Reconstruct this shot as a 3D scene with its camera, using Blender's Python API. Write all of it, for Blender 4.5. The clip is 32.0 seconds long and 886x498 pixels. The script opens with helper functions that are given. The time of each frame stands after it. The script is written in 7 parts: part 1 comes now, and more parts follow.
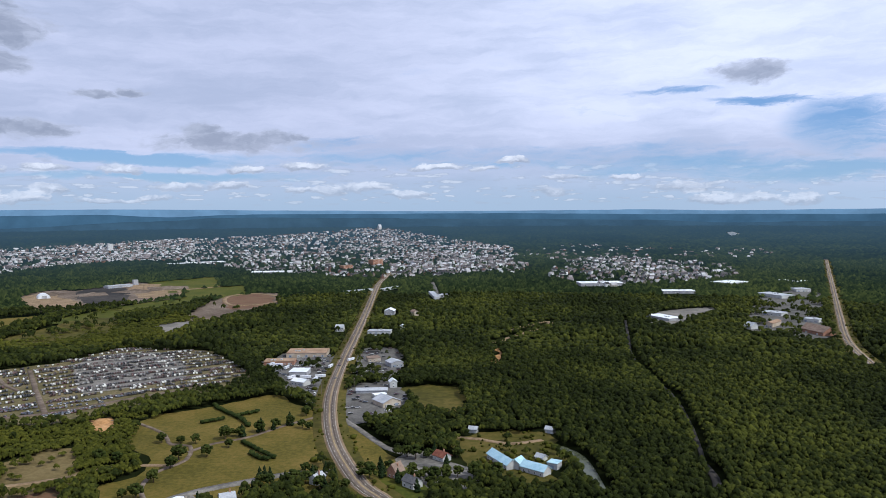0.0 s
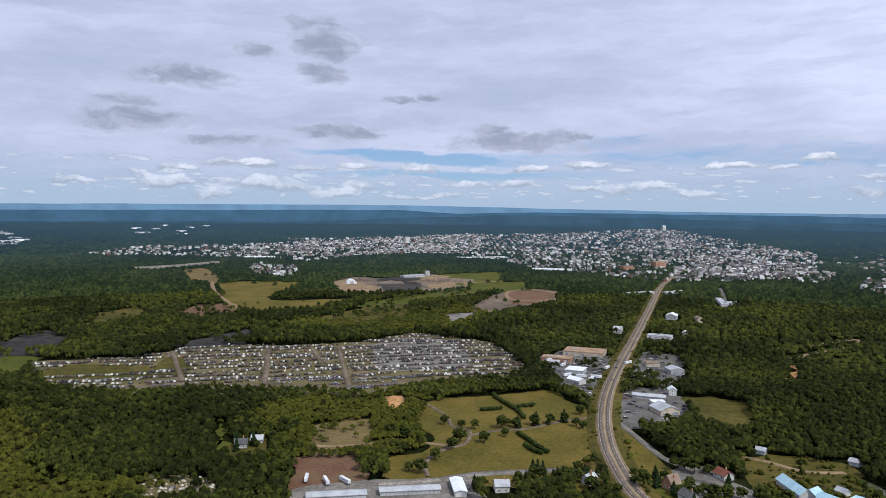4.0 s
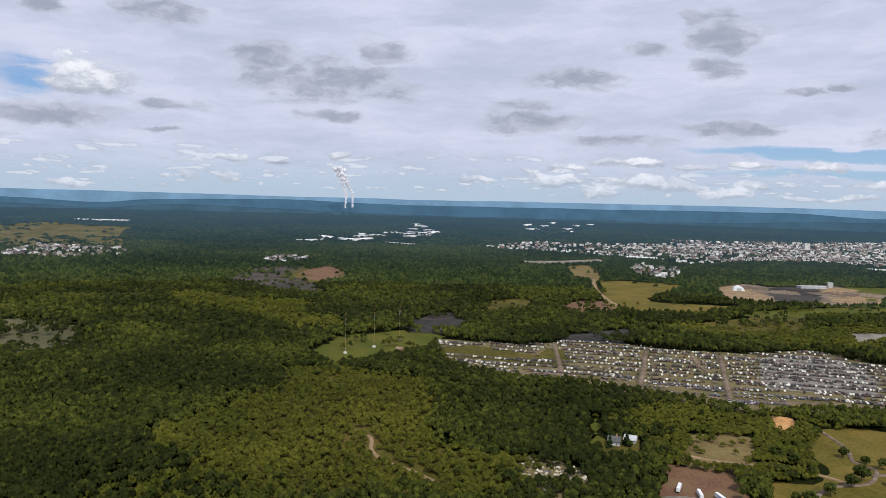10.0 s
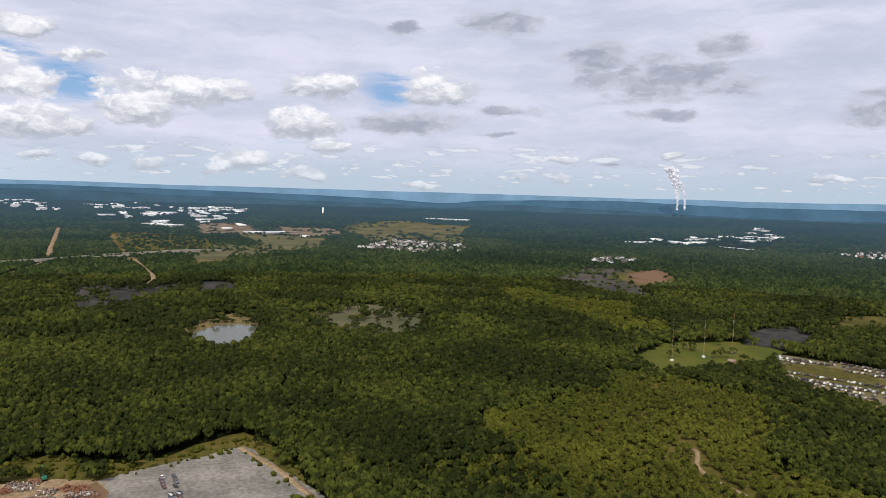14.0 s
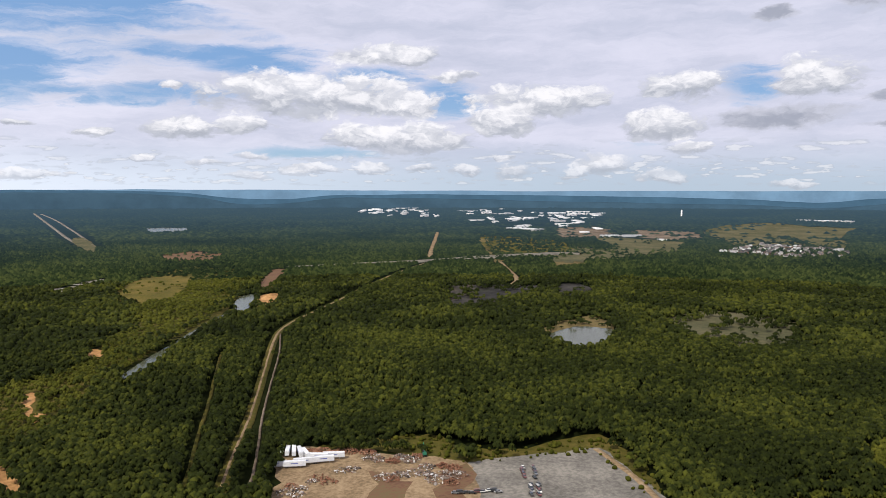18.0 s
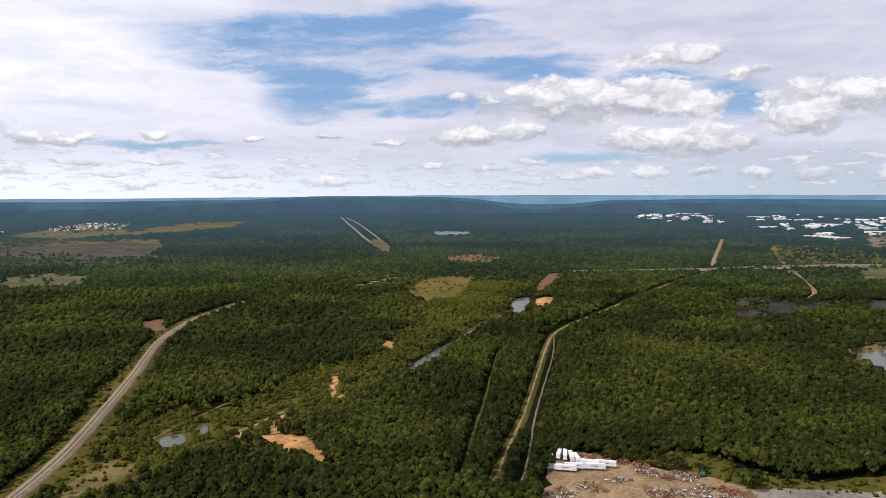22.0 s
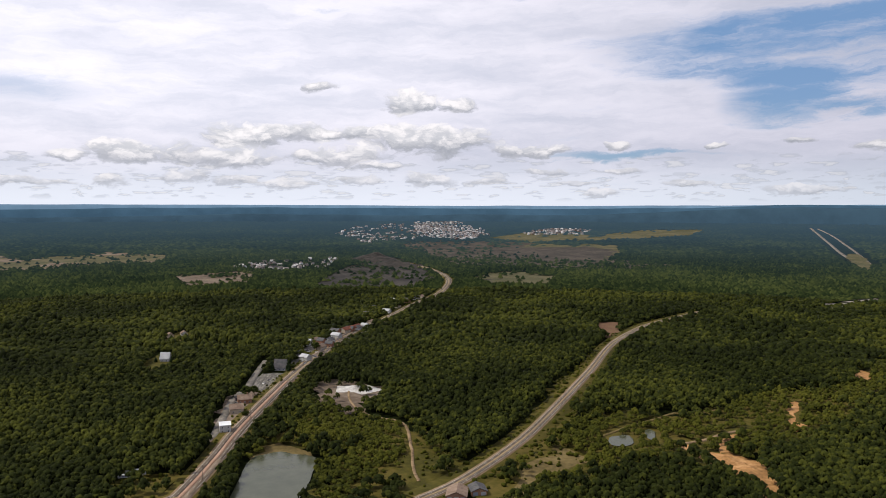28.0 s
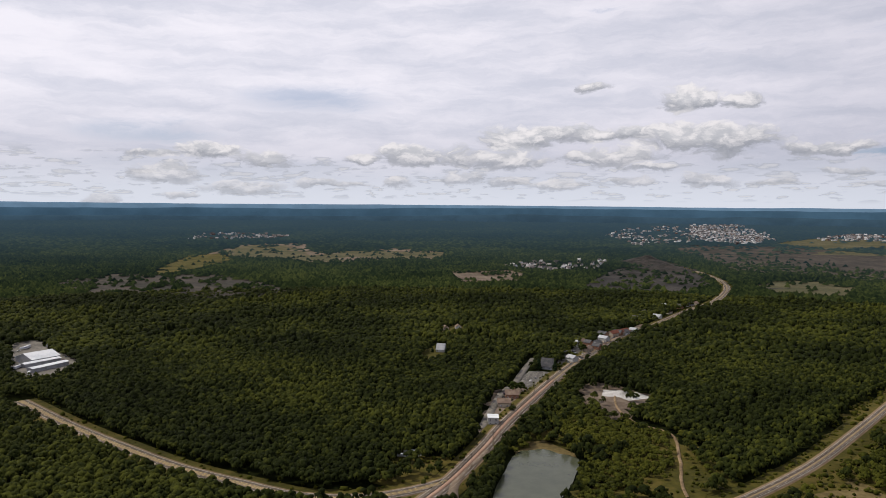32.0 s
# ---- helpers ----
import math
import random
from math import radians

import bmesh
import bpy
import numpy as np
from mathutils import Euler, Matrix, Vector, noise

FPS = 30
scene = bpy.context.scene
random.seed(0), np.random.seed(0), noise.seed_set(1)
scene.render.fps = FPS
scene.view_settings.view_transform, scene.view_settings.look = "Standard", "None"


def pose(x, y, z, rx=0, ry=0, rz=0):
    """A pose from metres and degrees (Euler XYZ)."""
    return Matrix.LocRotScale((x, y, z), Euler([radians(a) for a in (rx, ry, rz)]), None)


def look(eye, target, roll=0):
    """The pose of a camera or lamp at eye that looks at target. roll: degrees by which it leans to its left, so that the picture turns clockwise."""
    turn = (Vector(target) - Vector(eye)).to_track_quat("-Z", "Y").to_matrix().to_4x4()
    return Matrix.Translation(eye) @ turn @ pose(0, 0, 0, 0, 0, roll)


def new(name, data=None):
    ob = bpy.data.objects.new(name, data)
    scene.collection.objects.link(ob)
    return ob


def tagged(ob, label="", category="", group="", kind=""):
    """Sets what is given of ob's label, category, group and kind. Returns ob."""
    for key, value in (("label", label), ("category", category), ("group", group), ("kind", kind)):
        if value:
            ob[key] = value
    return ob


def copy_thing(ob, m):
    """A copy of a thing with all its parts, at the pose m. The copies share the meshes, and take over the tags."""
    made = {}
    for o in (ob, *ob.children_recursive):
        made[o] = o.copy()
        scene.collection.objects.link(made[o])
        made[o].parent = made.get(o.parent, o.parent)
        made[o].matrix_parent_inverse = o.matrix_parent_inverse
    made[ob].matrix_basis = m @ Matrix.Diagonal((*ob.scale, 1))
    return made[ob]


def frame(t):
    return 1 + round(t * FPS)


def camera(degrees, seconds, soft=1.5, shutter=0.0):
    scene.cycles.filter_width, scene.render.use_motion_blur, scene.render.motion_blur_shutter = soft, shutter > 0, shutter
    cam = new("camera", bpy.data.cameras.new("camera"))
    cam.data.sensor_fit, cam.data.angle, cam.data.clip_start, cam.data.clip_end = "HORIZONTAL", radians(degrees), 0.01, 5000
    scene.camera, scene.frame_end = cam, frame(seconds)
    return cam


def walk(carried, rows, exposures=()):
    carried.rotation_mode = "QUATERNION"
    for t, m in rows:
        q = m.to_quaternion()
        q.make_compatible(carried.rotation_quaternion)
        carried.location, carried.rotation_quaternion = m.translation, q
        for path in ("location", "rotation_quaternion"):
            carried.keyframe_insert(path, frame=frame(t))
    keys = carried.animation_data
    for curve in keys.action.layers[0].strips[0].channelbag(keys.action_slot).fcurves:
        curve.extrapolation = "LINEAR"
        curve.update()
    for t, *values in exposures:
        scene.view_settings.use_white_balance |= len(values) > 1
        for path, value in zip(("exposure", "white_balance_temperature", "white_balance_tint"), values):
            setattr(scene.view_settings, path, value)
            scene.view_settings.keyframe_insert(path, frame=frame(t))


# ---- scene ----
# ---------- camera ----------
EYE = Vector((0.0, 0.0, 165.0))
PATH = [  # seconds, turn to the left, tilt up, lean (degrees)
    (0.0, 0.00, -2.95, -0.39),
    (0.5, 0.52, -2.95, -0.48),
    (1.0, 2.01, -2.92, -0.45),
    (1.5, 4.28, -2.93, -0.34),
    (2.0, 8.50, -2.92, -0.13),
    (2.5, 13.11, -2.99, 0.18),
    (3.0, 16.21, -3.01, 0.33),
    (3.5, 18.86, -3.04, 0.50),
    (5.5, 26.70, -3.15, 0.87),
    (6.0, 28.51, -3.17, 0.96),
    (7.0, 32.10, -3.24, 1.01),
    (8.0, 37.35, -3.37, 1.22),
    (9.0, 43.80, -3.49, 1.48),
    (10.0, 49.71, -3.65, 1.66),
    (11.0, 54.95, -3.76, 1.71),
    (12.0, 60.37, -3.86, 1.62),
    (13.0, 66.55, -4.02, 1.56),
    (14.0, 74.33, -4.25, 1.71),
    (15.0, 81.66, -4.42, 1.82),
    (15.5, 85.50, -4.51, 1.86),
    (17.5, 98.29, -4.42, 0.15),
    (18.0, 101.06, -4.38, 0.03),
    (19.0, 107.18, -4.27, 0.06),
    (20.0, 113.62, -4.18, -0.05),
    (21.0, 118.63, -4.07, -0.16),
    (22.0, 121.88, -3.96, -0.24),
    (23.0, 124.96, -3.81, -0.31),
    (24.0, 127.41, -3.68, -0.32),
    (24.5, 128.94, -3.60, -0.32),
    (26.5, 143.77, -3.44, -0.26),
    (27.0, 147.69, -3.39, -0.10),
    (28.0, 155.63, -3.33, 0.15),
    (29.0, 163.64, -3.33, 0.32),
    (30.0, 170.99, -3.35, 0.57),
    (30.5, 174.10, -3.35, 0.67),
    (31.0, 175.27, -3.36, 0.71),
    (31.5, 175.81, -3.38, 0.69),
    (32.0, 175.97, -3.35, 0.47),
]


def aim(yaw, pitch, roll):
    a, b = radians(yaw), radians(pitch)
    ahead = Vector((-math.sin(a) * math.cos(b), math.cos(a) * math.cos(b), math.sin(b)))
    return look(EYE, EYE + ahead * 100, roll)


cam = camera(61.0, 32.0, soft=0.5)
walk(cam, [(t, aim(y, p, r)) for t, y, p, r in PATH],
     exposures=[(0.0, -0.18, 5600, 10), (3.0, -0.18, 5700, 10), (6.0, -0.18, 5900, 10), (9.0, -0.12, 6100, 10), (13.0, 0.0, 6400, 10), (18.0, 0.0, 6450, 11), (23.0, 0.0, 6550, 12), (28.0, -0.26, 6550, 12), (32.0, -0.52, 6550, 12)])

# ---------- world, sun ----------
SUN_AZ, SUN_EL = 245.0, 50.0  # degrees to the left of +y, degrees above the horizon


class Nodes:
    """Short hand for building a node tree."""

    def __init__(self, tree):
        self.tree = tree
        tree.nodes.clear()

    def add(self, kind, **settings):
        node = self.tree.nodes.new(kind)
        for key, value in settings.items():
            if key == "op":
                node.operation = value
            elif key == "blend":
                node.blend_type = value
        return node

    def link(self, a, b):
        self.tree.links.new(a, b)

    def put(self, socket, value):
        if isinstance(value, (int, float, tuple)):
            socket.default_value = value
        else:
            self.link(value, socket)

    def math(self, op, a, b=0.0, c=0.0, clamp=False):
        n = self.add("ShaderNodeMath", op=op)
        n.use_clamp = clamp
        for s, v in zip(n.inputs, (a, b, c)):
            self.put(s, v)
        return n.outputs[0]

    def mix(self, fac, a, b, blend="MIX"):
        n = self.add("ShaderNodeMix")
        n.data_type, n.blend_type = "RGBA", blend
        self.put(n.inputs[0], fac)
        self.put(n.inputs[6], a)
        self.put(n.inputs[7], b)
        return n.outputs[2]

    def noise(self, vec, scale, detail=4.0, rough=0.55):
        n = self.add("ShaderNodeTexNoise")
        if vec is not None:
            self.link(vec, n.inputs["Vector"])
        n.inputs["Scale"].default_value = scale
        n.inputs["Detail"].default_value = detail
        n.inputs["Roughness"].default_value = rough
        return n.outputs[0]

    def smooth(self, value, lo, hi):
        n = self.add("ShaderNodeMapRange")
        n.interpolation_type = "SMOOTHSTEP"
        self.put(n.inputs[0], value)
        n.inputs[1].default_value, n.inputs[2].default_value = lo, hi
        return n.outputs[0]

    def vec(self, x, y, z):
        n = self.add("ShaderNodeCombineXYZ")
        for s, v in zip(n.inputs, (x, y, z)):
            self.put(s, v)
        return n.outputs[0]


world = bpy.data.worlds.new("sky")
scene.world = world
world.use_nodes = True
w = Nodes(world.node_tree)
sky = w.add("ShaderNodeTexSky")
sky.sky_type, sky.sun_disc = "NISHITA", False
sky.sun_elevation, sky.sun_rotation = radians(SUN_EL), radians(-SUN_AZ)
sky.air_density, sky.dust_density = 1.0, 0.0
coord = w.add("ShaderNodeTexCoord")
sep = w.add("ShaderNodeSeparateXYZ")
w.link(coord.outputs["Generated"], sep.inputs[0])
dx, dy, dz = sep.outputs
flat = w.math("SQRT", w.math("ADD", w.math("MULTIPLY", dx, dx), w.math("MULTIPLY", dy, dy)))
az = w.math("MULTIPLY", w.math("ARCTAN2", w.math("MULTIPLY", dx, -1.0), dy), 180 / math.pi)
az = w.math("ADD", az, w.math("MULTIPLY", w.math("LESS_THAN", az, -60.0), 360.0))  # -60 .. 300 degrees
el = w.math("MULTIPLY", w.math("ARCTAN2", dz, flat), 180 / math.pi)
# high thin cloud over all, thinner where the blue shows; then heaps of low cloud
GREY_CLOUDS = [(-22.5, 9.5, 2.4, 0.95), (11.9, 5.5, 2.6, 0.43), (15.4, 5.0, 6.4, 0.86), (18.1, 6.0, 1.5, 0.52), (22.1, 8.3, 1.3, 0.26), (24.6, 8.1, 1.7, 0.3), (29.3, 5.6, 3.9, 0.6), (29.8, 12.1, 3.0, 1.29), (30.3, 9.9, 1.9, 0.95), (30.7, 13.4, 2.6, 0.52), (34.9, 11.2, 2.1, 0.6), (36.9, 4.8, 4.3, 0.52), (40.2, 9.2, 4.3, 0.86), (43.4, 6.1, 4.1, 1.03), (43.8, 7.3, 2.6, 0.52), (54.6, 10.8, 2.6, 1.12), (58.3, 6.1, 2.6, 0.52), (58.6, 8.7, 8.0, 1.81), (61.8, 2.4, 1.0, 0.21), (63.3, 10.0, 3.0, 1.29), (69.8, 6.2, 2.6, 0.43), (70.4, 4.5, 1.7, 0.21)]
GREY_CLOUDS += [(70.6, 12.5, 3.0, 1.03), (77.1, 5.1, 4.7, 0.86), (77.6, 12.0, 1.7, 0.39)]
WHITE_CLOUDS = [(-25.5, 0.7, 1.7, 0.43), (-22.7, 0.9, 3.0, 0.43), (-20.4, 0.7, 3.0, 0.43), (-17.7, 1.6, 2.6, 0.39), (-13.3, 2.3, 1.7, 0.26), (-9.2, 2.5, 1.9, 0.26), (-8.4, 1.3, 1.7, 0.39), (-5.4, 3.7, 1.3, 0.34), (-2.9, 3.1, 1.3, 0.26), (0.6, 3.3, 2.1, 0.3), (2.7, 1.2, 1.7, 0.34), (6.1, 1.8, 2.6, 0.39), (9.5, 1.6, 2.1, 0.34), (10.7, 3.3, 1.9, 0.39), (14.5, 3.1, 1.4, 0.26), (15.9, 1.9, 1.8, 0.39), (19.4, 1.8, 1.7, 0.34), (21.1, 1.1, 1.7, 0.26), (23.0, 3.0, 1.5, 0.39), (24.0, 0.9, 2.1, 0.21), (27.5, 1.6, 1.5, 0.34), (27.9, 3.0, 1.7, 0.3)]
WHITE_CLOUDS += [(29.6, 1.1, 1.7, 0.34), (31.4, 2.9, 1.3, 0.34), (32.2, 1.5, 2.1, 0.43), (35.2, 1.7, 3.0, 0.52), (36.0, 3.2, 3.2, 0.43), (38.1, 1.0, 2.1, 0.43), (40.6, 2.7, 1.7, 0.34), (41.0, 1.8, 2.6, 0.43), (43.4, 2.2, 1.3, 0.3), (47.4, 1.7, 1.7, 0.26), (57.6, 3.2, 1.1, 0.34), (65.2, 2.7, 1.3, 0.34), (65.6, 1.4, 1.1, 0.56), (68.4, 1.2, 0.8, 0.43), (70.3, 1.2, 0.7, 0.21), (75.1, 7.7, 2.8, 1.55), (76.2, 0.5, 1.7, 0.21), (83.2, 3.0, 2.0, 0.6), (83.3, 7.5, 3.4, 1.12), (84.9, 1.1, 1.9, 0.56), (85.0, 4.8, 2.8, 1.2), (89.4, 2.0, 2.1, 0.77)]
WHITE_CLOUDS += [(91.1, 1.4, 1.0, 0.43), (94.0, 6.7, 5.6, 1.2), (95.9, 1.4, 1.7, 0.6), (96.5, 2.5, 0.9, 0.34), (97.0, 5.2, 2.7, 1.2), (99.5, 1.7, 1.3, 0.43), (100.4, 8.6, 1.9, 0.43), (102.9, 1.7, 1.3, 0.3), (103.8, 6.5, 2.8, 1.2), (104.6, 4.0, 6.0, 1.29), (105.5, 10.0, 4.3, 0.86), (106.4, 1.7, 1.7, 0.43), (110.5, 7.1, 8.6, 1.81), (111.0, 1.7, 2.6, 0.3), (112.4, 1.4, 1.5, 0.34), (114.9, 2.7, 1.3, 0.3), (115.7, 1.1, 1.8, 0.39), (116.0, 4.7, 2.6, 0.69), (118.7, 2.1, 1.5, 0.3), (119.8, 4.6, 2.7, 0.95), (120.6, 7.4, 1.0, 0.34), (123.0, 2.2, 1.3, 0.21)]
WHITE_CLOUDS += [(125.9, 4.1, 1.5, 0.34), (130.4, 1.2, 3.1, 0.34), (130.6, 4.4, 1.1, 0.26), (135.4, 4.3, 0.9, 0.3), (137.7, 1.6, 2.1, 0.3), (142.4, 2.7, 1.7, 0.3), (142.8, 4.4, 0.9, 0.43), (143.7, 0.9, 1.7, 0.34), (146.0, 1.7, 1.9, 0.3), (148.1, 2.6, 1.7, 0.26), (149.2, 4.1, 2.7, 0.56), (152.2, 1.7, 1.7, 0.3), (154.5, 7.5, 1.7, 0.6), (156.9, 1.9, 2.2, 0.52), (157.0, 4.8, 5.2, 1.29), (158.3, 7.7, 2.6, 0.95), (160.2, 2.8, 2.1, 0.34), (161.7, 5.3, 2.1, 0.6), (161.9, 1.9, 1.7, 0.34), (163.6, 3.6, 3.3, 0.77), (164.9, 8.8, 1.7, 0.39), (165.9, 5.3, 4.0, 0.69)]
WHITE_CLOUDS += [(167.4, 1.6, 2.6, 0.39), (170.4, 4.8, 3.4, 1.2), (170.8, 3.3, 3.0, 0.77), (171.2, 1.8, 1.7, 0.34), (174.4, 2.0, 1.7, 0.56), (177.2, 3.6, 4.3, 0.95), (179.3, 1.7, 1.5, 0.39), (182.2, 3.4, 1.4, 0.43), (184.7, 1.5, 2.6, 0.39), (189.4, 3.2, 2.1, 0.69), (190.6, 1.1, 3.4, 0.56), (193.2, 3.8, 2.6, 0.64), (195.4, 0.5, 1.7, 0.26), (196.1, 2.2, 2.8, 0.86), (197.1, 3.5, 1.7, 0.34), (200.5, 0.2, 1.3, 0.6)]
BLUE_GAPS = [(-27.8, 5.4, 2.6, 1.55), (-26.9, 2.6, 4.3, 0.43), (-22.6, 7.4, 2.6, 0.21), (-17.3, 3.2, 7.7, 0.6), (-16.9, 8.3, 2.6, 0.21), (-2.9, 3.9, 14.2, 0.6), (7.8, 4.9, 3.0, 0.43), (19.4, 2.6, 8.6, 0.26), (24.5, 4.0, 5.6, 0.3), (79.2, 7.7, 1.7, 1.03), (101.0, 6.9, 2.1, 0.95), (106.7, 8.3, 2.6, 0.52), (110.6, 3.0, 3.9, 0.39), (115.8, 9.2, 2.6, 0.6), (120.0, 10.1, 5.2, 0.77), (120.8, 6.8, 4.3, 0.43), (123.3, 13.3, 2.6, 0.86), (128.4, 11.2, 9.5, 1.93), (128.5, 6.7, 2.6, 0.43), (131.0, 9.3, 3.9, 0.86), (131.9, 7.3, 2.6, 1.12), (135.9, 11.6, 2.6, 0.86)]
BLUE_GAPS += [(140.9, 3.5, 5.6, 0.2)]
BLUE_FAINT = [(185.8, 7.7, 4.1, 0.77), (197.1, 5.0, 3.9, 0.69)]


def heap_field(where, clouds, lift=0.0):
    """How deep a direction lies inside the nearest of some clouds (bearing, height, half width, half height): 1 in its middle."""
    least = 4.0
    for a0, e0, wide, high in clouds:
        n = w.add("ShaderNodeVectorMath", op="MULTIPLY_ADD")
        w.link(where, n.inputs[0])
        n.inputs[1].default_value = (1 / wide, 1 / high, 0)
        n.inputs[2].default_value = (-a0 / wide, -e0 / high - lift, 0)
        d = w.add("ShaderNodeVectorMath", op="DOT_PRODUCT")
        w.link(n.outputs[0], d.inputs[0])
        w.link(n.outputs[0], d.inputs[1])
        least = w.math("MINIMUM", least, d.outputs["Value"])
    return w.math("SUBTRACT", 1.0, least)


def billows(u, v, scale, detail):
    """Rounded heads of cloud: 1 in the middle of each, and a random number for each."""
    n = w.add("ShaderNodeTexVoronoi")
    n.voronoi_dimensions, n.feature = "2D", "SMOOTH_F1"
    w.link(w.vec(u, v, 0.0), n.inputs["Vector"])
    n.inputs["Scale"].default_value, n.inputs["Detail"].default_value = scale, detail
    n.inputs["Roughness"].default_value, n.inputs["Smoothness"].default_value = 0.55, 0.25
    sep_c = w.add("ShaderNodeSeparateColor")
    w.link(n.outputs["Color"], sep_c.inputs[0])
    return w.math("SUBTRACT", 1.0, n.outputs["Distance"]), sep_c.outputs[0]


# the directions are bent a little, so that no outline is a plain oval
bearing, height = az, el


def bent(scale, seed, amount):
    field = w.noise(w.vec(w.math("MULTIPLY", bearing, scale), w.math("MULTIPLY", height, scale * 2.0), seed), 1.0, 5.0, 0.6)
    return w.math("MULTIPLY", w.math("SUBTRACT", field, 0.5), amount)


az = w.math("ADD", bearing, bent(0.30, 21.0, 3.4))
el = w.math("ADD", height, bent(0.30, 43.0, 1.5))


def heads_at(lift):
    """Heaped cloud heads, large and small, seen a little higher or lower: about -0.6 to 0.6."""
    up_ = w.math("ADD", el, lift)
    big_head, _ = billows(w.math("MULTIPLY", az, 0.42), w.math("MULTIPLY", up_, 0.75), 1.0, 0.0)
    small_head, _ = billows(w.math("MULTIPLY", az, 1.15), w.math("MULTIPLY", up_, 1.9), 1.0, 2.0)
    crumbs = w.noise(w.vec(w.math("MULTIPLY", az, 0.9), w.math("MULTIPLY", up_, 1.7), 5.0), 1.6, 7.0, 0.6)
    both = w.math("ADD", w.math("MULTIPLY", w.math("SUBTRACT", big_head, 0.55), 0.9), w.math("MULTIPLY", w.math("SUBTRACT", small_head, 0.55), 0.30))
    return w.math("ADD", both, w.math("MULTIPLY", w.math("SUBTRACT", crumbs, 0.5), 1.25))


fine = w.noise(w.vec(w.math("MULTIPLY", az, 0.30), w.math("MULTIPLY", el, 0.75), 1.0), 1.6, 8.0, 0.58)
soft_grain = w.noise(w.vec(w.math("MULTIPLY", az, 0.05), w.math("MULTIPLY", el, 0.22), 4.0), 1.7, 7.0, 0.62)
wisp = w.noise(w.vec(w.math("ADD", w.math("MULTIPLY", az, 0.045), w.math("MULTIPLY", el, 0.10)), w.math("MULTIPLY", el, 0.30), 7.0), 1.5, 8.0, 0.65)
place = w.vec(az, el, 0.0)
heads, heads_above = heads_at(0.0), heads_at(0.5)
lit = w.smooth(w.math("SUBTRACT", heads, heads_above), -0.42, 0.50)  # sides of the heads that face up to the sun
wobble = w.math("MULTIPLY", w.math("SUBTRACT", fine, 0.5), 3.2)
wide_wobble = w.math("MULTIPLY", w.math("SUBTRACT", soft_grain, 0.5), 3.0)
grey_field = w.math("ADD", heap_field(place, GREY_CLOUDS), w.math("ADD", w.math("MULTIPLY", wobble, 0.9), w.math("MULTIPLY", heads, 0.5)))
grey_mask = w.smooth(grey_field, -0.30, 0.75)
white_depth = w.math("ADD", heap_field(place, WHITE_CLOUDS), w.math("MULTIPLY", heads, 1.15))
white_mask = w.smooth(white_depth, -0.30, 0.50)
white_top = w.smooth(w.math("ADD", heap_field(place, WHITE_CLOUDS, 0.62), w.math("MULTIPLY", heads, 0.9)), -0.62, 0.85)
streak = w.vec(w.math("MULTIPLY_ADD", w.math("SUBTRACT", wisp, 0.5), 6.0, bearing), w.math("MULTIPLY_ADD", w.math("SUBTRACT", soft_grain, 0.5), 3.0, height), 0.0)
torn = w.math("ADD", w.math("MULTIPLY", wide_wobble, 1.3), w.math("MULTIPLY", w.math("SUBTRACT", wisp, 0.5), 11.0))
gap_mask = w.smooth(w.math("ADD", heap_field(streak, BLUE_GAPS), torn), -1.7, 1.7)
faint_mask = w.smooth(w.math("ADD", heap_field(streak, BLUE_FAINT), torn), -1.8, 2.4)
gap_mask = w.math("MAXIMUM", gap_mask, w.math("MULTIPLY", faint_mask, 0.5))
el = height
# small heaps in rows above the horizon, smaller and closer towards it
def far_row(across, up_, lo, hi, seed):
    puff, chance = billows(w.math("MULTIPLY_ADD", az, across, seed), w.math("MULTIPLY", height, up_), 1.0, 1.6)
    puff = w.math("ADD", puff, w.math("MULTIPLY", w.math("SUBTRACT", fine, 0.5), 1.6))
    here = w.math("MULTIPLY", w.smooth(el, hi + 0.9, hi), w.smooth(el, lo - 0.3, lo + 0.3))
    return w.math("MULTIPLY", w.math("MULTIPLY", w.smooth(puff, 0.36, 0.62), w.smooth(chance, 0.25, 0.45)), here), puff


row_a, puff_a = far_row(0.30, 1.5, 1.6, 3.2, 0.0)
row_b, puff_b = far_row(0.55, 2.6, 0.5, 1.9, 37.0)
row_mask = w.math("MAXIMUM", row_a, row_b)
puff = w.math("MAXIMUM", w.math("MULTIPLY", puff_a, row_a), w.math("MULTIPLY", puff_b, row_b))
# towards the sun the thin cloud glows whiter
to_sun = w.math("COSINE", w.math("MULTIPLY", w.math("SUBTRACT", bearing, SUN_AZ - 30), math.pi / 180))
to_north = w.smooth(bearing, 12.0, -22.0)
glow = w.math("MAXIMUM", w.math("MULTIPLY", w.smooth(to_sun, -0.25, 0.95), w.smooth(el, -3.0, 9.0)), w.math("MULTIPLY", w.math("MULTIPLY", to_north, 0.55), w.smooth(el, 3.0, 9.0)))
texture = w.smooth(w.math("ADD", w.math("MULTIPLY", soft_grain, 0.55), w.math("MULTIPLY", wisp, 0.45)), 0.36, 0.64)
veil = w.mix(texture, (0.57, 0.60, 0.73, 1), (0.77, 0.77, 0.90, 1))
veil = w.mix(glow, veil, w.mix(texture, (0.96, 0.99, 1.13, 1), (1.32, 1.30, 1.40, 1)))
veil = w.mix(w.smooth(el, 4.5, 0.0), veil, w.mix(w.smooth(to_sun, -0.7, 0.6), (0.50, 0.60, 0.71, 1), (1.0, 1.06, 1.18, 1)))
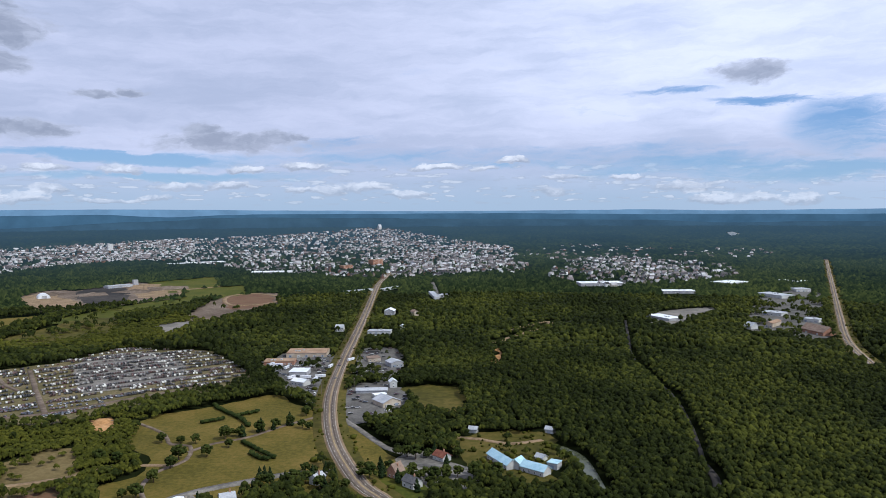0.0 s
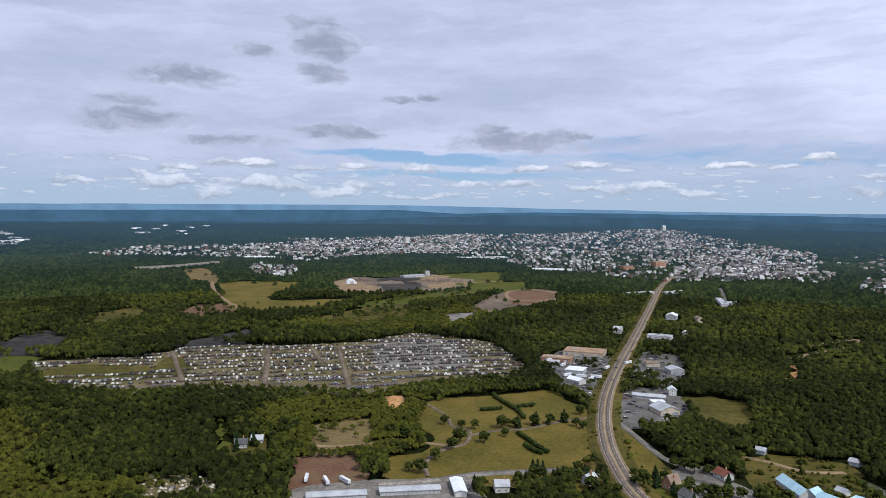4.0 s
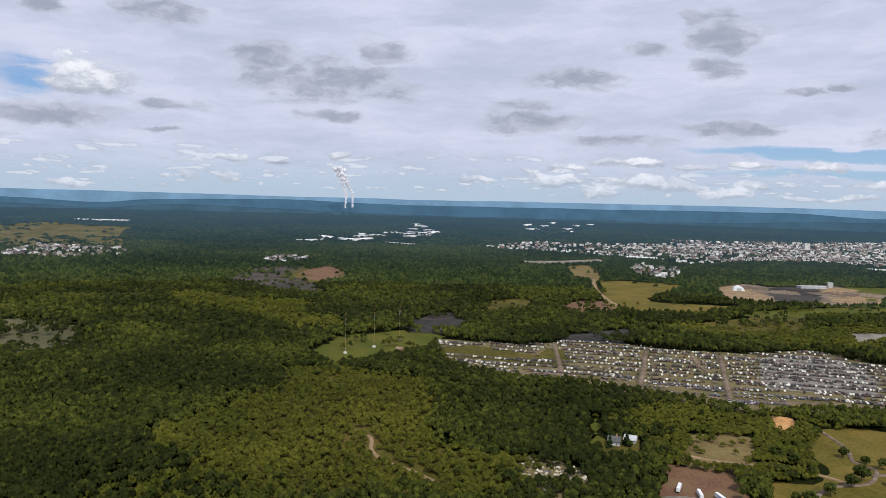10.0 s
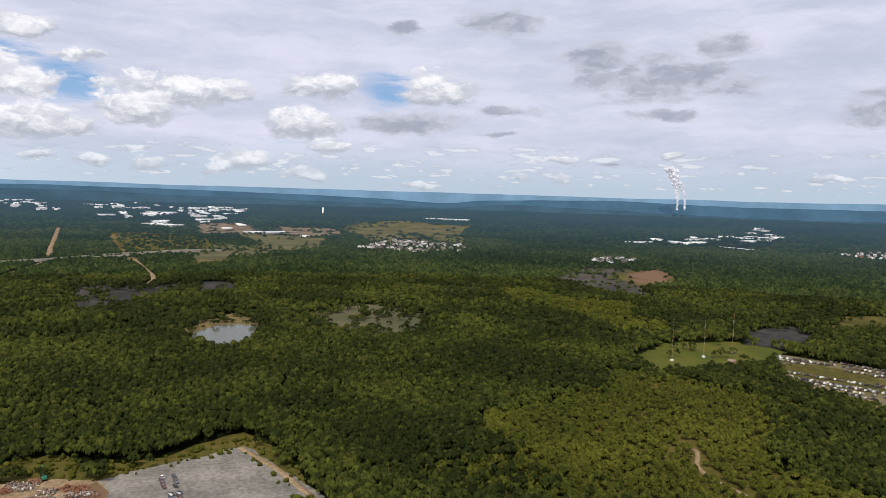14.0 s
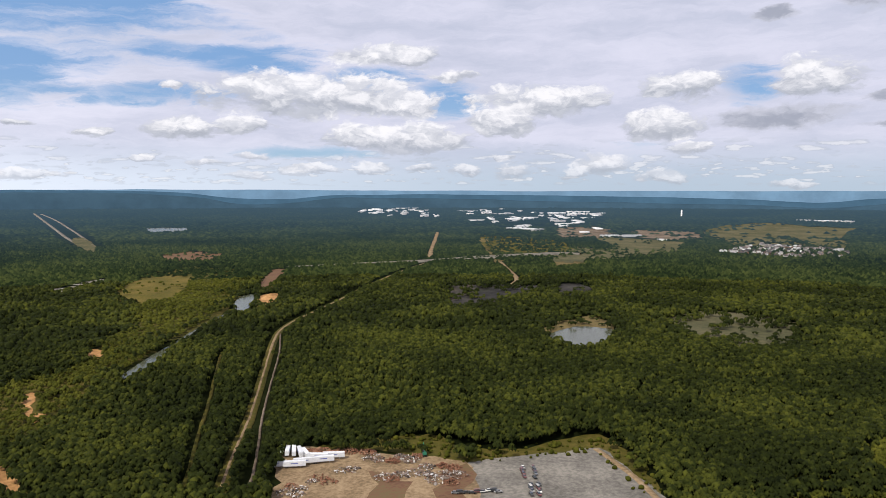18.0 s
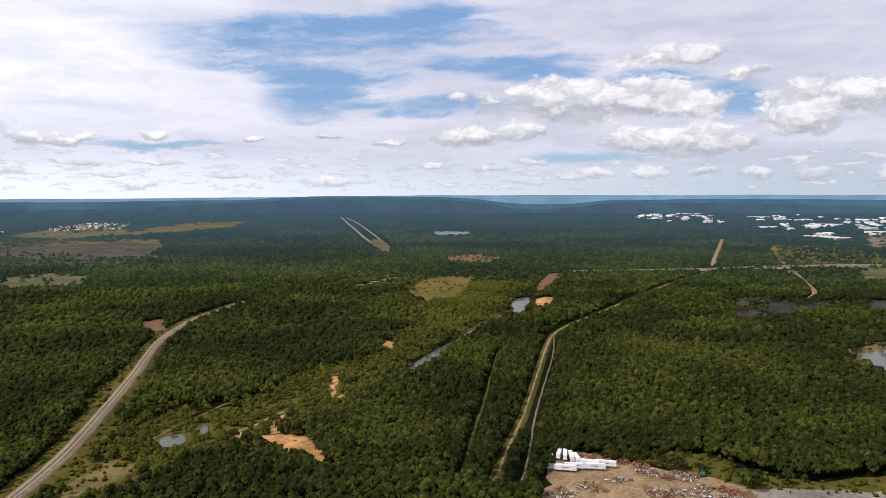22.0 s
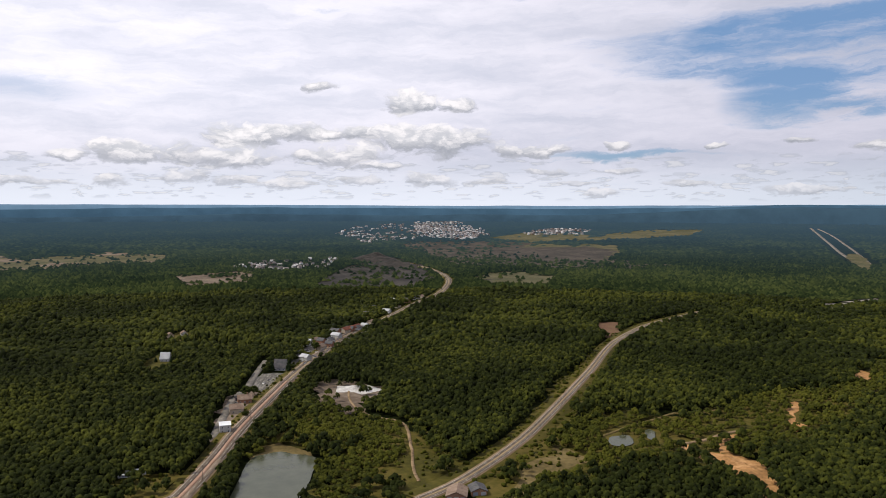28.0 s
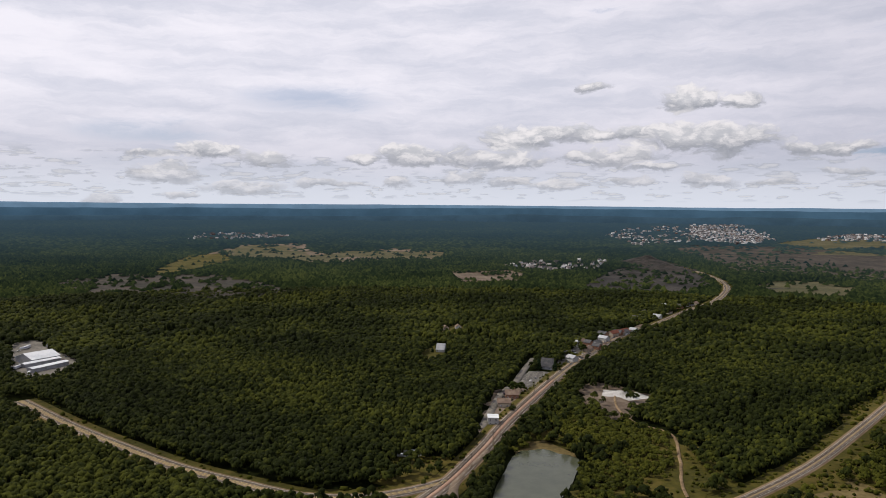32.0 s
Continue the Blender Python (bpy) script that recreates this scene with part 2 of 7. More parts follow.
flank = w.mix(lit, (0.72, 0.73, 0.78, 1), (1.04, 1.02, 1.03, 1))
flank = w.mix(glow, flank, w.mix(lit, (0.84, 0.86, 0.90, 1), (1.36, 1.32, 1.32, 1)))
body = w.mix(white_top, w.mix(lit, (0.42, 0.445, 0.50, 1), (0.57, 0.59, 0.65, 1)), flank)
veil = w.mix(w.math("MULTIPLY", row_mask, 0.55), veil, w.mix(w.smooth(puff, 0.42, 0.78), (0.50, 0.54, 0.61, 1), (0.90, 0.90, 0.92, 1)))
veil = w.mix(w.math("MULTIPLY", grey_mask, 0.80), veil, w.mix(w.smooth(w.math("ADD", grey_field, w.math("MULTIPLY", lit, -0.5)), -0.1, 1.1), (0.56, 0.57, 0.64, 1), (0.34, 0.36, 0.43, 1)))
thin = w.math("MULTIPLY", w.math("MULTIPLY", gap_mask, 0.90), w.math("SUBTRACT", 1.0, w.math("MAXIMUM", white_mask, grey_mask)))
veil = w.mix(w.math("MULTIPLY", white_mask, w.math("MULTIPLY_ADD", w.smooth(height, 1.0, 4.5), 0.34, 0.58)), veil, body)
amount = w.math("SUBTRACT", 0.97, thin)
background, cloudy = w.add("ShaderNodeBackground"), w.add("ShaderNodeBackground")
blue = w.mix(w.smooth(el, 0.0, 9.0), (3.4, 5.3, 7.4, 1), (1.7, 3.7, 7.0, 1))
w.link(w.mix(0.8, sky.outputs[0], blue), background.inputs[0])
background.inputs[1].default_value = 0.10
w.link(veil, cloudy.inputs[0])
cloudy.inputs[1].default_value = 1.0
blend = w.add("ShaderNodeMixShader")
w.put(blend.inputs[0], amount)
w.link(background.outputs[0], blend.inputs[1])
w.link(cloudy.outputs[0], blend.inputs[2])
w.link(blend.outputs[0], w.add("ShaderNodeOutputWorld").inputs[0])

sun = new("sun", bpy.data.lights.new("sun", "SUN"))
sun.data.energy, sun.data.angle, sun.data.color = 4.5, radians(0.6), (1.0, 0.93, 0.77)
sa, se = radians(SUN_AZ), radians(SUN_EL)
sun_from = Vector((-math.sin(sa) * math.cos(se), math.cos(sa) * math.cos(se), math.sin(se)))
sun.matrix_world = look(sun_from * 900, (0, 0, 0))

# ---------- materials ----------


def material(name, colours, rough=0.85, scales=(0.02, 0.4), island=0.0, piece=0.0, bump=0.0, bump_scale=1.0, metal=0.0, spec=0.1, painted_haze=0.0):
    """A surface whose colour wanders between the given colours at two scales, and by island or by piece."""
    m = bpy.data.materials.new(name)
    m.use_nodes = True
    n = Nodes(m.node_tree)
    bsdf = n.add("ShaderNodeBsdfPrincipled")
    geo = n.add("ShaderNodeNewGeometry")
    place = geo.outputs["Position"]
    big, small = n.noise(place, scales[0], 4.0), n.noise(place, scales[1], 5.0, 0.65)
    value = n.math("ADD", n.math("MULTIPLY", n.smooth(big, 0.3, 0.7), 0.5), n.math("MULTIPLY", n.smooth(small, 0.3, 0.7), 0.5))
    if island:
        value = n.math("ADD", n.math("MULTIPLY", value, 1 - island), n.math("MULTIPLY", geo.outputs["Random Per Island"], island))
    if piece:
        info = n.add("ShaderNodeObjectInfo")
        value = n.math("ADD", n.math("MULTIPLY", value, 1 - piece), n.math("MULTIPLY", info.outputs["Random"], piece))
    ramp = n.add("ShaderNodeValToRGB")
    n.link(value, ramp.inputs[0])
    steps = ramp.color_ramp.elements
    while len(steps) < len(colours):
        steps.new(0.5)
    for i, c in enumerate(colours):
        steps[i].position = 0.12 + 0.76 * i / max(1, len(colours) - 1)
        steps[i].color = (*c, 1)
    n.link(ramp.outputs[0], bsdf.inputs["Base Color"])
    bsdf.inputs["Roughness"].default_value = rough
    bsdf.inputs["Metallic"].default_value = metal
    bsdf.inputs["Specular IOR Level"].default_value = spec
    if bump:
        b = n.add("ShaderNodeBump")
        b.inputs["Strength"].default_value = bump
        b.inputs["Distance"].default_value = 0.5 / bump_scale
        n.link(n.noise(place, bump_scale, 5.0, 0.7), b.inputs["Height"])
        n.link(b.outputs[0], bsdf.inputs["Normal"])
    surface = bsdf.outputs[0]
    if painted_haze:  # far woods and ground: blue haze painted on as glow, from 1.1 km on
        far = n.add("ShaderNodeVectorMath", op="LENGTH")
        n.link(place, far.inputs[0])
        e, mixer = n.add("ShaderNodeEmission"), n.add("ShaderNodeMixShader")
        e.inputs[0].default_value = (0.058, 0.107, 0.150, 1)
        n.link(n.math("MULTIPLY", n.smooth(far.outputs["Value"], 1100.0, 5000.0), painted_haze), mixer.inputs[0])
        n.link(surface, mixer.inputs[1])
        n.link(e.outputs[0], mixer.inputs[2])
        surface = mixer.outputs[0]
    n.link(surface, n.add("ShaderNodeOutputMaterial").inputs[0])
    return m


FOREST = material("leaves_mature", [(0.0042, 0.0063, 0.0016), (0.0150, 0.0196, 0.0040), (0.056, 0.061, 0.0096)], 0.8, (0.006, 0.14), island=0.26, bump=0.6, bump_scale=0.9, spec=0.03)
YOUNG = material("leaves_young", [(0.0150, 0.0180, 0.0032), (0.0370, 0.0405, 0.0056), (0.072, 0.071, 0.0105)], 0.8, (0.010, 0.2), island=0.35, bump=0.4, bump_scale=1.2, spec=0.03)
FLOOR = material("forest_floor", [(0.0045, 0.0062, 0.0022), (0.009, 0.0115, 0.0042), (0.016, 0.019, 0.007)], 0.95, (0.004, 0.05), spec=0.0, painted_haze=0.88)
# coarse tone swings stand in for cloud shadows and clearings, painted into the leaves
FARLEAF = material("leaves_far", [(0.0032, 0.0058, 0.0024), (0.0150, 0.0222, 0.0070), (0.047, 0.057, 0.0150)], 0.9, (0.0022, 0.05), island=0.40, spec=0.0, painted_haze=0.88)
WASTE = material("waste_ground", [(0.020, 0.021, 0.016), (0.040, 0.035, 0.030), (0.070, 0.056, 0.046)], 0.95, (0.010, 0.06))
WEEDY = material("weedy_dirt", [(0.058, 0.052, 0.020), (0.096, 0.080, 0.036), (0.150, 0.118, 0.068)], 0.95, (0.03, 0.3))
GRASS = material("mown_grass", [(0.052, 0.046, 0.007), (0.085, 0.068, 0.012), (0.125, 0.088, 0.022)], 0.95, (0.02, 0.3), bump=0.3, bump_scale=0.8)
LUSH = material("green_grass", [(0.034, 0.043, 0.005), (0.055, 0.060, 0.007), (0.076, 0.070, 0.012)], 0.95, (0.02, 0.3))
SCRUB = material("scrub_grass", [(0.030, 0.029, 0.005), (0.054, 0.048, 0.008), (0.086, 0.066, 0.016)], 0.95, (0.015, 0.15))
STRAW = material("dry_field", [(0.070, 0.054, 0.021), (0.110, 0.082, 0.033), (0.142, 0.108, 0.048)], 0.95, (0.03, 0.3))
REDSOIL = material("red_soil", [(0.080, 0.044, 0.028), (0.120, 0.066, 0.040), (0.105, 0.080, 0.040)], 0.95, (0.04, 0.4))
DULL = material("dull_brown_field", [(0.042, 0.043, 0.020), (0.066, 0.062, 0.031), (0.098, 0.086, 0.048)], 0.95, (0.012, 0.12))
LANE = material("tyre_worn_asphalt", [(0.070, 0.056, 0.046), (0.098, 0.078, 0.063), (0.130, 0.104, 0.083)], 0.85, (0.02, 0.8))
ASPHALT = material("worn_asphalt", [(0.115, 0.088, 0.066), (0.155, 0.120, 0.090), (0.20, 0.155, 0.118)], 0.9, (0.03, 0.8))
TARMAC = material("grey_tarmac", [(0.058, 0.054, 0.049), (0.09, 0.085, 0.078), (0.135, 0.127, 0.115)], 0.9, (0.05, 0.5))
GRAVEL = material("grey_gravel", [(0.085, 0.079, 0.070), (0.135, 0.124, 0.110), (0.20, 0.183, 0.16)], 0.95, (0.04, 0.35))
DIRT = material("brown_dirt", [(0.11, 0.078, 0.044), (0.18, 0.125, 0.074), (0.25, 0.18, 0.11)], 0.95, (0.05, 0.4))
SAND = material("orange_sand", [(0.17, 0.093, 0.038), (0.30, 0.16, 0.064), (0.42, 0.245, 0.115)], 0.95, (0.05, 0.3))
COAL = material("coal_waste", [(0.014, 0.0135, 0.013), (0.028, 0.026, 0.0245), (0.050, 0.044, 0.039)], 0.95, (0.01, 0.08))
PALE = material("pale_spoil", [(0.12, 0.10, 0.08), (0.21, 0.185, 0.16), (0.34, 0.32, 0.30)], 0.95, (0.06, 0.4))
PINKSOIL = material("mine_soil", [(0.062, 0.047, 0.034), (0.110, 0.083, 0.062), (0.170, 0.136, 0.106)], 0.95, (0.015, 0.15))
WATER = material("pond_water", [(0.044, 0.050, 0.030), (0.068, 0.073, 0.046)], 0.2, (0.01, 0.1), spec=0.17)
MEDIAN = material("pinkish_median", [(0.20, 0.12, 0.085), (0.26, 0.165, 0.12), (0.30, 0.20, 0.15)], 0.9, (0.05, 0.8))
YELLOW = material("yellow_line", [(0.30, 0.22, 0.10), (0.38, 0.29, 0.14)], 0.8)
WHITE = material("white_line", [(0.36, 0.33, 0.29), (0.44, 0.41, 0.37)], 0.8)
HOUSEWALL = material("house_walls", [(0.16, 0.10, 0.08), (0.36, 0.35, 0.33), (0.52, 0.52, 0.52), (0.70, 0.71, 0.72)], 0.85, (0.01, 0.3), island=0.85)
HOUSEROOF = material("house_roofs", [(0.04, 0.04, 0.045), (0.085, 0.08, 0.08), (0.17, 0.15, 0.15), (0.40, 0.40, 0.41)], 0.85, (0.01, 0.3), island=0.85)
BIGROOF = material("white_membrane_roof", [(0.34, 0.34, 0.36), (0.60, 0.61, 0.63), (0.78, 0.78, 0.80)], 0.7, (0.01, 0.2), island=0.6)


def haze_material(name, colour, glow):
    """Far backdrop: haze put into a colour that partly glows. Also used for steam."""
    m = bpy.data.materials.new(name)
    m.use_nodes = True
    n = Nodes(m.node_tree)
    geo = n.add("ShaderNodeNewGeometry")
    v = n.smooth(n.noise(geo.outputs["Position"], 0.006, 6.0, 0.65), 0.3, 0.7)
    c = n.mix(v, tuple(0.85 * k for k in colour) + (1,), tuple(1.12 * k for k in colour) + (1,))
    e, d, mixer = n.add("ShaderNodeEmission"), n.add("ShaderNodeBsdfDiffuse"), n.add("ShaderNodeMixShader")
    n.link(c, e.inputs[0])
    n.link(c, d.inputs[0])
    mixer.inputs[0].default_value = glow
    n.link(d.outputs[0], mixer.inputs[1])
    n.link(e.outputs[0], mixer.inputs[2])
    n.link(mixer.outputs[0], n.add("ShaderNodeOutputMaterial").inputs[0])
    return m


# ---------- the plan, metres, x to the side and y ahead of the first view ----------
P_HWY_NORTH = [(-28, 407), (-39, 426), (-50, 443), (-66, 486), (-80, 534), (-93, 602), (-103, 689), (-110, 819), (-117, 1010), (-128, 1275), (-143, 1600), (-145, 1753)]
P_HWY_NORTH_FAR = [(-144, 1778), (-140, 2012), (-130, 2224)]
P_ROAD_EAST = [(445, 768), (497, 916), (608, 1148), (805, 1548), (1194, 2339)]
P_HWY_SOUTH = [(304, -635), (237, -565), (174, -506), (131, -469), (92, -443), (51, -419), (14, -415), (-15, -425), (-35, -438)]
P_HWY_VILLAGE = [(-2, -381), (-21, -411), (-39, -443), (-66, -502), (-92, -564), (-154, -692), (-208, -792), (-269, -895), (-336, -991)]
P_HWY_VILLAGE_FAR = [(-343, -982), (-465, -1146), (-567, -1272), (-670, -1449), (-731, -1604), (-772, -1791), (-786, -1974)]
P_VALLEY_ROAD = [(-158, -380), (-196, -399), (-266, -451), (-339, -518), (-440, -615), (-550, -725), (-650, -802), (-712, -837), (-846, -894)]
P_STREET_PARK = [(-162, 418), (-145, 436), (-120, 451), (-101, 462), (-69, 468)]
P_PARK_DRIVE_A = [(-171, 421), (-182, 443), (-183, 468), (-172, 492), (-179, 522), (-194, 526), (-211, 554), (-249, 587), (-266, 586)]
P_PARK_DRIVE_B = [(-176, 508), (-164, 527), (-143, 542), (-124, 569), (-103, 594)]
P_PARK_DRIVE_C = [(-268, 445), (-237, 459), (-217, 479), (-195, 482), (-180, 481)]
P_SIDE_LANE = [(-85, 597), (-64, 559), (-40, 515), (-25, 502)]
P_BARN_LANE = [(6, 538), (26, 533), (45, 522), (70, 530)]
P_FARM_DRIVE = [(-17, 480), (-2, 472), (15, 472), (32, 464)]
P_RAIL_A = [(167, 476), (178, 520), (191, 584), (202, 662), (204, 749), (211, 835), (236, 952), (269, 1106)]
P_RAIL_B = [(158, 426), (166, 454), (167, 476)]
P_TRAIL_GREY = [(-366, -182), (-396, -190), (-462, -216), (-509, -235), (-595, -267), (-713, -310), (-809, -350)]
P_TRAIL_TAN = [(-364, -195), (-423, -216), (-499, -241), (-594, -276), (-720, -323), (-815, -355), (-890, -367), (-977, -369), (-1081, -372), (-1215, -378), (-1413, -382)]
P_TRAIL_FAR = [(-1413, -382), (-1560, -378), (-1724, -370)]
P_CUT_STRIP = [(-1781, -383), (-2181, -458), (-2842, -577)]
P_CROSS_ROAD = [(-1503, -632), (-1601, -519), (-1724, -370), (-1841, -271), (-1994, -90), (-1978, -23)]
P_CROSS_ROAD_B = [(-1764, -292), (-1864, -192), (-1970, -80)]
P_POWERCUT = [(-1787, -213), (-1579, -168), (-1415, -134), (-1310, -135)]
P_SAND_TRAIL = [(-322, -435), (-356, -446), (-387, -454), (-411, -461), (-422, -454), (-448, -454)]
P_SAND_TRAIL_B = [(-359, -399), (-380, -398), (-406, -404), (-429, -405)]
P_DIRT_TRACK = [(-439, 297), (-419, 295), (-395, 279), (-373, 276), (-352, 279), (-331, 279)]
P_SPOIL_PATH = [(-198, -642), (-186, -594), (-188, -551), (-204, -524), (-190, -472), (-175, -431), (-169, -407)]
P_PIT_ROAD = [(-1061, 1342), (-905, 1160), (-758, 1023), (-691, 984)]
P_HOUSE_LANE = [(-155, -796), (-132, -732), (-114, -678), (-100, -652), (-82, -593), (-68, -543)]
P_POND_ROUND = [(-871, -47), (-899, -31), (-927, -6), (-905, 33), (-866, 22), (-831, 4), (-827, -16)]
P_POND_LAGOON = [(-1000, -504), (-1080, -534), (-1116, -530), (-1050, -497), (-975, -470), (-940, -462)]
P_POND_CANAL = [(-582, -404), (-619, -418), (-679, -431), (-722, -438), (-690, -424), (-646, -411)]
P_POND_SMALL = [(-324, -430), (-332, -432), (-342, -428), (-337, -417), (-327, -414), (-319, -420)]
P_POND_MINI = [(-357, -432), (-364, -435), (-364, -427), (-355, -418), (-352, -422)]
P_POND_VILLAGE = [(-80, -479), (-94, -492), (-106, -494), (-112, -485), (-123, -473), (-111, -446), (-100, -426), (-79, -382), (-53, -391)]
P_POND_CREEK = [(78, 519), (86, 510), (94, 493), (99, 469), (99, 445), (95, 443), (93, 463), (86, 490), (80, 507)]
P_LAKE_FAR = [(1434, 3831), (1492, 3851), (1464, 3679), (1379, 3588)]
P_RIVER_FAR = [(196, 3013), (241, 3201), (262, 3232), (216, 2979)]
P_LOT_GRAVEL = [(-367, -61), (-434, -71), (-444, -67), (-456, -43), (-472, -16), (-481, 7), (-456, 20), (-437, 28), (-387, 42)]
P_YARD_DIRT = [(-336, -156), (-397, -177), (-434, -187), (-449, -177), (-445, -154), (-448, -132), (-448, -107), (-445, -82), (-433, -67), (-368, -60)]
P_LOT_WEEDS = [(-473, -121), (-492, -99), (-469, -80), (-456, -43), (-476, -17), (-500, 4), (-490, 10), (-466, -12), (-450, -43), (-440, -68), (-448, -104)]
P_SAND_PILE = [(-358, -396), (-366, -396), (-364, -370), (-376, -366), (-379, -348), (-370, -325), (-360, -307), (-348, -306), (-358, -334), (-358, -354), (-353, -371)]
P_SAND_B = [(-484, -415), (-525, -445), (-527, -442), (-483, -400)]
P_SAND_C = [(-392, -393), (-413, -402), (-412, -395), (-387, -382)]
P_SAND_D = [(-686, -512), (-691, -495), (-665, -480), (-666, -494)]
P_LAGOON_SAND = [(-1050, -490), (-1100, -508), (-1136, -500), (-1108, -478), (-1060, -466), (-1035, -476)]
P_REDSTRIP = [(-1215, -565), (-1361, -619), (-1480, -654), (-1494, -633), (-1379, -591), (-1259, -557), (-1199, -545)]
P_FIELD_OLIVE = [(-1098, -761), (-1210, -812), (-1283, -822), (-1329, -798), (-1318, -753), (-1194, -689), (-1087, -654), (-1030, -661), (-1028, -697)]
P_RUNWAY = [(-2198, -1679), (-2262, -1682), (-2020, -1458), (-1860, -1347), (-1883, -1401)]
P_JUNKYARD = [(-674, 559), (-683, 577), (-604, 630), (-591, 666), (-593, 708), (-560, 738), (-496, 760), (-425, 819), (-390, 903), (-351, 899), (-281, 881), (-242, 832), (-201, 769), (-202, 717), (-239, 688), (-271, 656), (-313, 604), (-352, 594), (-386, 573), (-455, 549), (-497, 520), (-541, 514), (-580, 505)]
P_JUNK_PAVED = [(-369, 740), (-398, 810), (-376, 872), (-314, 858), (-270, 775), (-284, 745), (-330, 709)]
P_MAST_FIELD = [(-716, 417), (-756, 488), (-756, 567), (-720, 594), (-690, 590), (-653, 532), (-644, 465), (-646, 406)]
P_PARK = [(-216, 455), (-201, 490), (-227, 535), (-239, 587), (-194, 635), (-153, 666), (-122, 636), (-99, 583), (-78, 471), (-126, 437), (-169, 420), (-197, 419)]
P_PARK_WEDGE = [(-84, 581), (-79, 585), (-54, 541), (-27, 497), (-31, 480), (-48, 470), (-60, 480), (-72, 521)]
P_BROWN_FIELD = [(-294, 489), (-261, 520), (-232, 467), (-267, 444)]
P_RED_FIELD = [(-259, 410), (-258, 420), (-229, 436), (-206, 406), (-207, 394), (-240, 369)]
P_SHED_YARD = [(-234, 375), (-158, 426), (-144, 425), (-121, 373), (-217, 318)]
P_ORANGE_MOUND = [(-277, 581), (-274, 594), (-263, 592), (-259, 579), (-270, 572)]
P_GREEN_CLEAR = [(-361, 458), (-354, 466), (-334, 444), (-319, 418), (-328, 415)]
P_CABIN_YARD = [(-325, 432), (-318, 450), (-305, 445), (-295, 427), (-312, 416)]
P_STONES = [(-333, 345), (-329, 359), (-300, 367), (-278, 376), (-271, 360), (-270, 339), (-260, 329), (-282, 314), (-311, 333)]
P_PIT_BARE = [(-828, 1458), (-840, 1586), (-760, 1595), (-728, 1777), (-572, 1617), (-523, 1507), (-576, 1409), (-641, 1322), (-713, 1292)]
P_PIT_GREEN = [(-685, 1753), (-574, 1897), (-504, 1694), (-619, 1576)]
P_PIT_B = [(-422, 1227), (-430, 1466), (-334, 1510), (-297, 1344), (-362, 1162)]
P_FIELD_FAR = [(-1027, 1318), (-998, 1384), (-879, 1421), (-798, 1175), (-659, 1250), (-638, 1180), (-654, 1075), (-702, 1001), (-805, 1066)]
P_MEADOW_MID = [(-894, 856), (-896, 920), (-862, 941), (-825, 870), (-826, 812)]
P_STRIP_LEFT = [(-194, 808), (-184, 862), (-140, 866), (-108, 819), (-105, 736), (-105, 668), (-116, 658), (-164, 738)]
P_STRIP_RIGHT = [(-98, 819), (-93, 904), (-58, 891), (-42, 817), (-49, 734), (-79, 761), (-93, 748)]
P_LOT_RIGHT = [(-93, 678), (-74, 711), (-31, 687), (-32, 636), (-50, 601), (-76, 593), (-87, 619)]
P_GRASS_LOT = [(-39, 687), (-6, 704), (14, 686), (20, 635), (8, 617), (-20, 636)]
P_BARN_YARD = [(8, 527), (27, 547), (50, 553), (78, 546), (76, 507), (72, 468), (46, 459), (23, 485), (11, 496)]
P_FARM_YARD = [(-32, 491), (-10, 508), (5, 491), (19, 474), (14, 454), (-10, 459), (-31, 470)]
P_HOME_YARD = [(-51, 459), (-31, 475), (-16, 459), (-14, 432), (-29, 424), (-46, 436)]
P_BARE_SAND = [(52, 829), (65, 887), (68, 838), (62, 798)]
P_ROAD_DIRT_E = [(62, 924), (103, 991), (151, 1072), (147, 1099), (91, 1024)]
P_LOT_GREY_E = [(311, 1140), (353, 1202), (434, 1248), (448, 1212), (388, 1150), (332, 1105)]
P_IND_EAST = [(431, 1067), (531, 1284), (638, 1449), (716, 1500), (733, 1446), (578, 1146), (510, 992), (465, 975), (461, 1016)]
P_WHITE_SPOIL = [(-159, -632), (-179, -668), (-203, -677), (-216, -652), (-232, -626), (-217, -611), (-201, -608), (-183, -576), (-178, -598)]
P_VILLAGE_LOT = [(-118, -672), (-138, -733), (-158, -729), (-152, -716), (-133, -666)]
P_VILLAGE_YARD = [(-79, -602), (-97, -653), (-117, -666), (-120, -643), (-96, -579), (-72, -528), (-64, -531)]
P_VILLAGE_STRIP = [(-178, -785), (-216, -874), (-262, -916), (-328, -984), (-346, -992), (-269, -870), (-212, -786)]
P_HOUSE_CLEAR = [(-30, -817), (-49, -874), (-68, -873), (-66, -818), (-37, -794)]
P_HOUSE_CLEAR_B = [(-71, -1005), (-99, -1041), (-98, -994), (-75, -981)]
P_SHACK_YARD = [(7, -453), (-3, -488), (-18, -495), (-22, -478), (-40, -483), (-27, -466), (-10, -452)]
P_ISLAND_GRASS = [(-138, -415), (-172, -455), (-196, -457), (-203, -436), (-175, -410), (-153, -407)]
P_FACTORY_LOT = [(365, -746), (430, -881), (417, -916), (375, -854), (328, -816), (317, -764), (323, -728), (349, -730)]
P_COAL_HEAP = [(-412, -1578), (-575, -1895), (-833, -2225), (-795, -1882), (-692, -1576), (-570, -1433), (-485, -1452), (-422, -1509)]
P_BROWN_FAR = [(-1417, -2248), (-1764, -2509), (-1813, -2370), (-1628, -2099), (-1403, -1994), (-1306, -2026)]
P_GREY_FAR = [(-769, -1542), (-886, -1556), (-950, -1473), (-838, -1380), (-754, -1413)]
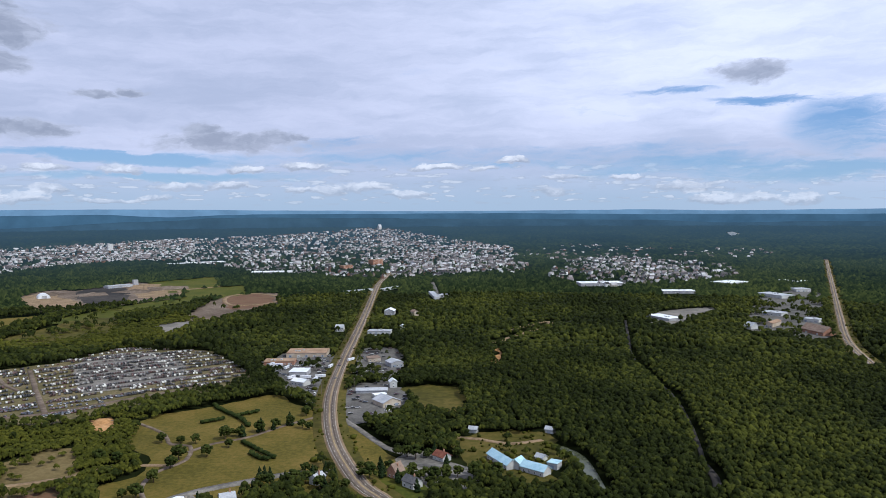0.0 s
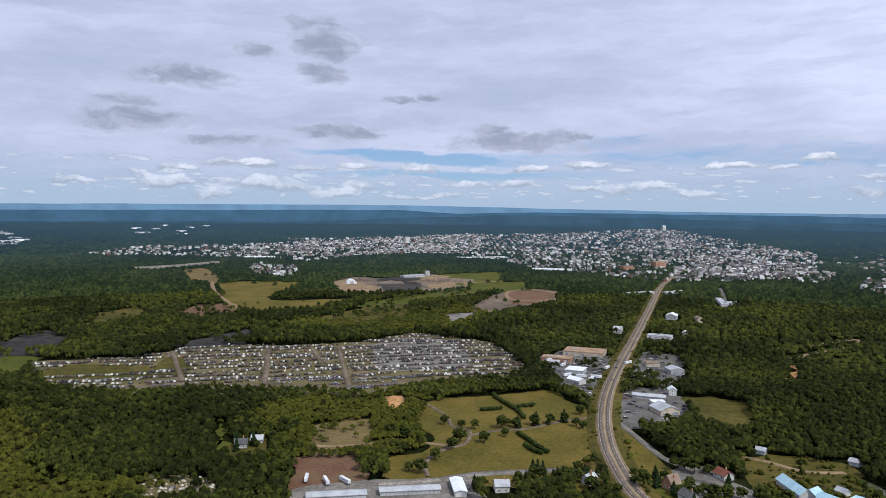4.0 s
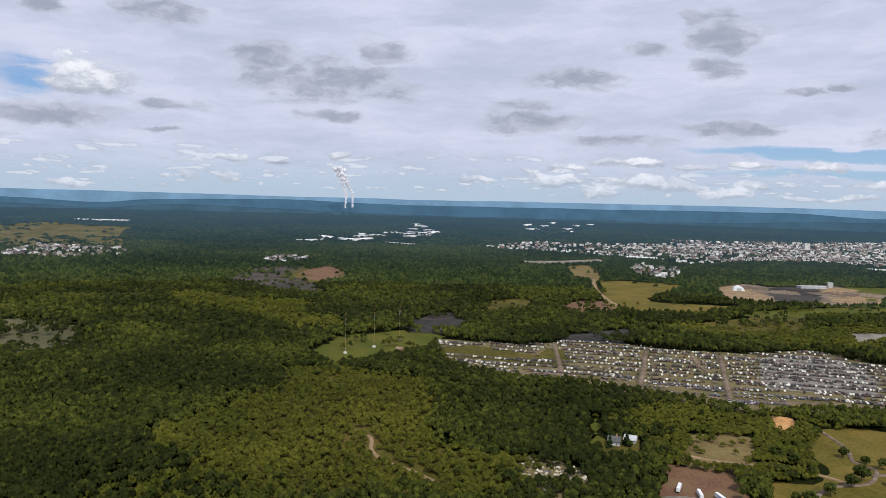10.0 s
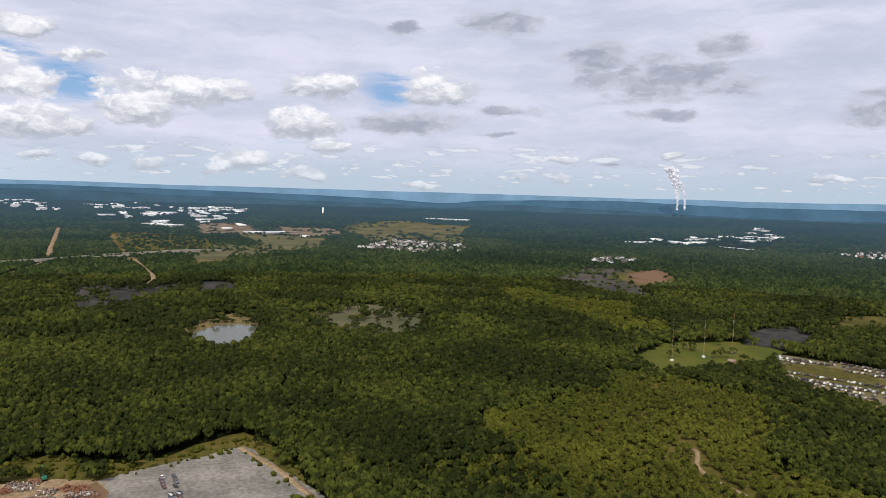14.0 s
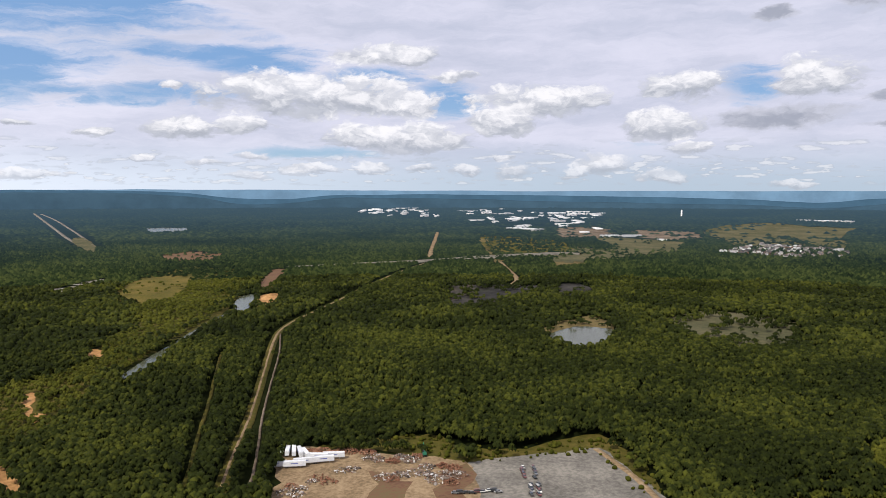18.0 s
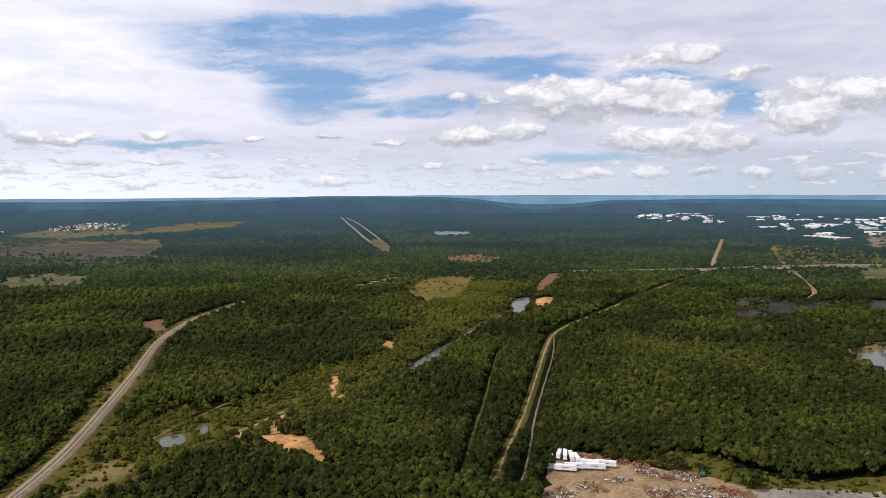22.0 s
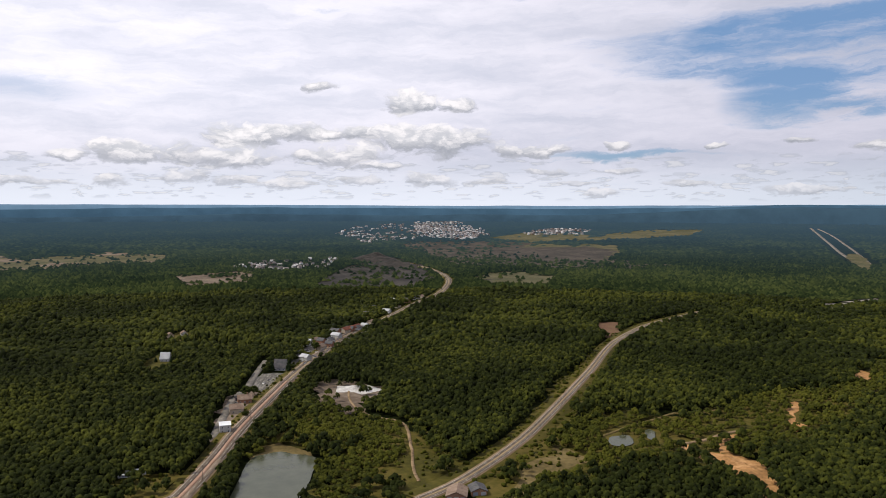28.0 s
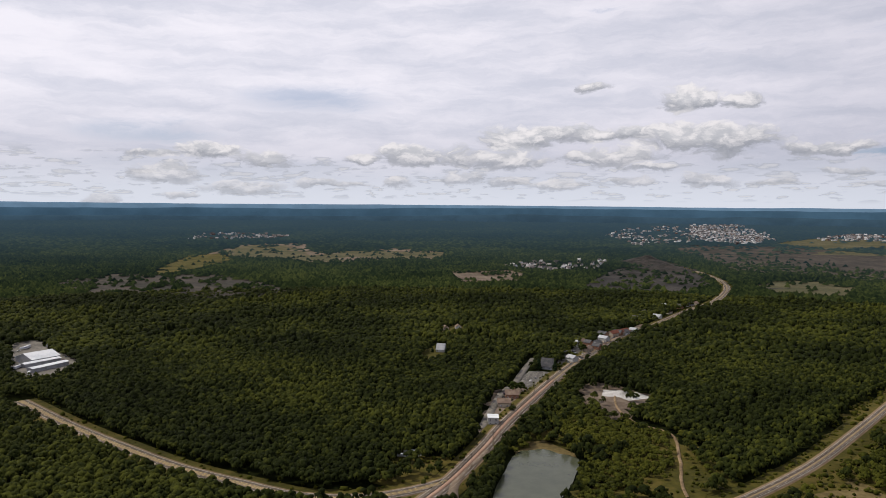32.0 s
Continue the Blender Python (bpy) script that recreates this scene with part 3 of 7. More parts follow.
P_SCRUB_DARK = [(-1403, 626), (-1599, 796), (-1548, 972), (-1355, 872), (-1245, 736), (-1094, 690), (-1214, 650)]
P_SCRUB_DARK_B = [(-982, 98), (-1066, 141), (-1076, 204), (-983, 252), (-867, 209), (-846, 160), (-911, 126)]
P_TAN_FAR = [(606, -2503), (559, -2852), (327, -2964), (238, -2477), (-17, -2753), (-203, -2547), (-135, -2346), (157, -2358), (411, -2348)]
P_GREY_LEFT = [(703, -1603), (603, -1746), (361, -1719), (270, -1540), (390, -1399), (562, -1406)]
P_FIELD_BROWN_W = [(-1290, -2432), (-1581, -2638), (-1730, -2251), (-1473, -1945), (-1326, -1905), (-1152, -2026)]
P_FIELD_FAR_W = [(-2202, -3026), (-2556, -3103), (-2829, -2974), (-2562, -2788), (-2187, -2730)]
P_FIELD_S = [(-3161, 443), (-3386, 569), (-3548, 800), (-3213, 915), (-2965, 756), (-2757, 523), (-2947, 413)]
P_FIELD_S2 = [(-2675, 7), (-2630, 168), (-2476, 295), (-2251, 252), (-2293, 84)]
P_YOUNG_SCRUB = [(-498, 164), (-532, 259), (-532, 300), (-497, 304), (-533, 354), (-494, 429), (-410, 331), (-335, 314), (-328, 345), (-287, 298), (-442, 90), (-443, 173)]
P_YOUNG_SCRUB_B = [(-618, -468), (-726, -515), (-737, -476), (-608, -420), (-525, -401), (-474, -387), (-345, -381), (-291, -375), (-330, -431), (-442, -452), (-563, -476)]
P_YOUNG_C = [(-85, -503), (-154, -580), (-181, -551), (-209, -507), (-211, -463), (-215, -437), (-175, -410), (-141, -394), (-105, -408), (-141, -480)]
P_YOUNG_D = [(-497, 1026), (-422, 1199), (-347, 1135), (-334, 953), (-423, 891), (-612, 882), (-590, 962)]
P_TOWN_MAIN = [(-1966, 1814), (-2045, 2222), (-1650, 2685), (-1476, 3388), (-810, 3918), (-379, 4584), (-22, 3771), (279, 3020), (196, 2029), (-103, 1796), (-193, 1766), (-325, 1935), (-471, 1956), (-646, 2204), (-867, 2443), (-1154, 2417), (-1191, 1940), (-1385, 1996)]
P_TOWN_LEFT = [(-1250, 1919), (-1848, 2854), (-1530, 3238), (-1199, 3686), (-829, 2541), (-1052, 2447), (-1157, 2217)]
P_TOWN_RIGHT = [(246, 1839), (391, 2386), (602, 2536), (824, 2159), (713, 1807), (497, 1616), (320, 1591)]
P_TOWN_SMALL = [(-1173, 1619), (-1278, 1843), (-1146, 1809), (-949, 1521), (-983, 1461)]
P_VILLAGE_S = [(-2123, 342), (-2439, 515), (-2221, 701), (-1974, 624), (-1960, 472)]
P_VILLAGE_S2 = [(-1725, 859), (-1853, 988), (-1768, 1041), (-1676, 925)]
P_IND_FAR_A = [(-2373, 1515), (-2611, 1668), (-3136, 2481), (-2840, 2448), (-2094, 1680)]
P_IND_FAR_B = [(-3086, 3051), (-3096, 3364), (-2798, 3616), (-2095, 2340)]
P_IND_FAR_C = [(-3542, -578), (-4540, -743), (-4254, 69), (-3321, 79), (-3082, -312)]
P_IND_FAR_D = [(-2617, -162), (-3244, 9), (-2882, 264), (-2476, 295), (-2646, 97)]
P_IND_FAR_E = [(-4330, -1322), (-4423, -1264), (-4486, -1018), (-3743, -713), (-3824, -867)]
P_IND_FAR_F = [(-4390, -650), (-4574, -489), (-4230, 86), (-3525, 47), (-3090, -267)]
P_IND_MID = [(-2431, 1372), (-2639, 1650), (-2339, 1880), (-2117, 1679), (-2267, 1509)]
P_TOWN_CITY = [(-1008, -3490), (-1267, -3964), (-1820, -4225), (-1851, -3528), (-1684, -3157), (-1271, -3065), (-958, -2860)]
P_TOWN_CITY_B = [(-1846, -3217), (-2184, -3392), (-2302, -3208), (-2024, -3144)]
P_TOWN_W = [(-1322, -3242), (-1739, -4258), (-1997, -4144), (-1645, -3093), (-1386, -2884)]
P_TOWN_W2 = [(-1786, -3104), (-2076, -3352), (-2334, -3251), (-2082, -2984)]
P_HAMLET = [(-306, -1993), (-450, -2191), (-650, -2195), (-550, -1909), (-396, -1865)]
P_TOWN_FAR_S = [(828, -3118), (852, -3572), (426, -3415), (515, -3200)]
P_SLIP_LANE = [(-66, -493), (-59, -478), (-48, -458), (-41, -440), (-37, -424), (-36, -408)]
P_POND_SHORE = [(-82, -489), (-98, -508), (-117, -506), (-126, -480), (-118, -472), (-105, -488), (-89, -486)]
P_VERGE_W = [(-183, -409), (-276, -477), (-378, -586), (-459, -654), (-525, -714), (-454, -638), (-348, -533), (-264, -452), (-202, -408)]
P_VERGE_E = [(-451, -643), (-520, -692), (-416, -570), (-340, -492), (-290, -443), (-291, -398), (-279, -388), (-249, -397), (-206, -367), (-185, -378), (-288, -465)]
P_VERGE_BARE = [(-211, -374), (-256, -413), (-279, -428), (-291, -398), (-271, -389), (-246, -393), (-217, -370)]
P_VILLAGE_LAWN = [(-101, -621), (-117, -666), (-132, -664), (-155, -722), (-185, -766), (-183, -746), (-115, -606), (-100, -577)]
P_RED_SPOT = [(-624, -858), (-662, -860), (-606, -792), (-592, -806)]
P_JUNK_GREEN_A = [(-637, 539), (-629, 574), (-560, 604), (-532, 591), (-566, 553), (-613, 528)]
P_JUNK_GREEN_B = [(-564, 616), (-559, 657), (-518, 617), (-532, 591)]
P_PARK_TREES = [(-228, 489), (-216, 487), (-202, 530), (-188, 529), (-177, 528), (-177, 485), (-177, 493), (-176, 476), (-160, 499), (-178, 452), (-186, 425), (-178, 425), (-159, 538), (-156, 545), (-149, 544), (-138, 555), (-128, 564), (-119, 572), (-111, 599), (-108, 565), (-102, 561), (-151, 519)]
P_PARK_CONIFERS = [(-148, 543), (-137, 555), (-129, 560), (-119, 572), (-139, 415), (-111, 456), (-107, 453), (-113, 452)]
P_HEDGE_A = [(-191, 623), (-174, 604), (-159, 585), (-150, 569)]
P_HEDGE_B = [(-188, 578), (-175, 589)]
P_HEDGE_C = [(-166, 598), (-153, 610)]
P_HEDGE_D = [(-144, 529), (-130, 512), (-114, 494)]
P_HEDGE_E = [(-132, 504), (-124, 494), (-117, 490)]
P_HEDGE_F = [(-196, 633), (-179, 609), (-164, 592)]
P_YARD_TREES = [(-106, 426), (-106, 444), (-96, 435), (-91, 445), (-82, 464), (-66, 436), (-48, 470), (-46, 454), (-19, 491), (-15, 454), (-6, 454), (1, 454), (-39, 554), (-34, 547), (-26, 540), (-20, 534), (-77, 774), (-82, 735), (-68, 735), (18, 454), (32, 454), (-10, 527), (-2, 520)]
P_POLES_N = [(-110, 668), (-121, 790), (-134, 966), (-154, 1240), (-83, 688), (-89, 819)]
P_POLES_V = [(-100, -577), (-125, -635), (-154, -697), (-184, -751), (-79, -525), (-51, -458), (-71, -502)]
P_MASTS = [(-669, 435), (-680, 480), (-696, 527)]
P_MAST_HUT = [(-649, 492), (-650, 498)]
P_MINI_HOMES = [(-388, -1123), (-392, -1073), (-429, -1125), (-469, -1184), (-497, -1212), (-446, -1194), (-512, -1223), (-353, -1060)]
P_VILLAGE_HOMES = [(-206, -860), (-217, -866), (-228, -876), (-234, -866), (-245, -869), (-261, -895), (-281, -931), (-291, -936), (-304, -944), (-317, -953), (-335, -981), (-269, -927), (-192, -805), (-193, -778), (-224, -832), (-238, -844)]
P_TREES_VILLAGE = [(-178, -785), (-178, -801), (-183, -782), (-219, -842), (-218, -828), (-170, -788), (-117, -655), (-109, -648), (-99, -652), (-98, -590)]
P_CARS_VILLAGE = [(-188, -761), (-187, -771), (-98, -630), (-101, -641), (-132, -690), (-139, -701), (-239, -884), (-235, -858), (-245, -877), (-226, -850), (-217, -842), (-251, -878)]
P_CARS_NORTH = [(-106, 731), (-92, 740), (-111, 790), (-164, 792), (-155, 786), (-149, 791), (-139, 785), (-133, 790), (-130, 805), (-146, 742), (-139, 737), (-129, 717), (-78, 647), (-72, 643), (-76, 657), (-78, 818), (-77, 834), (-82, 850), (-76, 857), (-116, 658), (-126, 690), (-121, 679), (-116, 668), (-65, 710), (-55, 701), (-100, 977), (-94, 977), (-88, 976), (-82, 976), (-77, 980), (-71, 980)]
P_CARS_LOT = [(-438, -37), (-433, -37), (-429, -36), (-424, -35), (-440, -31), (-435, -30), (-430, -29), (-424, -29), (-413, -30), (-408, -30), (-404, -29), (-399, -29), (-414, -26), (-409, -26), (-404, -25), (-400, -25)]
P_TRUCKS_N = [(-136, 732), (-125, 724), (-150, 732), (-122, 736), (-119, 784), (-183, 798), (-176, 792), (-164, 778), (-102, 819)]
P_VANS = [(-236, 386), (-223, 387), (-213, 392)]
P_SCRAP_A = [(-434, -116), (-442, -113), (-438, -106), (-446, -103), (-429, -94), (-408, -114), (-406, -109), (-413, -106), (-418, -100), (-431, -78), (-419, -81), (-410, -84), (-408, -75), (-416, -90), (-420, -73), (-432, -85)]
P_SCRAP_B = [(-386, -162), (-384, -156), (-377, -162), (-394, -153), (-395, -143), (-414, -140), (-418, -137), (-376, -155), (-400, -152), (-436, -132), (-435, -125), (-440, -130)]
P_TRAILER_SPOTS = [(-433, -188), (-434, -184), (-434, -180), (-433, -175.5), (-431, -171), (-410, -182), (-413, -171), (-419, -167), (-428, -162), (-432, -153), (-424, -157)]
P_FACTORY_TRAILERS = [(406, -861), (406, -867), (389, -878), (370, -845), (366, -761), (342, -732)]
P_BUSES = [(-13, -489), (-16, -490), (-9, -483), (-17, -483)]
P_BOULDERS = [(-322, 344), (-315, 343), (-309, 344), (-302, 340), (-300, 347), (-299, 356), (-291, 356), (-280, 354), (-273, 350), (-294, 334), (-285, 333), (-283, 341), (-273, 339), (-278, 361), (-276, 368), (-278, 329)]
P_EXCAVATOR = [(-447, -99)]
P_DOME_SPOT = [(-775, 1451)]
P_YOUNG_E = [(-650, 341), (-547, 420), (-463, 393), (-412, 324), (-341, 356), (-291, 294), (-403, 206)]
P_YOUNG_F = [(-344, 511), (-261, 607), (-211, 519), (-214, 456), (-262, 427), (-287, 412)]
P_YOUNG_G = [(-1290, 460), (-1158, 518), (-1012, 591), (-844, 535), (-766, 442), (-930, 458), (-1048, 416)]
P_YOUNG_H = [(-383, 559), (-350, 567), (-254, 554), (-198, 504), (-186, 457), (-203, 420), (-249, 405), (-308, 447)]
P_YOUNG_J = [(-193, -523), (-206, -505), (-217, -456), (-166, -396), (-154, -432)]
P_TOWN_MID = [(-142, 2254), (-39, 3304), (146, 2724), (217, 2404), (290, 2103), (172, 1910), (33, 1991), (-79, 1898)]
P_XF_STRAW_A = [(-1609, -3067), (-1881, -3200), (-2103, -2950), (-1954, -2779), (-1666, -2747)]
P_XF_COAL_A = [(-1071, -2801), (-1460, -2830), (-1599, -2636), (-1400, -2173), (-1087, -2106), (-985, -2285)]
P_XF_GREY_B = [(-148, -1840), (-347, -1894), (-288, -1647), (-153, -1618)]
P_XF_TAN_C = [(405, -2387), (249, -2599), (55, -2414), (-190, -2571), (-159, -2389), (52, -2238), (228, -2163)]
P_XF_COAL_D = [(-1147, -2941), (-1360, -2829), (-1473, -1945), (-1485, -1618), (-1154, -1615), (-902, -1929)]
P_XF_TAN_E = [(-830, -1603), (-945, -1637), (-962, -1481), (-860, -1357), (-778, -1476)]
P_XF_RED_F = [(-1748, -1087), (-1892, -1057), (-1812, -936), (-1673, -903), (-1634, -992)]
P_XF_PALE_G = [(-1113, -894), (-1191, -901), (-1260, -894), (-1235, -873), (-1152, -872), (-1094, -872)]
P_XF_COAL_H = [(-812, 626), (-829, 725), (-738, 661), (-759, 603)]
P_XF_OLIVE_I = [(-844, 769), (-900, 940), (-840, 923), (-806, 788)]
P_XF_GREY_J = [(-1349, -248), (-1288, -104), (-1166, -125), (-1078, -200)]
P_XF_GREY_K = [(-1346, -52), (-1338, 1), (-1263, 5), (-1237, -44)]
P_XF_TAN_L = [(-3372, 741), (-3239, 1037), (-2812, 848), (-2936, 645)]
P_XF_COAL_M = [(-808, 631), (-773, 699), (-723, 649), (-761, 603)]
P_XF_GREY_N = [(-639, 751), (-601, 841), (-568, 806), (-600, 726)]
P_XF_OLIVE_O = [(-1492, 819), (-1518, 965), (-1339, 882), (-1320, 765)]
P_XF_BROWN_P = [(-1458, 833), (-1548, 972), (-1355, 872), (-1342, 792)]
P_XF_STREET = [(-25, 1715), (-12, 1482), (-6, 1337)]
P_XF_PALE_ROAD = [(-1413, 1484), (-1374, 1598), (-1366, 1754)]
P_XF_OLIVE_Q = [(-1990, -170), (-2255, -58), (-2224, 63), (-2598, 288), (-2151, 240), (-1821, -21)]
P_XF_TAN_R = [(-2467, -364), (-2524, -355), (-1802, -215), (-1782, -225)]
P_XF_OLIVE_S = [(-592, 996), (-568, 1092), (-510, 1178), (-470, 1045), (-536, 964)]
P_MOUND_SAND = [(-362, -337), (-364, -360)]
P_MOUND_WHITE = [(-202, -640), (-211, -631)]
P_MOUND_COAL = [(-728, -2100), (-718, -1919), (-574, -1800)]
P_MOUND_MINE = [(-791, 1519), (-705, 1506), (-639, 1560), (-600, 1625)]
P_MOUND_ORANGE = [(-270, 585)]
P_MOUND_RED = [(-1074, -488), (-1107, -494)]
P_LOT_BORDER = [(-481, 6), (-453, 20), (-433, 29), (-383, 46)]
P_CARS_LOT_B = [(-393, -70), (-394, -67), (-395, -64), (-395, -61), (-397, -58), (-398, -55), (-400, -52), (-400, -49), (-399, -47)]
P_RUST_GROUND = [(-390, -83), (-419, -82), (-432, -76), (-431, -68), (-392, -64)]
P_RUST_GROUND_B = [(-380, -114), (-406, -123), (-419, -124), (-403, -100), (-388, -90)]
P_PALE_STRIP = [(-194, 398), (-174, 410), (-150, 428)]
P_MINE_FAR_BROWN = [(-1312, 1548), (-1313, 1638), (-1152, 1490), (-1067, 1370), (-1154, 1380)]
P_MINE_SCRUB = [(-805, 935), (-829, 1005), (-797, 1052), (-718, 991), (-741, 936)]
P_MINE_TAN = [(-817, 1451), (-807, 1524), (-702, 1434), (-660, 1357), (-719, 1313)]
P_MINE_GREY = [(-770, 1587), (-716, 1650), (-648, 1552), (-611, 1421), (-654, 1374)]
P_MINE_ORANGE = [(-696, 1649), (-661, 1716), (-573, 1568), (-601, 1499)]
P_MINE_GREEN_B = [(-544, 1577), (-440, 1669), (-408, 1550), (-497, 1435)]
P_MINE_BAND = [(-623, 1191), (-540, 1376), (-461, 1440), (-450, 1355), (-536, 1235), (-511, 1133), (-597, 1142)]
P_MINE_HOLLOW = [(-409, 1434), (-355, 1505), (-319, 1376), (-372, 1313)]
P_MINE_LOT = [(-416, 1084), (-381, 1132), (-366, 1106), (-389, 1047)]
P_MINE_ROAD_A = [(-671, 1688), (-615, 1564), (-558, 1581), (-492, 1654)]
P_MINE_ROAD_B = [(-558, 1581), (-517, 1457), (-555, 1413)]
P_MINE_ROAD_C = [(-323, 1460), (-383, 1506), (-418, 1451), (-388, 1341), (-344, 1316), (-300, 1382), (-268, 1605)]
P_SCRAP_WOOD = [(-440, -172), (-444, -165), (-442, -155), (-446, -147), (-447, -136)]
P_YOUNG_K = [(-271, -436), (-337, -473), (-386, -483), (-410, -447), (-553, -472), (-540, -433), (-373, -399), (-347, -351), (-269, -373), (-218, -370)]
P_TOWN_SPRAWL = [(210, 2682), (545, 3154), (857, 2884), (1217, 2766), (1060, 2406), (724, 2433), (353, 2342)]
P_RIDE = [(-360, -215), (-400, -232), (-459, -259), (-537, -293), (-648, -344), (-702, -368)]
P_CREEK_LINK = [(-718, -434), (-782, -451), (-851, -465), (-929, -480), (-986, -491)]
P_RUN_A = [(-3359, -2777), (-2954, -2392), (-2565, -2027), (-2237, -1724), (-1962, -1457)]
P_RUN_B = [(-3337, -2717), (-3012, -2379), (-2618, -2005), (-2285, -1702), (-1957, -1417)]
P_YOUNG_L = [(-593, -474), (-735, -518), (-936, -608), (-1073, -743), (-1225, -835), (-1404, -867), (-1582, -835), (-1343, -647), (-1142, -565), (-961, -498), (-788, -470), (-695, -452), (-587, -414), (-494, -383), (-476, -394)]
P_YOUNG_M = [(-380, -424), (-451, -447), (-536, -470), (-593, -474), (-509, -395), (-459, -374), (-408, -381), (-352, -360), (-319, -389), (-321, -427), (-356, -445)]
P_YOUNG_N = [(-619, 379), (-572, 398), (-510, 438), (-471, 410), (-423, 340), (-366, 336), (-337, 342), (-305, 318), (-331, 292), (-406, 247)]
P_YOUNG_P = [(-483, 161), (-518, 204), (-545, 274), (-564, 305), (-586, 357), (-515, 447), (-480, 423), (-460, 367), (-430, 329), (-386, 337), (-348, 340), (-324, 289), (-370, 160), (-420, 175)]
P_LONG_LAKE = [(-2731, -1749), (-2799, -1699), (-2811, -1607), (-2663, -1536), (-2574, -1629)]
P_FAR_OLIVE_A = [(-2879, 418), (-3069, 611), (-2672, 640), (-2516, 685), (-2372, 584), (-2481, 445)]
P_FAR_OLIVE_B = [(-2853, 683), (-2622, 815), (-2334, 726), (-2493, 679)]
P_FAR_OLIVE_C = [(-2750, -408), (-2660, -283), (-2487, -79), (-2166, -53), (-2013, -214), (-2205, -298)]
P_FAR_TAN_D = [(-1817, -91), (-1930, -4), (-1747, -10), (-1693, -72)]
P_FAR_TAN_E = [(-3135, -135), (-3258, 38), (-2831, 64), (-2694, -96)]
P_FAR_TAN_F = [(-3082, 168), (-2989, 393), (-2665, 387), (-2743, 208)]
P_FAR_BROWN_G = [(-1391, -2422), (-1594, -2441), (-1689, -2262), (-1479, -1967), (-1316, -1907), (-1307, -2150)]
P_FAR_STRAW_H = [(-2033, -2898), (-2374, -2937), (-2648, -2839), (-2468, -2685), (-2155, -2743), (-1948, -2739)]
P_GREY_WOOD = [(-1143, -214), (-1211, -175), (-1294, -137), (-1321, -80), (-1244, -85), (-1159, -140), (-1117, -187)]
P_IND_HILL = [(-4256, -1372), (-4441, -1198), (-4491, -997), (-4378, -870), (-3647, -753), (-3765, -986), (-3892, -1207)]
P_PLAIN_L = [(647, -1635), (635, -1780), (399, -1742), (258, -1611), (171, -1364), (307, -1335), (466, -1411), (575, -1453)]
P_MINE_S = [(559, -2597), (498, -2865), (348, -2789), (257, -2480), (139, -2607), (-166, -2581), (-156, -2429), (91, -2336), (217, -2249), (455, -2339)]
P_MINE_S_GREEN = [(586, -1891), (621, -2361), (539, -2429), (445, -2210), (491, -1967), (535, -1802)]
P_POND_SCRUB = [(-911, -58), (-939, -36), (-1016, -1), (-953, 30), (-913, 13), (-895, -27), (-863, -42)]
P_LANE_A = [(-588, 675), (-523, 609), (-478, 562)]
P_LANE_B = [(-500, 734), (-450, 658), (-402, 583)]
P_LANE_C = [(-433, 779), (-377, 688), (-327, 609)]
P_LANE_D = [(-459, 761), (-420, 713), (-393, 688)]
P_LANE_E = [(-567, 498), (-508, 520), (-474, 558), (-397, 580), (-328, 610), (-280, 655), (-215, 712)]
P_YARD_WEEDS = [(-451, -171), (-465, -145), (-488, -121), (-475, -87), (-470, -49), (-498, -14), (-512, 8), (-481, 27), (-436, 39), (-413, 45), (-409, 28), (-471, 8), (-452, -47), (-453, -119)]
# buildings: middle x and y, length, depth, height, turn
B_BARN_A = (37.6, 481.8, 30.8, 10.0, 4.5, -65.4)
B_BARN_B = (57.3, 464.3, 21.7, 10.0, 4.5, -41.8)
B_BARN_C = (47.0, 474.1, 7.3, 10.0, 5.5, -33.3)
B_BARN_D = (70.3, 473.2, 8.8, 9.0, 5.0, -31.5)
B_HUT_A = (63.9, 488.7, 6.2, 6.0, 3.0, -44.3)
B_HOUSE_RED = (-1.6, 490.4, 12.2, 9.0, 4.0, -47.7)
B_HOUSE_BROWN = (-30.2, 459.1, 9.1, 9.0, 5.5, -38.8)
B_HOUSE_WHITE = (-19.3, 441.8, 12.5, 9.0, 5.0, -45.3)
B_HOUSE_GREY = (-77.2, 448.7, 7.5, 9.0, 5.0, -30.3)
B_HUT_FARM = (21.7, 551.5, 4.2, 6.0, 3.5, -19.3)
B_HUT_FARM_B = (78.5, 549.5, 5.2, 6.0, 3.5, -32.5)
B_LONGBARN = (-65.6, 676.2, 27.8, 9.0, 3.5, 2.7)
B_SHOP_A = (-48.9, 633.8, 21.6, 18.0, 5.0, 35.0)
B_SHOP_B = (-56.7, 657.4, 13.9, 9.0, 4.0, 23.3)
B_SILO_BOX = (-47.8, 697.2, 8.3, 9.0, 7.0, 13.9)
B_HALL_GREY = (-52.4, 793.0, 17.6, 16.0, 6.0, 27.0)
B_HALL_BROWN = (-77.7, 821.6, 17.4, 14.0, 5.0, 18.1)
B_PLAZA_A = (-155.6, 856.9, 45.1, 30.0, 6.0, 1.7)
B_PLAZA_B = (-177.3, 808.5, 32.3, 18.0, 5.0, 3.2)
B_PLAZA_C = (-145.4, 752.3, 22.3, 20.0, 6.0, -2.1)
B_PLAZA_D = (-136.2, 708.6, 19.2, 12.0, 5.0, -30.3)
B_WHITE_HOUSE_N = (-142.3, 1026.4, 13.8, 12.0, 7.0, -3.3)
B_DEALER = (-85.9, 1006.6, 31.0, 16.0, 5.0, -3.1)
B_SILVER_HALL = (-85.2, 1192.4, 19.4, 20.0, 8.0, -3.5)
B_SMALL_TAN = (-45.7, 1176.4, 15.0, 10.0, 8.0, -60.9)
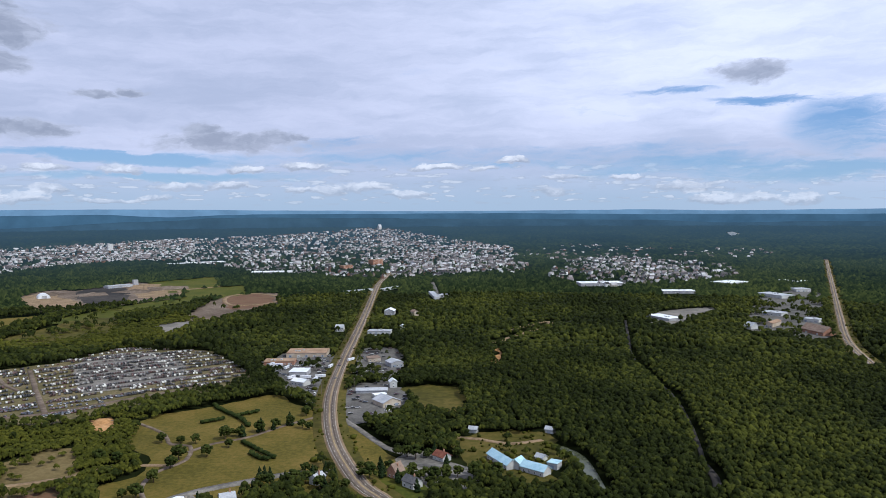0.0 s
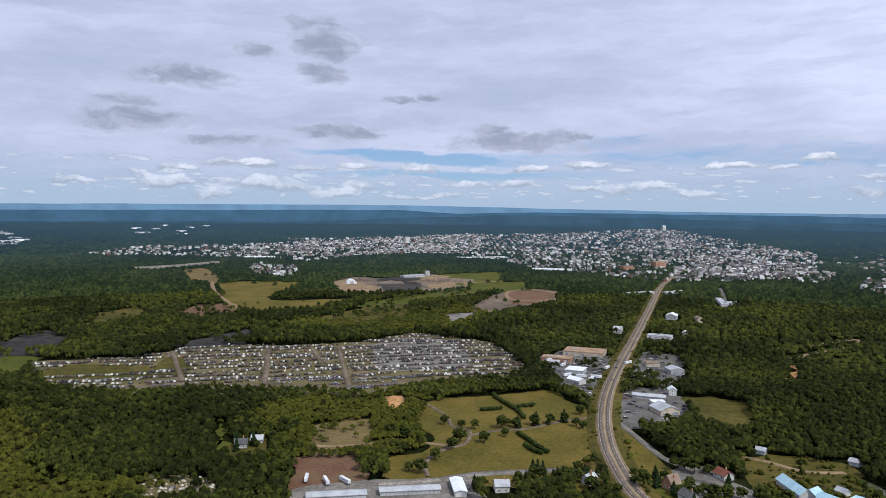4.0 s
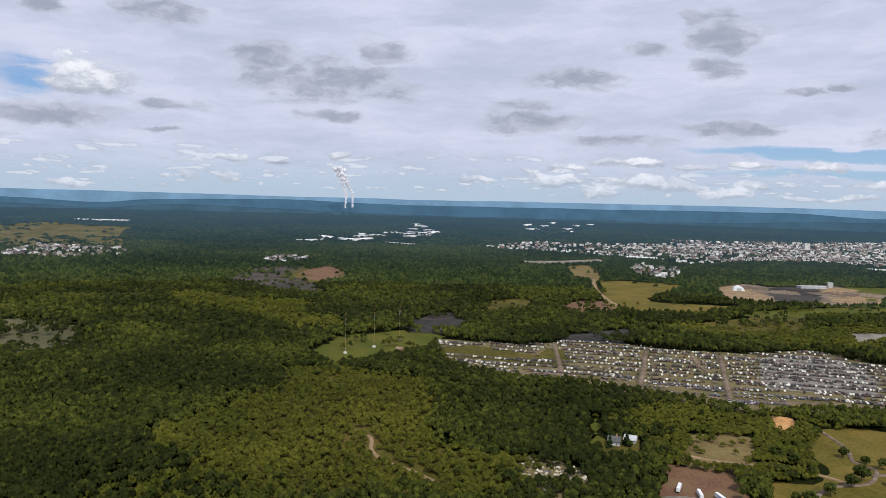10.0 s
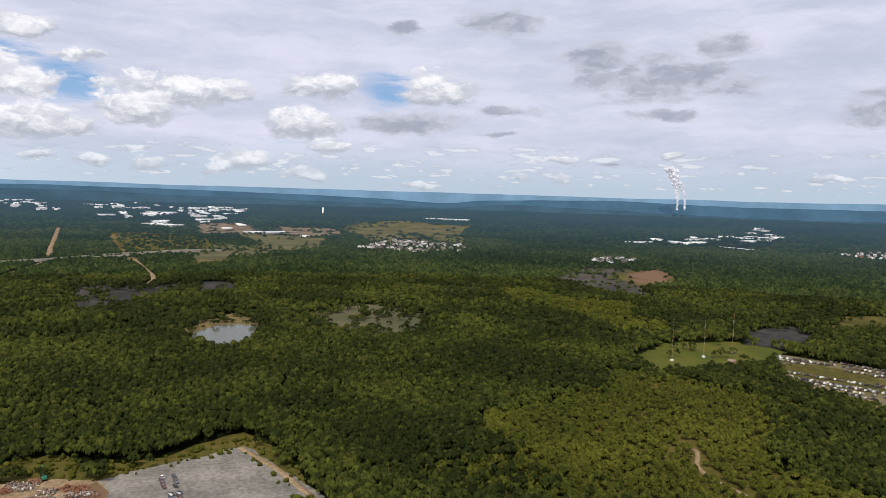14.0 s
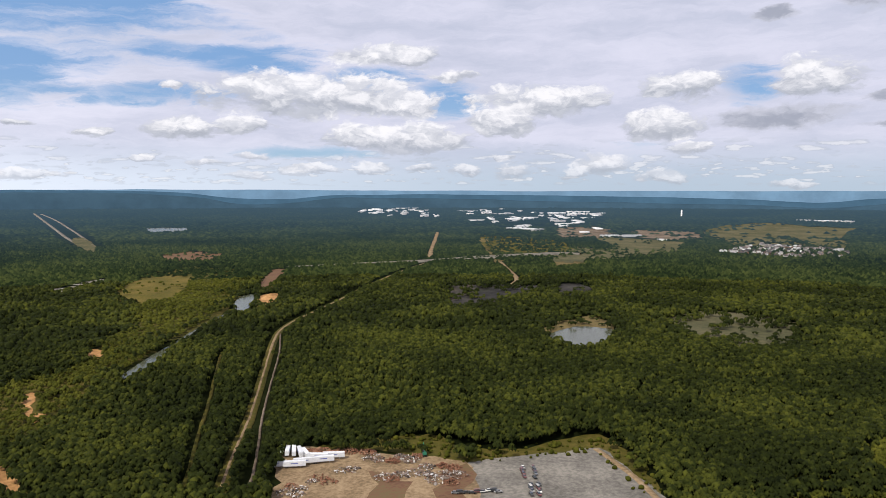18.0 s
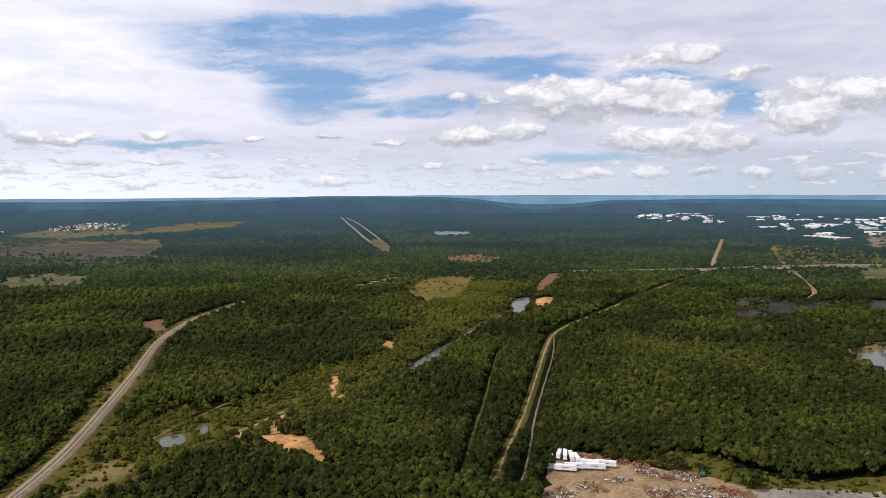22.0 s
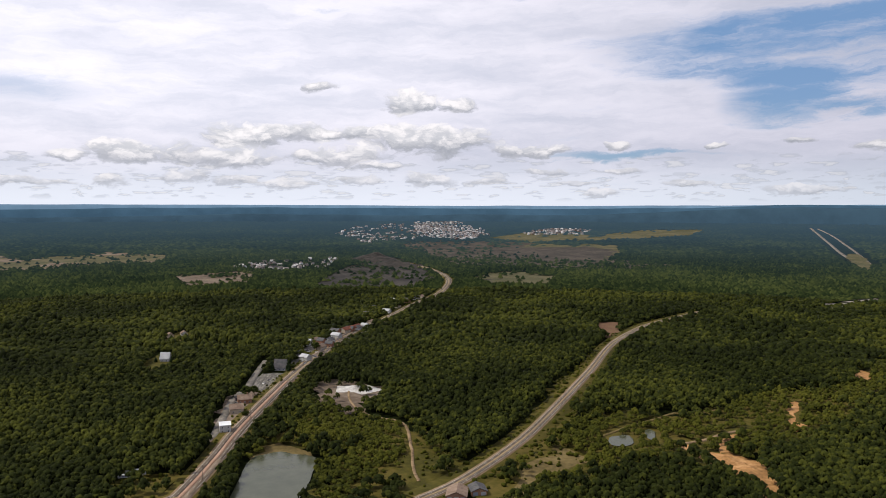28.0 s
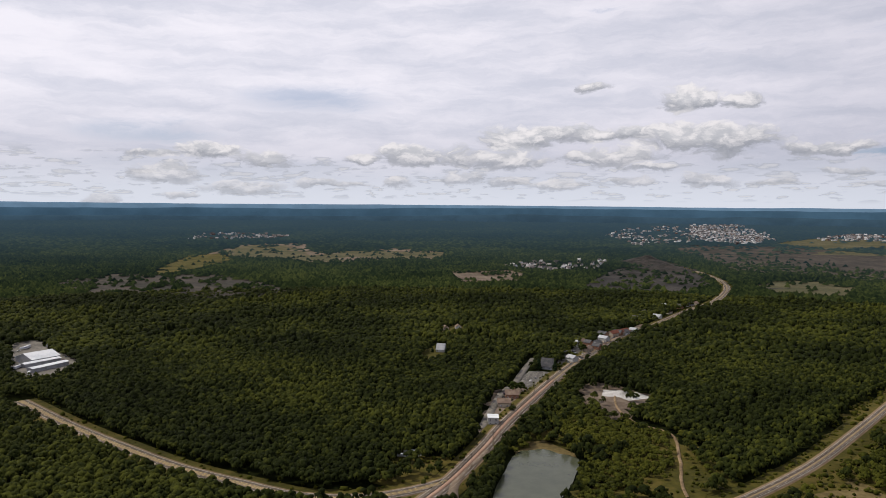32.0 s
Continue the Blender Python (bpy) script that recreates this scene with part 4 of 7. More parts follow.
B_SMALL_WHITE_N = (-57.4, 1045.0, 7.6, 10.0, 5.0, -3.0)
B_ROW_A = (-172.7, 1524.7, 69.0, 12.0, 5.0, 43.8)
B_ROW_B = (-110.5, 1572.2, 61.5, 12.0, 5.0, 60.2)
B_ROW_C = (-18.0, 1436.5, 95.7, 12.0, 6.0, -82.6)
B_ROW_D = (-3.0, 1423.0, 33.5, 14.0, 6.0, 51.8)
B_LOT_HALL = (331.0, 1122.3, 50.5, 25.0, 5.0, -64.7)
B_EAST_A = (340.4, 1629.9, 93.2, 45.0, 8.0, 3.6)
B_EAST_B = (621.3, 1625.2, 62.4, 50.0, 8.0, 33.1)
B_EAST_C = (618.0, 1393.2, 59.6, 30.0, 7.0, -68.7)
B_EAST_D = (771.3, 1649.8, 52.4, 35.0, 7.0, -67.0)
B_EAST_E = (511.9, 1155.1, 30.2, 22.0, 6.0, -48.4)
B_EAST_F = (461.8, 1047.1, 13.3, 35.0, 7.0, -42.6)
B_EAST_G = (491.5, 979.7, 41.4, 20.0, 6.0, -76.0)
B_EAST_H = (460.2, 1470.3, 62.5, 30.0, 6.0, -2.4)
B_EAST_I = (706.6, 1483.4, 30.2, 25.0, 7.0, 6.3)
B_EAST_J = (535.0, 1083.3, 25.7, 18.0, 6.0, -39.9)
B_EAST_K = (422.9, 1025.1, 18.2, 14.0, 5.0, -73.4)
B_SHED_A = (-206.6, 370.2, 33.4, 9.0, 3.2, 31.0)
B_SHED_B = (-171.4, 393.6, 34.9, 9.0, 3.2, 29.7)
B_SHED_C = (-146.7, 408.2, 8.6, 22.0, 4.0, 27.8)
B_HOME_S = (-123.0, 417.2, 10.3, 9.0, 5.0, 26.6)
B_CABIN_A = (-311.5, 424.8, 10.0, 9.0, 4.0, 32.7)
B_CABIN_B = (-307.4, 438.1, 9.8, 8.0, 3.5, 24.2)
B_MINE_SHED = (-716.4, 1653.1, 58.0, 20.0, 6.0, 53.8)
B_MINE_TOWER = (-701.0, 1706.6, 13.5, 10.0, 14.0, 40.8)
B_APARTMENT = (-1292.8, 2918.3, 23.2, 16.0, 38.0, 41.0)
B_CHURCH = (-367.2, 4361.9, 24.5, 14.0, 26.0, 43.5)
B_BRICK_BLOCK = (-198.8, 2219.4, 37.3, 22.0, 26.0, 43.8)
B_BRICK_B = (-272.1, 2102.4, 31.0, 20.0, 16.0, 44.5)
B_WHITE_BLOCK = (-457.6, 1960.4, 83.1, 40.0, 10.0, 11.9)
B_WHITE_BLOCK_B = (-765.6, 2332.9, 170.0, 40.0, 9.0, 37.5)
B_WHITE_BLOCK_C = (-1386.8, 1990.7, 91.8, 40.0, 9.0, 37.7)
B_WATER_TOWER = (-3940.8, 450.9, 13.3, 10.0, 34.0, 83.9)
B_WHITE_FAR = (-3612.8, 1030.6, 232.4, 60.0, 9.0, 56.1)
B_WHITE_FAR_B = (-3030.9, -255.9, 168.6, 60.0, 9.0, 45.9)
B_WHITE_HALL = (-78.3, -557.2, 9.9, 12.0, 7.0, 174.8)
B_HOME_A = (-94.0, -605.0, 13.0, 10.0, 5.0, 174.0)
B_HOME_B = (-105.0, -632.0, 14.0, 10.0, 5.0, 173.4)
B_DARK_HOUSE = (-160.0, -746.0, 15.0, 12.0, 4.3, 150.0)
B_CHALET = (-57.8, -836.2, 11.6, 10.0, 4.3, 158.3)
B_CHALET_B = (-73.8, -988.5, 8.7, 10.0, 3.7, -175.4)
B_CHALET_C = (-91.0, -994.7, 9.5, 10.0, 3.7, -177.6)
B_SHOP_V = (-292.5, -937.4, 38.5, 10.0, 6.0, -140.9)
B_ARCH_HALL = (363.2, -797.9, 29.6, 30.0, 7.0, 144.9)
B_LONG_SHED_A = (353.1, -781.5, 38.8, 10.0, 5.0, -122.9)
B_LONG_SHED_B = (337.1, -761.7, 40.7, 10.0, 5.0, -117.6)
B_COOLING = (-3882.1, 2504.8, 12.7, 40.0, 30.0, 57.2)
B_RED_SHED = (-180.1, -377.2, 14.1, 14.0, 3.5, 150.2)
B_RED_SHED_B = (-193.2, -377.3, 11.1, 12.0, 3.5, 164.8)
FOOTPRINTS = [B_BARN_A, B_BARN_B, B_BARN_C, B_BARN_D, B_HUT_A, B_HOUSE_RED, B_HOUSE_BROWN, B_HOUSE_WHITE, B_HOUSE_GREY, B_HUT_FARM, B_HUT_FARM_B, B_LONGBARN, B_SHOP_A, B_SHOP_B, B_SILO_BOX, B_HALL_GREY, B_HALL_BROWN, B_PLAZA_A, B_PLAZA_B, B_PLAZA_C, B_PLAZA_D, B_WHITE_HOUSE_N, B_DEALER, B_SILVER_HALL, B_SMALL_TAN, B_SMALL_WHITE_N, B_ROW_A, B_ROW_B, B_ROW_C, B_ROW_D, B_LOT_HALL, B_EAST_A, B_EAST_B, B_EAST_C, B_EAST_D, B_EAST_E, B_EAST_F, B_EAST_G, B_EAST_H, B_EAST_I, B_EAST_J, B_EAST_K, B_SHED_A, B_SHED_B, B_SHED_C, B_HOME_S, B_CABIN_A, B_CABIN_B, B_MINE_SHED, B_MINE_TOWER, B_APARTMENT, B_CHURCH, B_BRICK_BLOCK, B_BRICK_B, B_WHITE_BLOCK, B_WHITE_BLOCK_B, B_WHITE_BLOCK_C, B_WHITE_FAR, B_WHITE_FAR_B, B_WHITE_HALL, B_HOME_A, B_HOME_B, B_DARK_HOUSE, B_CHALET, B_CHALET_B, B_CHALET_C, B_SHOP_V, B_ARCH_HALL, B_LONG_SHED_A, B_LONG_SHED_B, B_RED_SHED, B_RED_SHED_B]

rng = np.random.default_rng(7)


def rise(r):
    """The land's height by distance from the camera's spot, shaped to fit its view."""
    u = np.clip((np.asarray(r, float) - 2200) / 2450, 0, 1)
    return 62 * u * u * (1.5 - 0.5 * u)


def land(x, y):
    return float(rise(math.hypot(x, y)))


def raw_mesh(name, verts, faces, materials, index=None, smooth=False):
    """A mesh object from arrays of corners and of faces with one corner count."""
    verts, faces = np.asarray(verts, np.float32), np.asarray(faces, np.int32)
    me = bpy.data.meshes.new(name)
    me.vertices.add(len(verts))
    me.vertices.foreach_set("co", verts.ravel())
    me.loops.add(faces.size)
    me.loops.foreach_set("vertex_index", faces.ravel())
    me.polygons.add(len(faces))
    me.polygons.foreach_set("loop_start", np.arange(0, faces.size, faces.shape[1], dtype=np.int32))
    if index is not None:
        me.polygons.foreach_set("material_index", np.asarray(index, np.int32))
    if smooth:
        me.polygons.foreach_set("use_smooth", np.ones(len(faces), bool))
    for m in materials:
        me.materials.append(m)
    me.update(calc_edges=True)
    return new(name, me)


def curve_through(pts, step=12.0, closed=False):
    """Points at even steps on a smooth line through pts."""
    p = [Vector((*q, 0)) for q in pts]
    n, out = len(p), []
    spans = n if closed else n - 1
    for i in range(spans):
        if closed:
            a, b, c, d = p[i - 1], p[i], p[(i + 1) % n], p[(i + 2) % n]
        else:
            a, b, c, d = p[max(i - 1, 0)], p[i], p[i + 1], p[min(i + 2, n - 1)]
        k = max(2, int((c - b).length / step))
        for j in range(k):
            t = j / k
            out.append(0.5 * ((2 * b) + (c - a) * t + (2 * a - 5 * b + 4 * c - d) * t * t + (3 * b - a - 3 * c + d) * t ** 3))
    if not closed:
        out.append(p[-1])
    return np.array([[v.x, v.y] for v in out])


def normals_of(line):
    d = np.gradient(line, axis=0)
    d /= np.linalg.norm(d, axis=1, keepdims=True) + 1e-9
    return np.stack([-d[:, 1], d[:, 0]], 1)


def ribbon(name, line, width, z, mat, shift=0.0, thick=0.25, parent=None):
    """A band of even width along a line, with a small edge down to the ground."""
    nn = normals_of(line)
    mid = line + nn * shift
    cols = [mid + nn * (width / 2 + thick), mid + nn * width / 2, mid - nn * width / 2, mid - nn * (width / 2 + thick)]
    h = rise(np.hypot(*mid.T))
    v = np.concatenate([np.column_stack([c, h + (z if i in (1, 2) else min(0.0, z - thick))]) for i, c in enumerate(cols)])
    n = len(mid)
    k = np.arange(n - 1)
    f = np.concatenate([np.column_stack([k + n * (i + 1), k + n * (i + 1) + 1, k + n * i + 1, k + n * i]) for i in range(3)])
    ob = raw_mesh(name, v, f, [mat])
    ob.parent = parent
    return ob


def dashes(name, line, width, z, mat, shift, on, off, parent):
    """Broken line markings along a road, all in one mesh."""
    nn = normals_of(line)
    mid = line + nn * shift
    s = np.concatenate([[0], np.cumsum(np.linalg.norm(np.diff(mid, axis=0), axis=1))])
    starts = np.arange(0, s[-1] - on, on + off)
    v, f = [], []
    for a in starts:
        p = np.array([[np.interp(q, s, mid[:, 0]), np.interp(q, s, mid[:, 1])] for q in (a, a + on)])
        d = (p[1] - p[0]) / (np.linalg.norm(p[1] - p[0]) + 1e-9)
        w2 = np.array([-d[1], d[0]]) * width / 2
        b = len(v)
        for q in (p[0] - w2, p[1] - w2, p[1] + w2, p[0] + w2):
            v.append((*q, z + land(*q)))
        f.append((b, b + 1, b + 2, b + 3))
    ob = raw_mesh(name, v, f, [mat])
    ob.parent = parent
    return tagged(ob, kind="stuff")


def patch(name, pts, z, mat, ragged=2.5, step=9.0):
    """A stretch of ground with its own cover: a low sheet with an uneven rim, laid on the land."""
    line = curve_through(pts, step, closed=True)
    nn = normals_of(line)
    wander = np.array([noise.fractal((x * 0.02, y * 0.02, z * 50), 0.8, 2.1, 4) for x, y in line])[:, None]
    line = line + nn * (rng.normal(0, ragged, (len(line), 1)) + wander * min(ragged * 3.5, 0.08 * math.sqrt(np.prod(np.ptp(line, axis=0)))))
    bm = bmesh.new()
    far = np.hypot(*line.T).max()
    lift = z + (0.0 if far < 2400 else 1.2)
    vs = [bm.verts.new((x, y, land(x, y) + lift)) for x, y in line]
    face = bm.faces.new(vs)
    if face.normal.z < 0 or sum(a[0] * b[1] - b[0] * a[1] for a, b in zip(line, np.roll(line, -1, 0))) < 0:
        bmesh.ops.reverse_faces(bm, faces=bm.faces[:])
    bmesh.ops.triangulate(bm, faces=bm.faces[:])
    me = bpy.data.meshes.new(name)
    bm.to_mesh(me)
    bm.free()
    me.materials.append(mat)
    return tagged(new(name, me), kind="structure")


def inside(points, poly):
    """Which of the points lie in the polygon."""
    x, y = points.T
    hit = np.zeros(len(points), bool)
    q = np.asarray(poly, float)
    for (x0, y0), (x1, y1) in zip(q, np.roll(q, -1, 0)):
        cross = (y0 > y) != (y1 > y)
        hit ^= cross & (x < (x1 - x0) * (y - y0) / (y1 - y0 + 1e-12) + x0)
    return hit


def near_line(points, line, width):
    hit = np.zeros(len(points), bool)
    for a, b in zip(line[:-1], line[1:]):
        d = b - a
        t = np.clip(((points - a) @ d) / (d @ d + 1e-9), 0, 1)
        hit |= np.hypot(*(points - a - t[:, None] * d).T) < width
    return hit


# ---------- ground ----------
rings = np.concatenate([np.linspace(0, 2400, 25), np.linspace(2450, 4950, 41)])
turns = np.radians(np.arange(0, 360, 2.0))
gr, ga = np.meshgrid(rings, turns, indexing="ij")
gv = np.stack([-np.sin(ga) * gr, np.cos(ga) * gr, rise(gr)], -1).reshape(-1, 3)
m = len(turns)
gi, gj = np.meshgrid(np.arange(len(rings) - 1), np.arange(m), indexing="ij")
gf = np.stack([gi * m + gj, gi * m + (gj + 1) % m, (gi + 1) * m + (gj + 1) % m, (gi + 1) * m + gj], -1).reshape(-1, 4)[:, ::-1]
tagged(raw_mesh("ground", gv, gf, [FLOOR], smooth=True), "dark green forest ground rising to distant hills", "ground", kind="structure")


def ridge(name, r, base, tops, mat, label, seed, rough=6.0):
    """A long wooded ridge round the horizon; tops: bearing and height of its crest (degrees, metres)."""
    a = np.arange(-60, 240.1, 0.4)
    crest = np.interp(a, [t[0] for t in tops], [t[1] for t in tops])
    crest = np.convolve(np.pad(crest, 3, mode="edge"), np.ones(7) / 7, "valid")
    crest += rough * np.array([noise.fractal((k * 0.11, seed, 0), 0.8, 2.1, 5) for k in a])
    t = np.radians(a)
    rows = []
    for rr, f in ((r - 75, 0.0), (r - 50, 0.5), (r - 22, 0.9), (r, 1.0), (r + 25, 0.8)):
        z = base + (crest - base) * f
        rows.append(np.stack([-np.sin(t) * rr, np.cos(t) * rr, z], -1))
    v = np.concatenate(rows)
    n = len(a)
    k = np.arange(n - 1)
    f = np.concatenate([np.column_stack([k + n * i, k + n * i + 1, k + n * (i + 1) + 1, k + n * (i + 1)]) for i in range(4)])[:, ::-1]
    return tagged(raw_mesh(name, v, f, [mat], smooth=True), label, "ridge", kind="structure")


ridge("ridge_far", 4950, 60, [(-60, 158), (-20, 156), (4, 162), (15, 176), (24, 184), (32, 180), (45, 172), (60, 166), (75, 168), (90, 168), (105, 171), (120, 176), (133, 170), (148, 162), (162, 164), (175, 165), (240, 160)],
      haze_material("far_ridge_air", (0.17, 0.29, 0.42), 0.85), "ridge on the horizon, pale blue with painted haze", 3.1, 5.0)
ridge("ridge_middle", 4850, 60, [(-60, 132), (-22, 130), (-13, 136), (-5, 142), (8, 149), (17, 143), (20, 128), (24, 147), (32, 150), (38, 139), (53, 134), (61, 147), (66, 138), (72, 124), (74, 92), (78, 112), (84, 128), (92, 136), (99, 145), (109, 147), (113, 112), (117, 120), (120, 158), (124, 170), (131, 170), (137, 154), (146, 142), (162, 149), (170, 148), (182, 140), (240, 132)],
      haze_material("middle_ridge_air", (0.062, 0.128, 0.195), 0.78), "wooded ridge, blue with painted haze", 8.4, 6.0)
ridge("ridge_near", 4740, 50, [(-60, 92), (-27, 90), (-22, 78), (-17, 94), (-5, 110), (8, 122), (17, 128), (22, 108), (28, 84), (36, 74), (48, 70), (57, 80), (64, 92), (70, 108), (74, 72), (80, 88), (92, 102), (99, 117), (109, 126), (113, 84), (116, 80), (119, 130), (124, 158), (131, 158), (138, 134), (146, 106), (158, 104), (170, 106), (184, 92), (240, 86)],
      haze_material("near_ridge_air", (0.047, 0.090, 0.130), 0.62), "wooded hills, dark blue-green with painted haze", 14.7, 8.0)

# ---------- roads ----------
ROADS = []


def road(name, pts, width, mat, z=0.85, clear=5.0, label="", lines=True, verge=0.0, bank=0.25):
    z += 0.03 * len(ROADS)
    line = curve_through(pts, 10.0)
    ob = tagged(ribbon(name, line, width, z, mat, thick=bank), label, "road", kind="structure")
    ROADS.append((line, width / 2 + clear))
    if verge:
        tagged(ribbon("verge", line, width + 2 * verge, 0.74 + 0.01 * len(ROADS), SCRUB, thick=1.5), "strip of rough yellow-green grass along a highway", "verge", kind="structure")
        tagged(ribbon("shoulder", line, width + 2.2, 0.80 + 0.01 * len(ROADS), DIRT, thick=0.4), "tan gravel shoulder of a highway", "road shoulder", kind="structure")
    if lines:
        for s in (-0.26, 0.26):
            ribbon("wheel_lane", line, 0.26 * width, z + 0.03, LANE, s * width, 0.0, ob)
        for s in (-0.25, 0.25):
            ribbon("centre_line", line, 0.22, z + 0.06, YELLOW, s, 0.0, ob)
        for s in (-1, 1):
            dashes("lane_line", line, 0.25, z + 0.07, WHITE, s * width / 4.4, 3.0, 7.0, ob)
            ribbon("edge_line", line, 0.22, z + 0.06, WHITE, s * (width / 2 - 1.0), 0.0, ob)
    return ob


def track(name, pts, width, mat, clear=3.0, label=""):
    line = curve_through(pts, 8.0)
    line += normals_of(line) * rng.normal(0, 0.14, (len(line), 1))
    ROADS.append((line, width / 2 + clear))
    return tagged(ribbon(name, line, width, 0.66 + 0.004 * len(ROADS), mat), label, "track", kind="structure")


road("road_north", P_HWY_NORTH + P_HWY_NORTH_FAR[1:], 10.6, ASPHALT, clear=8, verge=7.5, label="sun-bleached highway leading towards the town")
road("road_east", P_ROAD_EAST, 8.5, ASPHALT, clear=8, verge=7.5, label="straight highway between the woods")
south = road("road_south", P_HWY_SOUTH, 11, ASPHALT, clear=8, verge=7.5, label="curving highway with a hatched median")
village = road("road_village", P_HWY_VILLAGE + P_HWY_VILLAGE_FAR, 12, ASPHALT, clear=6.5, verge=6, label="highway through a roadside village")
road("road_valley", P_VALLEY_ROAD, 8.0, ASPHALT, clear=10, verge=9.5, label="new highway cut through the woods")
road("slip_road", P_SLIP_LANE, 5.5, ASPHALT, clear=4, label="slip lane curving off the junction", lines=False)
road("street", P_STREET_PARK, 6, GRAVEL, clear=3, label="narrow grey side street", lines=False)
# far roads are lifted on banks so the camera sees them over the trees
road("cross_road", P_CROSS_ROAD, 8, GRAVEL, z=5.0, bank=2.5, clear=10, label="far road across the forest", lines=False)
road("far_road", P_CROSS_ROAD_B, 8, GRAVEL, z=5.0, bank=2.5, clear=10, label="far road at the forest's rim", lines=False)
for s in (-1.5, 1.5):
    ribbon("median_line", curve_through(P_HWY_SOUTH, 10.0), 0.3, 1.02, YELLOW, s, 0.0, south)
dashes("median_hatch", curve_through(P_HWY_SOUTH, 10.0), 2.5, 1.03, YELLOW, 0.0, 0.7, 3.0, south)
ribbon("median", curve_through(P_HWY_VILLAGE[:6], 10.0), 2.8, 1.06, MEDIAN, 0.0, 0.0, village)
# lifted higher still, to stay in the camera's view above the woods
road("pale_highway", P_XF_PALE_ROAD, 16, GRAVEL, z=8.5, bank=7.0, clear=12, label="far pale highway raised to show over the trees", lines=False)
for pts, width, mat, label in (
    (P_PARK_DRIVE_A, 2.6, PINKSOIL, "curving grey park drive"), (P_PARK_DRIVE_B, 2.6, PINKSOIL, "grey park drive to the highway"),
    (P_PARK_DRIVE_C, 3.2, DIRT, "grey lane at the edge of the park"), (P_SIDE_LANE, 4.5, GRAVEL, "grey lane off the highway"),
    (P_BARN_LANE, 4, DIRT, "dirt lane past the barns"), (P_FARM_DRIVE, 5, TARMAC, "farm drive"),
    (P_RAIL_A, 3, COAL, "railway bed in the woods"), (P_RAIL_B, 5, COAL, "railway bed in the woods"),
    
    (P_CUT_STRIP, 13, DIRT, "bare power line cut on the hillside"),
    (P_POWERCUT, 9, DIRT, "bare cutting in the woods"), (P_SAND_TRAIL, 2.2, STRAW, "pale sandy track"), (P_SAND_TRAIL_B, 2.6, DIRT, "pale sandy track through young woods"),
    (P_DIRT_TRACK, 2.6, DIRT, "winding sandy track in scrub"), (P_SPOIL_PATH, 1.8, DIRT, "dirt path to the spoil heap"),
    (P_MINE_ROAD_A, 9, DIRT, "pale haul road of the mine"), (P_MINE_ROAD_B, 8, DIRT, "pale haul road of the mine"), (P_MINE_ROAD_C, 8, DIRT, "tan loop road of the mine"),
    (P_PIT_ROAD, 9, DIRT, "haul road of the pit"), (P_HOUSE_LANE, 6, GRAVEL, "lane behind the roadside houses"),
    (P_ROAD_DIRT_E, 8, DIRT, "dirt road in the woods"), (P_PALE_STRIP, 3.5, PALE, "pale concrete strip behind the sheds"), (P_LOT_BORDER, 3.5, DIRT, "tan earth rim of the gravel lot"), (P_XF_STREET, 8, TARMAC, "small grey street")):
    track("track", pts, width, mat, label=label)

for pts, width, clear, mat, label in (
    (P_TRAIL_TAN[:5], 8.0, 1.0, SCRUB, "rough grassy strip along a railway bed"), (P_TRAIL_TAN[4:], 8.0, 1.0, SCRUB, "rough grassy strip along a trail"),
    (P_TRAIL_GREY, 1.4, 4.0, PINKSOIL, "worn railway bed through the forest"), (P_TRAIL_TAN[:5], 1.8, 4.0, DIRT, "tan dirt trail curving through the forest"), (P_TRAIL_TAN[4:], 2.8, 8.0, DIRT, "tan dirt trail curving through the forest"),
    (P_TRAIL_FAR, 4, 9, DIRT, "far dirt trail"), (P_RIDE, 2.4, 3.0, SCRUB, "grassy ride cut through the forest"),
    (P_CREEK_LINK, 5, 6, WATER, "dark narrow creek between two ponds"),
    (P_LANE_A, 4.5, 2, PINKSOIL, "tan dirt lane between junkyard rows"), (P_LANE_B, 4.5, 2, PINKSOIL, "tan dirt lane between junkyard rows"), (P_LANE_C, 4.5, 2, PINKSOIL, "tan dirt lane between junkyard rows"),
    (P_LANE_D, 3.5, 2, PINKSOIL, "tan dirt lane between junkyard rows"), (P_LANE_E, 4.0, 2, PINKSOIL, "dirt lane along the junkyard"),
    (P_RUN_A, 11, 24, GRAVEL, "pale bare strip of a far airfield"), (P_RUN_B, 9, 22, GRAVEL, "bare strip of a far airfield")):
    track("track", pts, width, mat, clear, label)

# ---------- open land ----------
OPEN, ALL_OPEN, THIN = [], [], []


def drawn_near(pts, amount):
    """The outline with its near side moved towards the camera, to show past trees."""
    q = np.asarray(pts, float)
    mid = np.hypot(*q.mean(0))
    near = np.hypot(*q.T) < mid
    return [tuple(k) for k in np.where(near[:, None], q * (1 - amount), q)]


def opening(name, pts, mat, label, z=0.10, ragged=2.5, clears=True):
    if ragged > 1.6 and np.hypot(*np.mean(pts, 0)) > 400:
        pts = drawn_near(pts, 0.034)
    ob = patch(name, pts, 0.08 + 0.004 * len(ALL_OPEN), mat, ragged)
    ALL_OPEN.append(name)
    if isinstance(clears, float):
        THIN.append((np.asarray(pts, float), clears))
    elif clears:
        OPEN.append(np.asarray(pts, float))
    return tagged(ob, label, name.replace("_", " "))


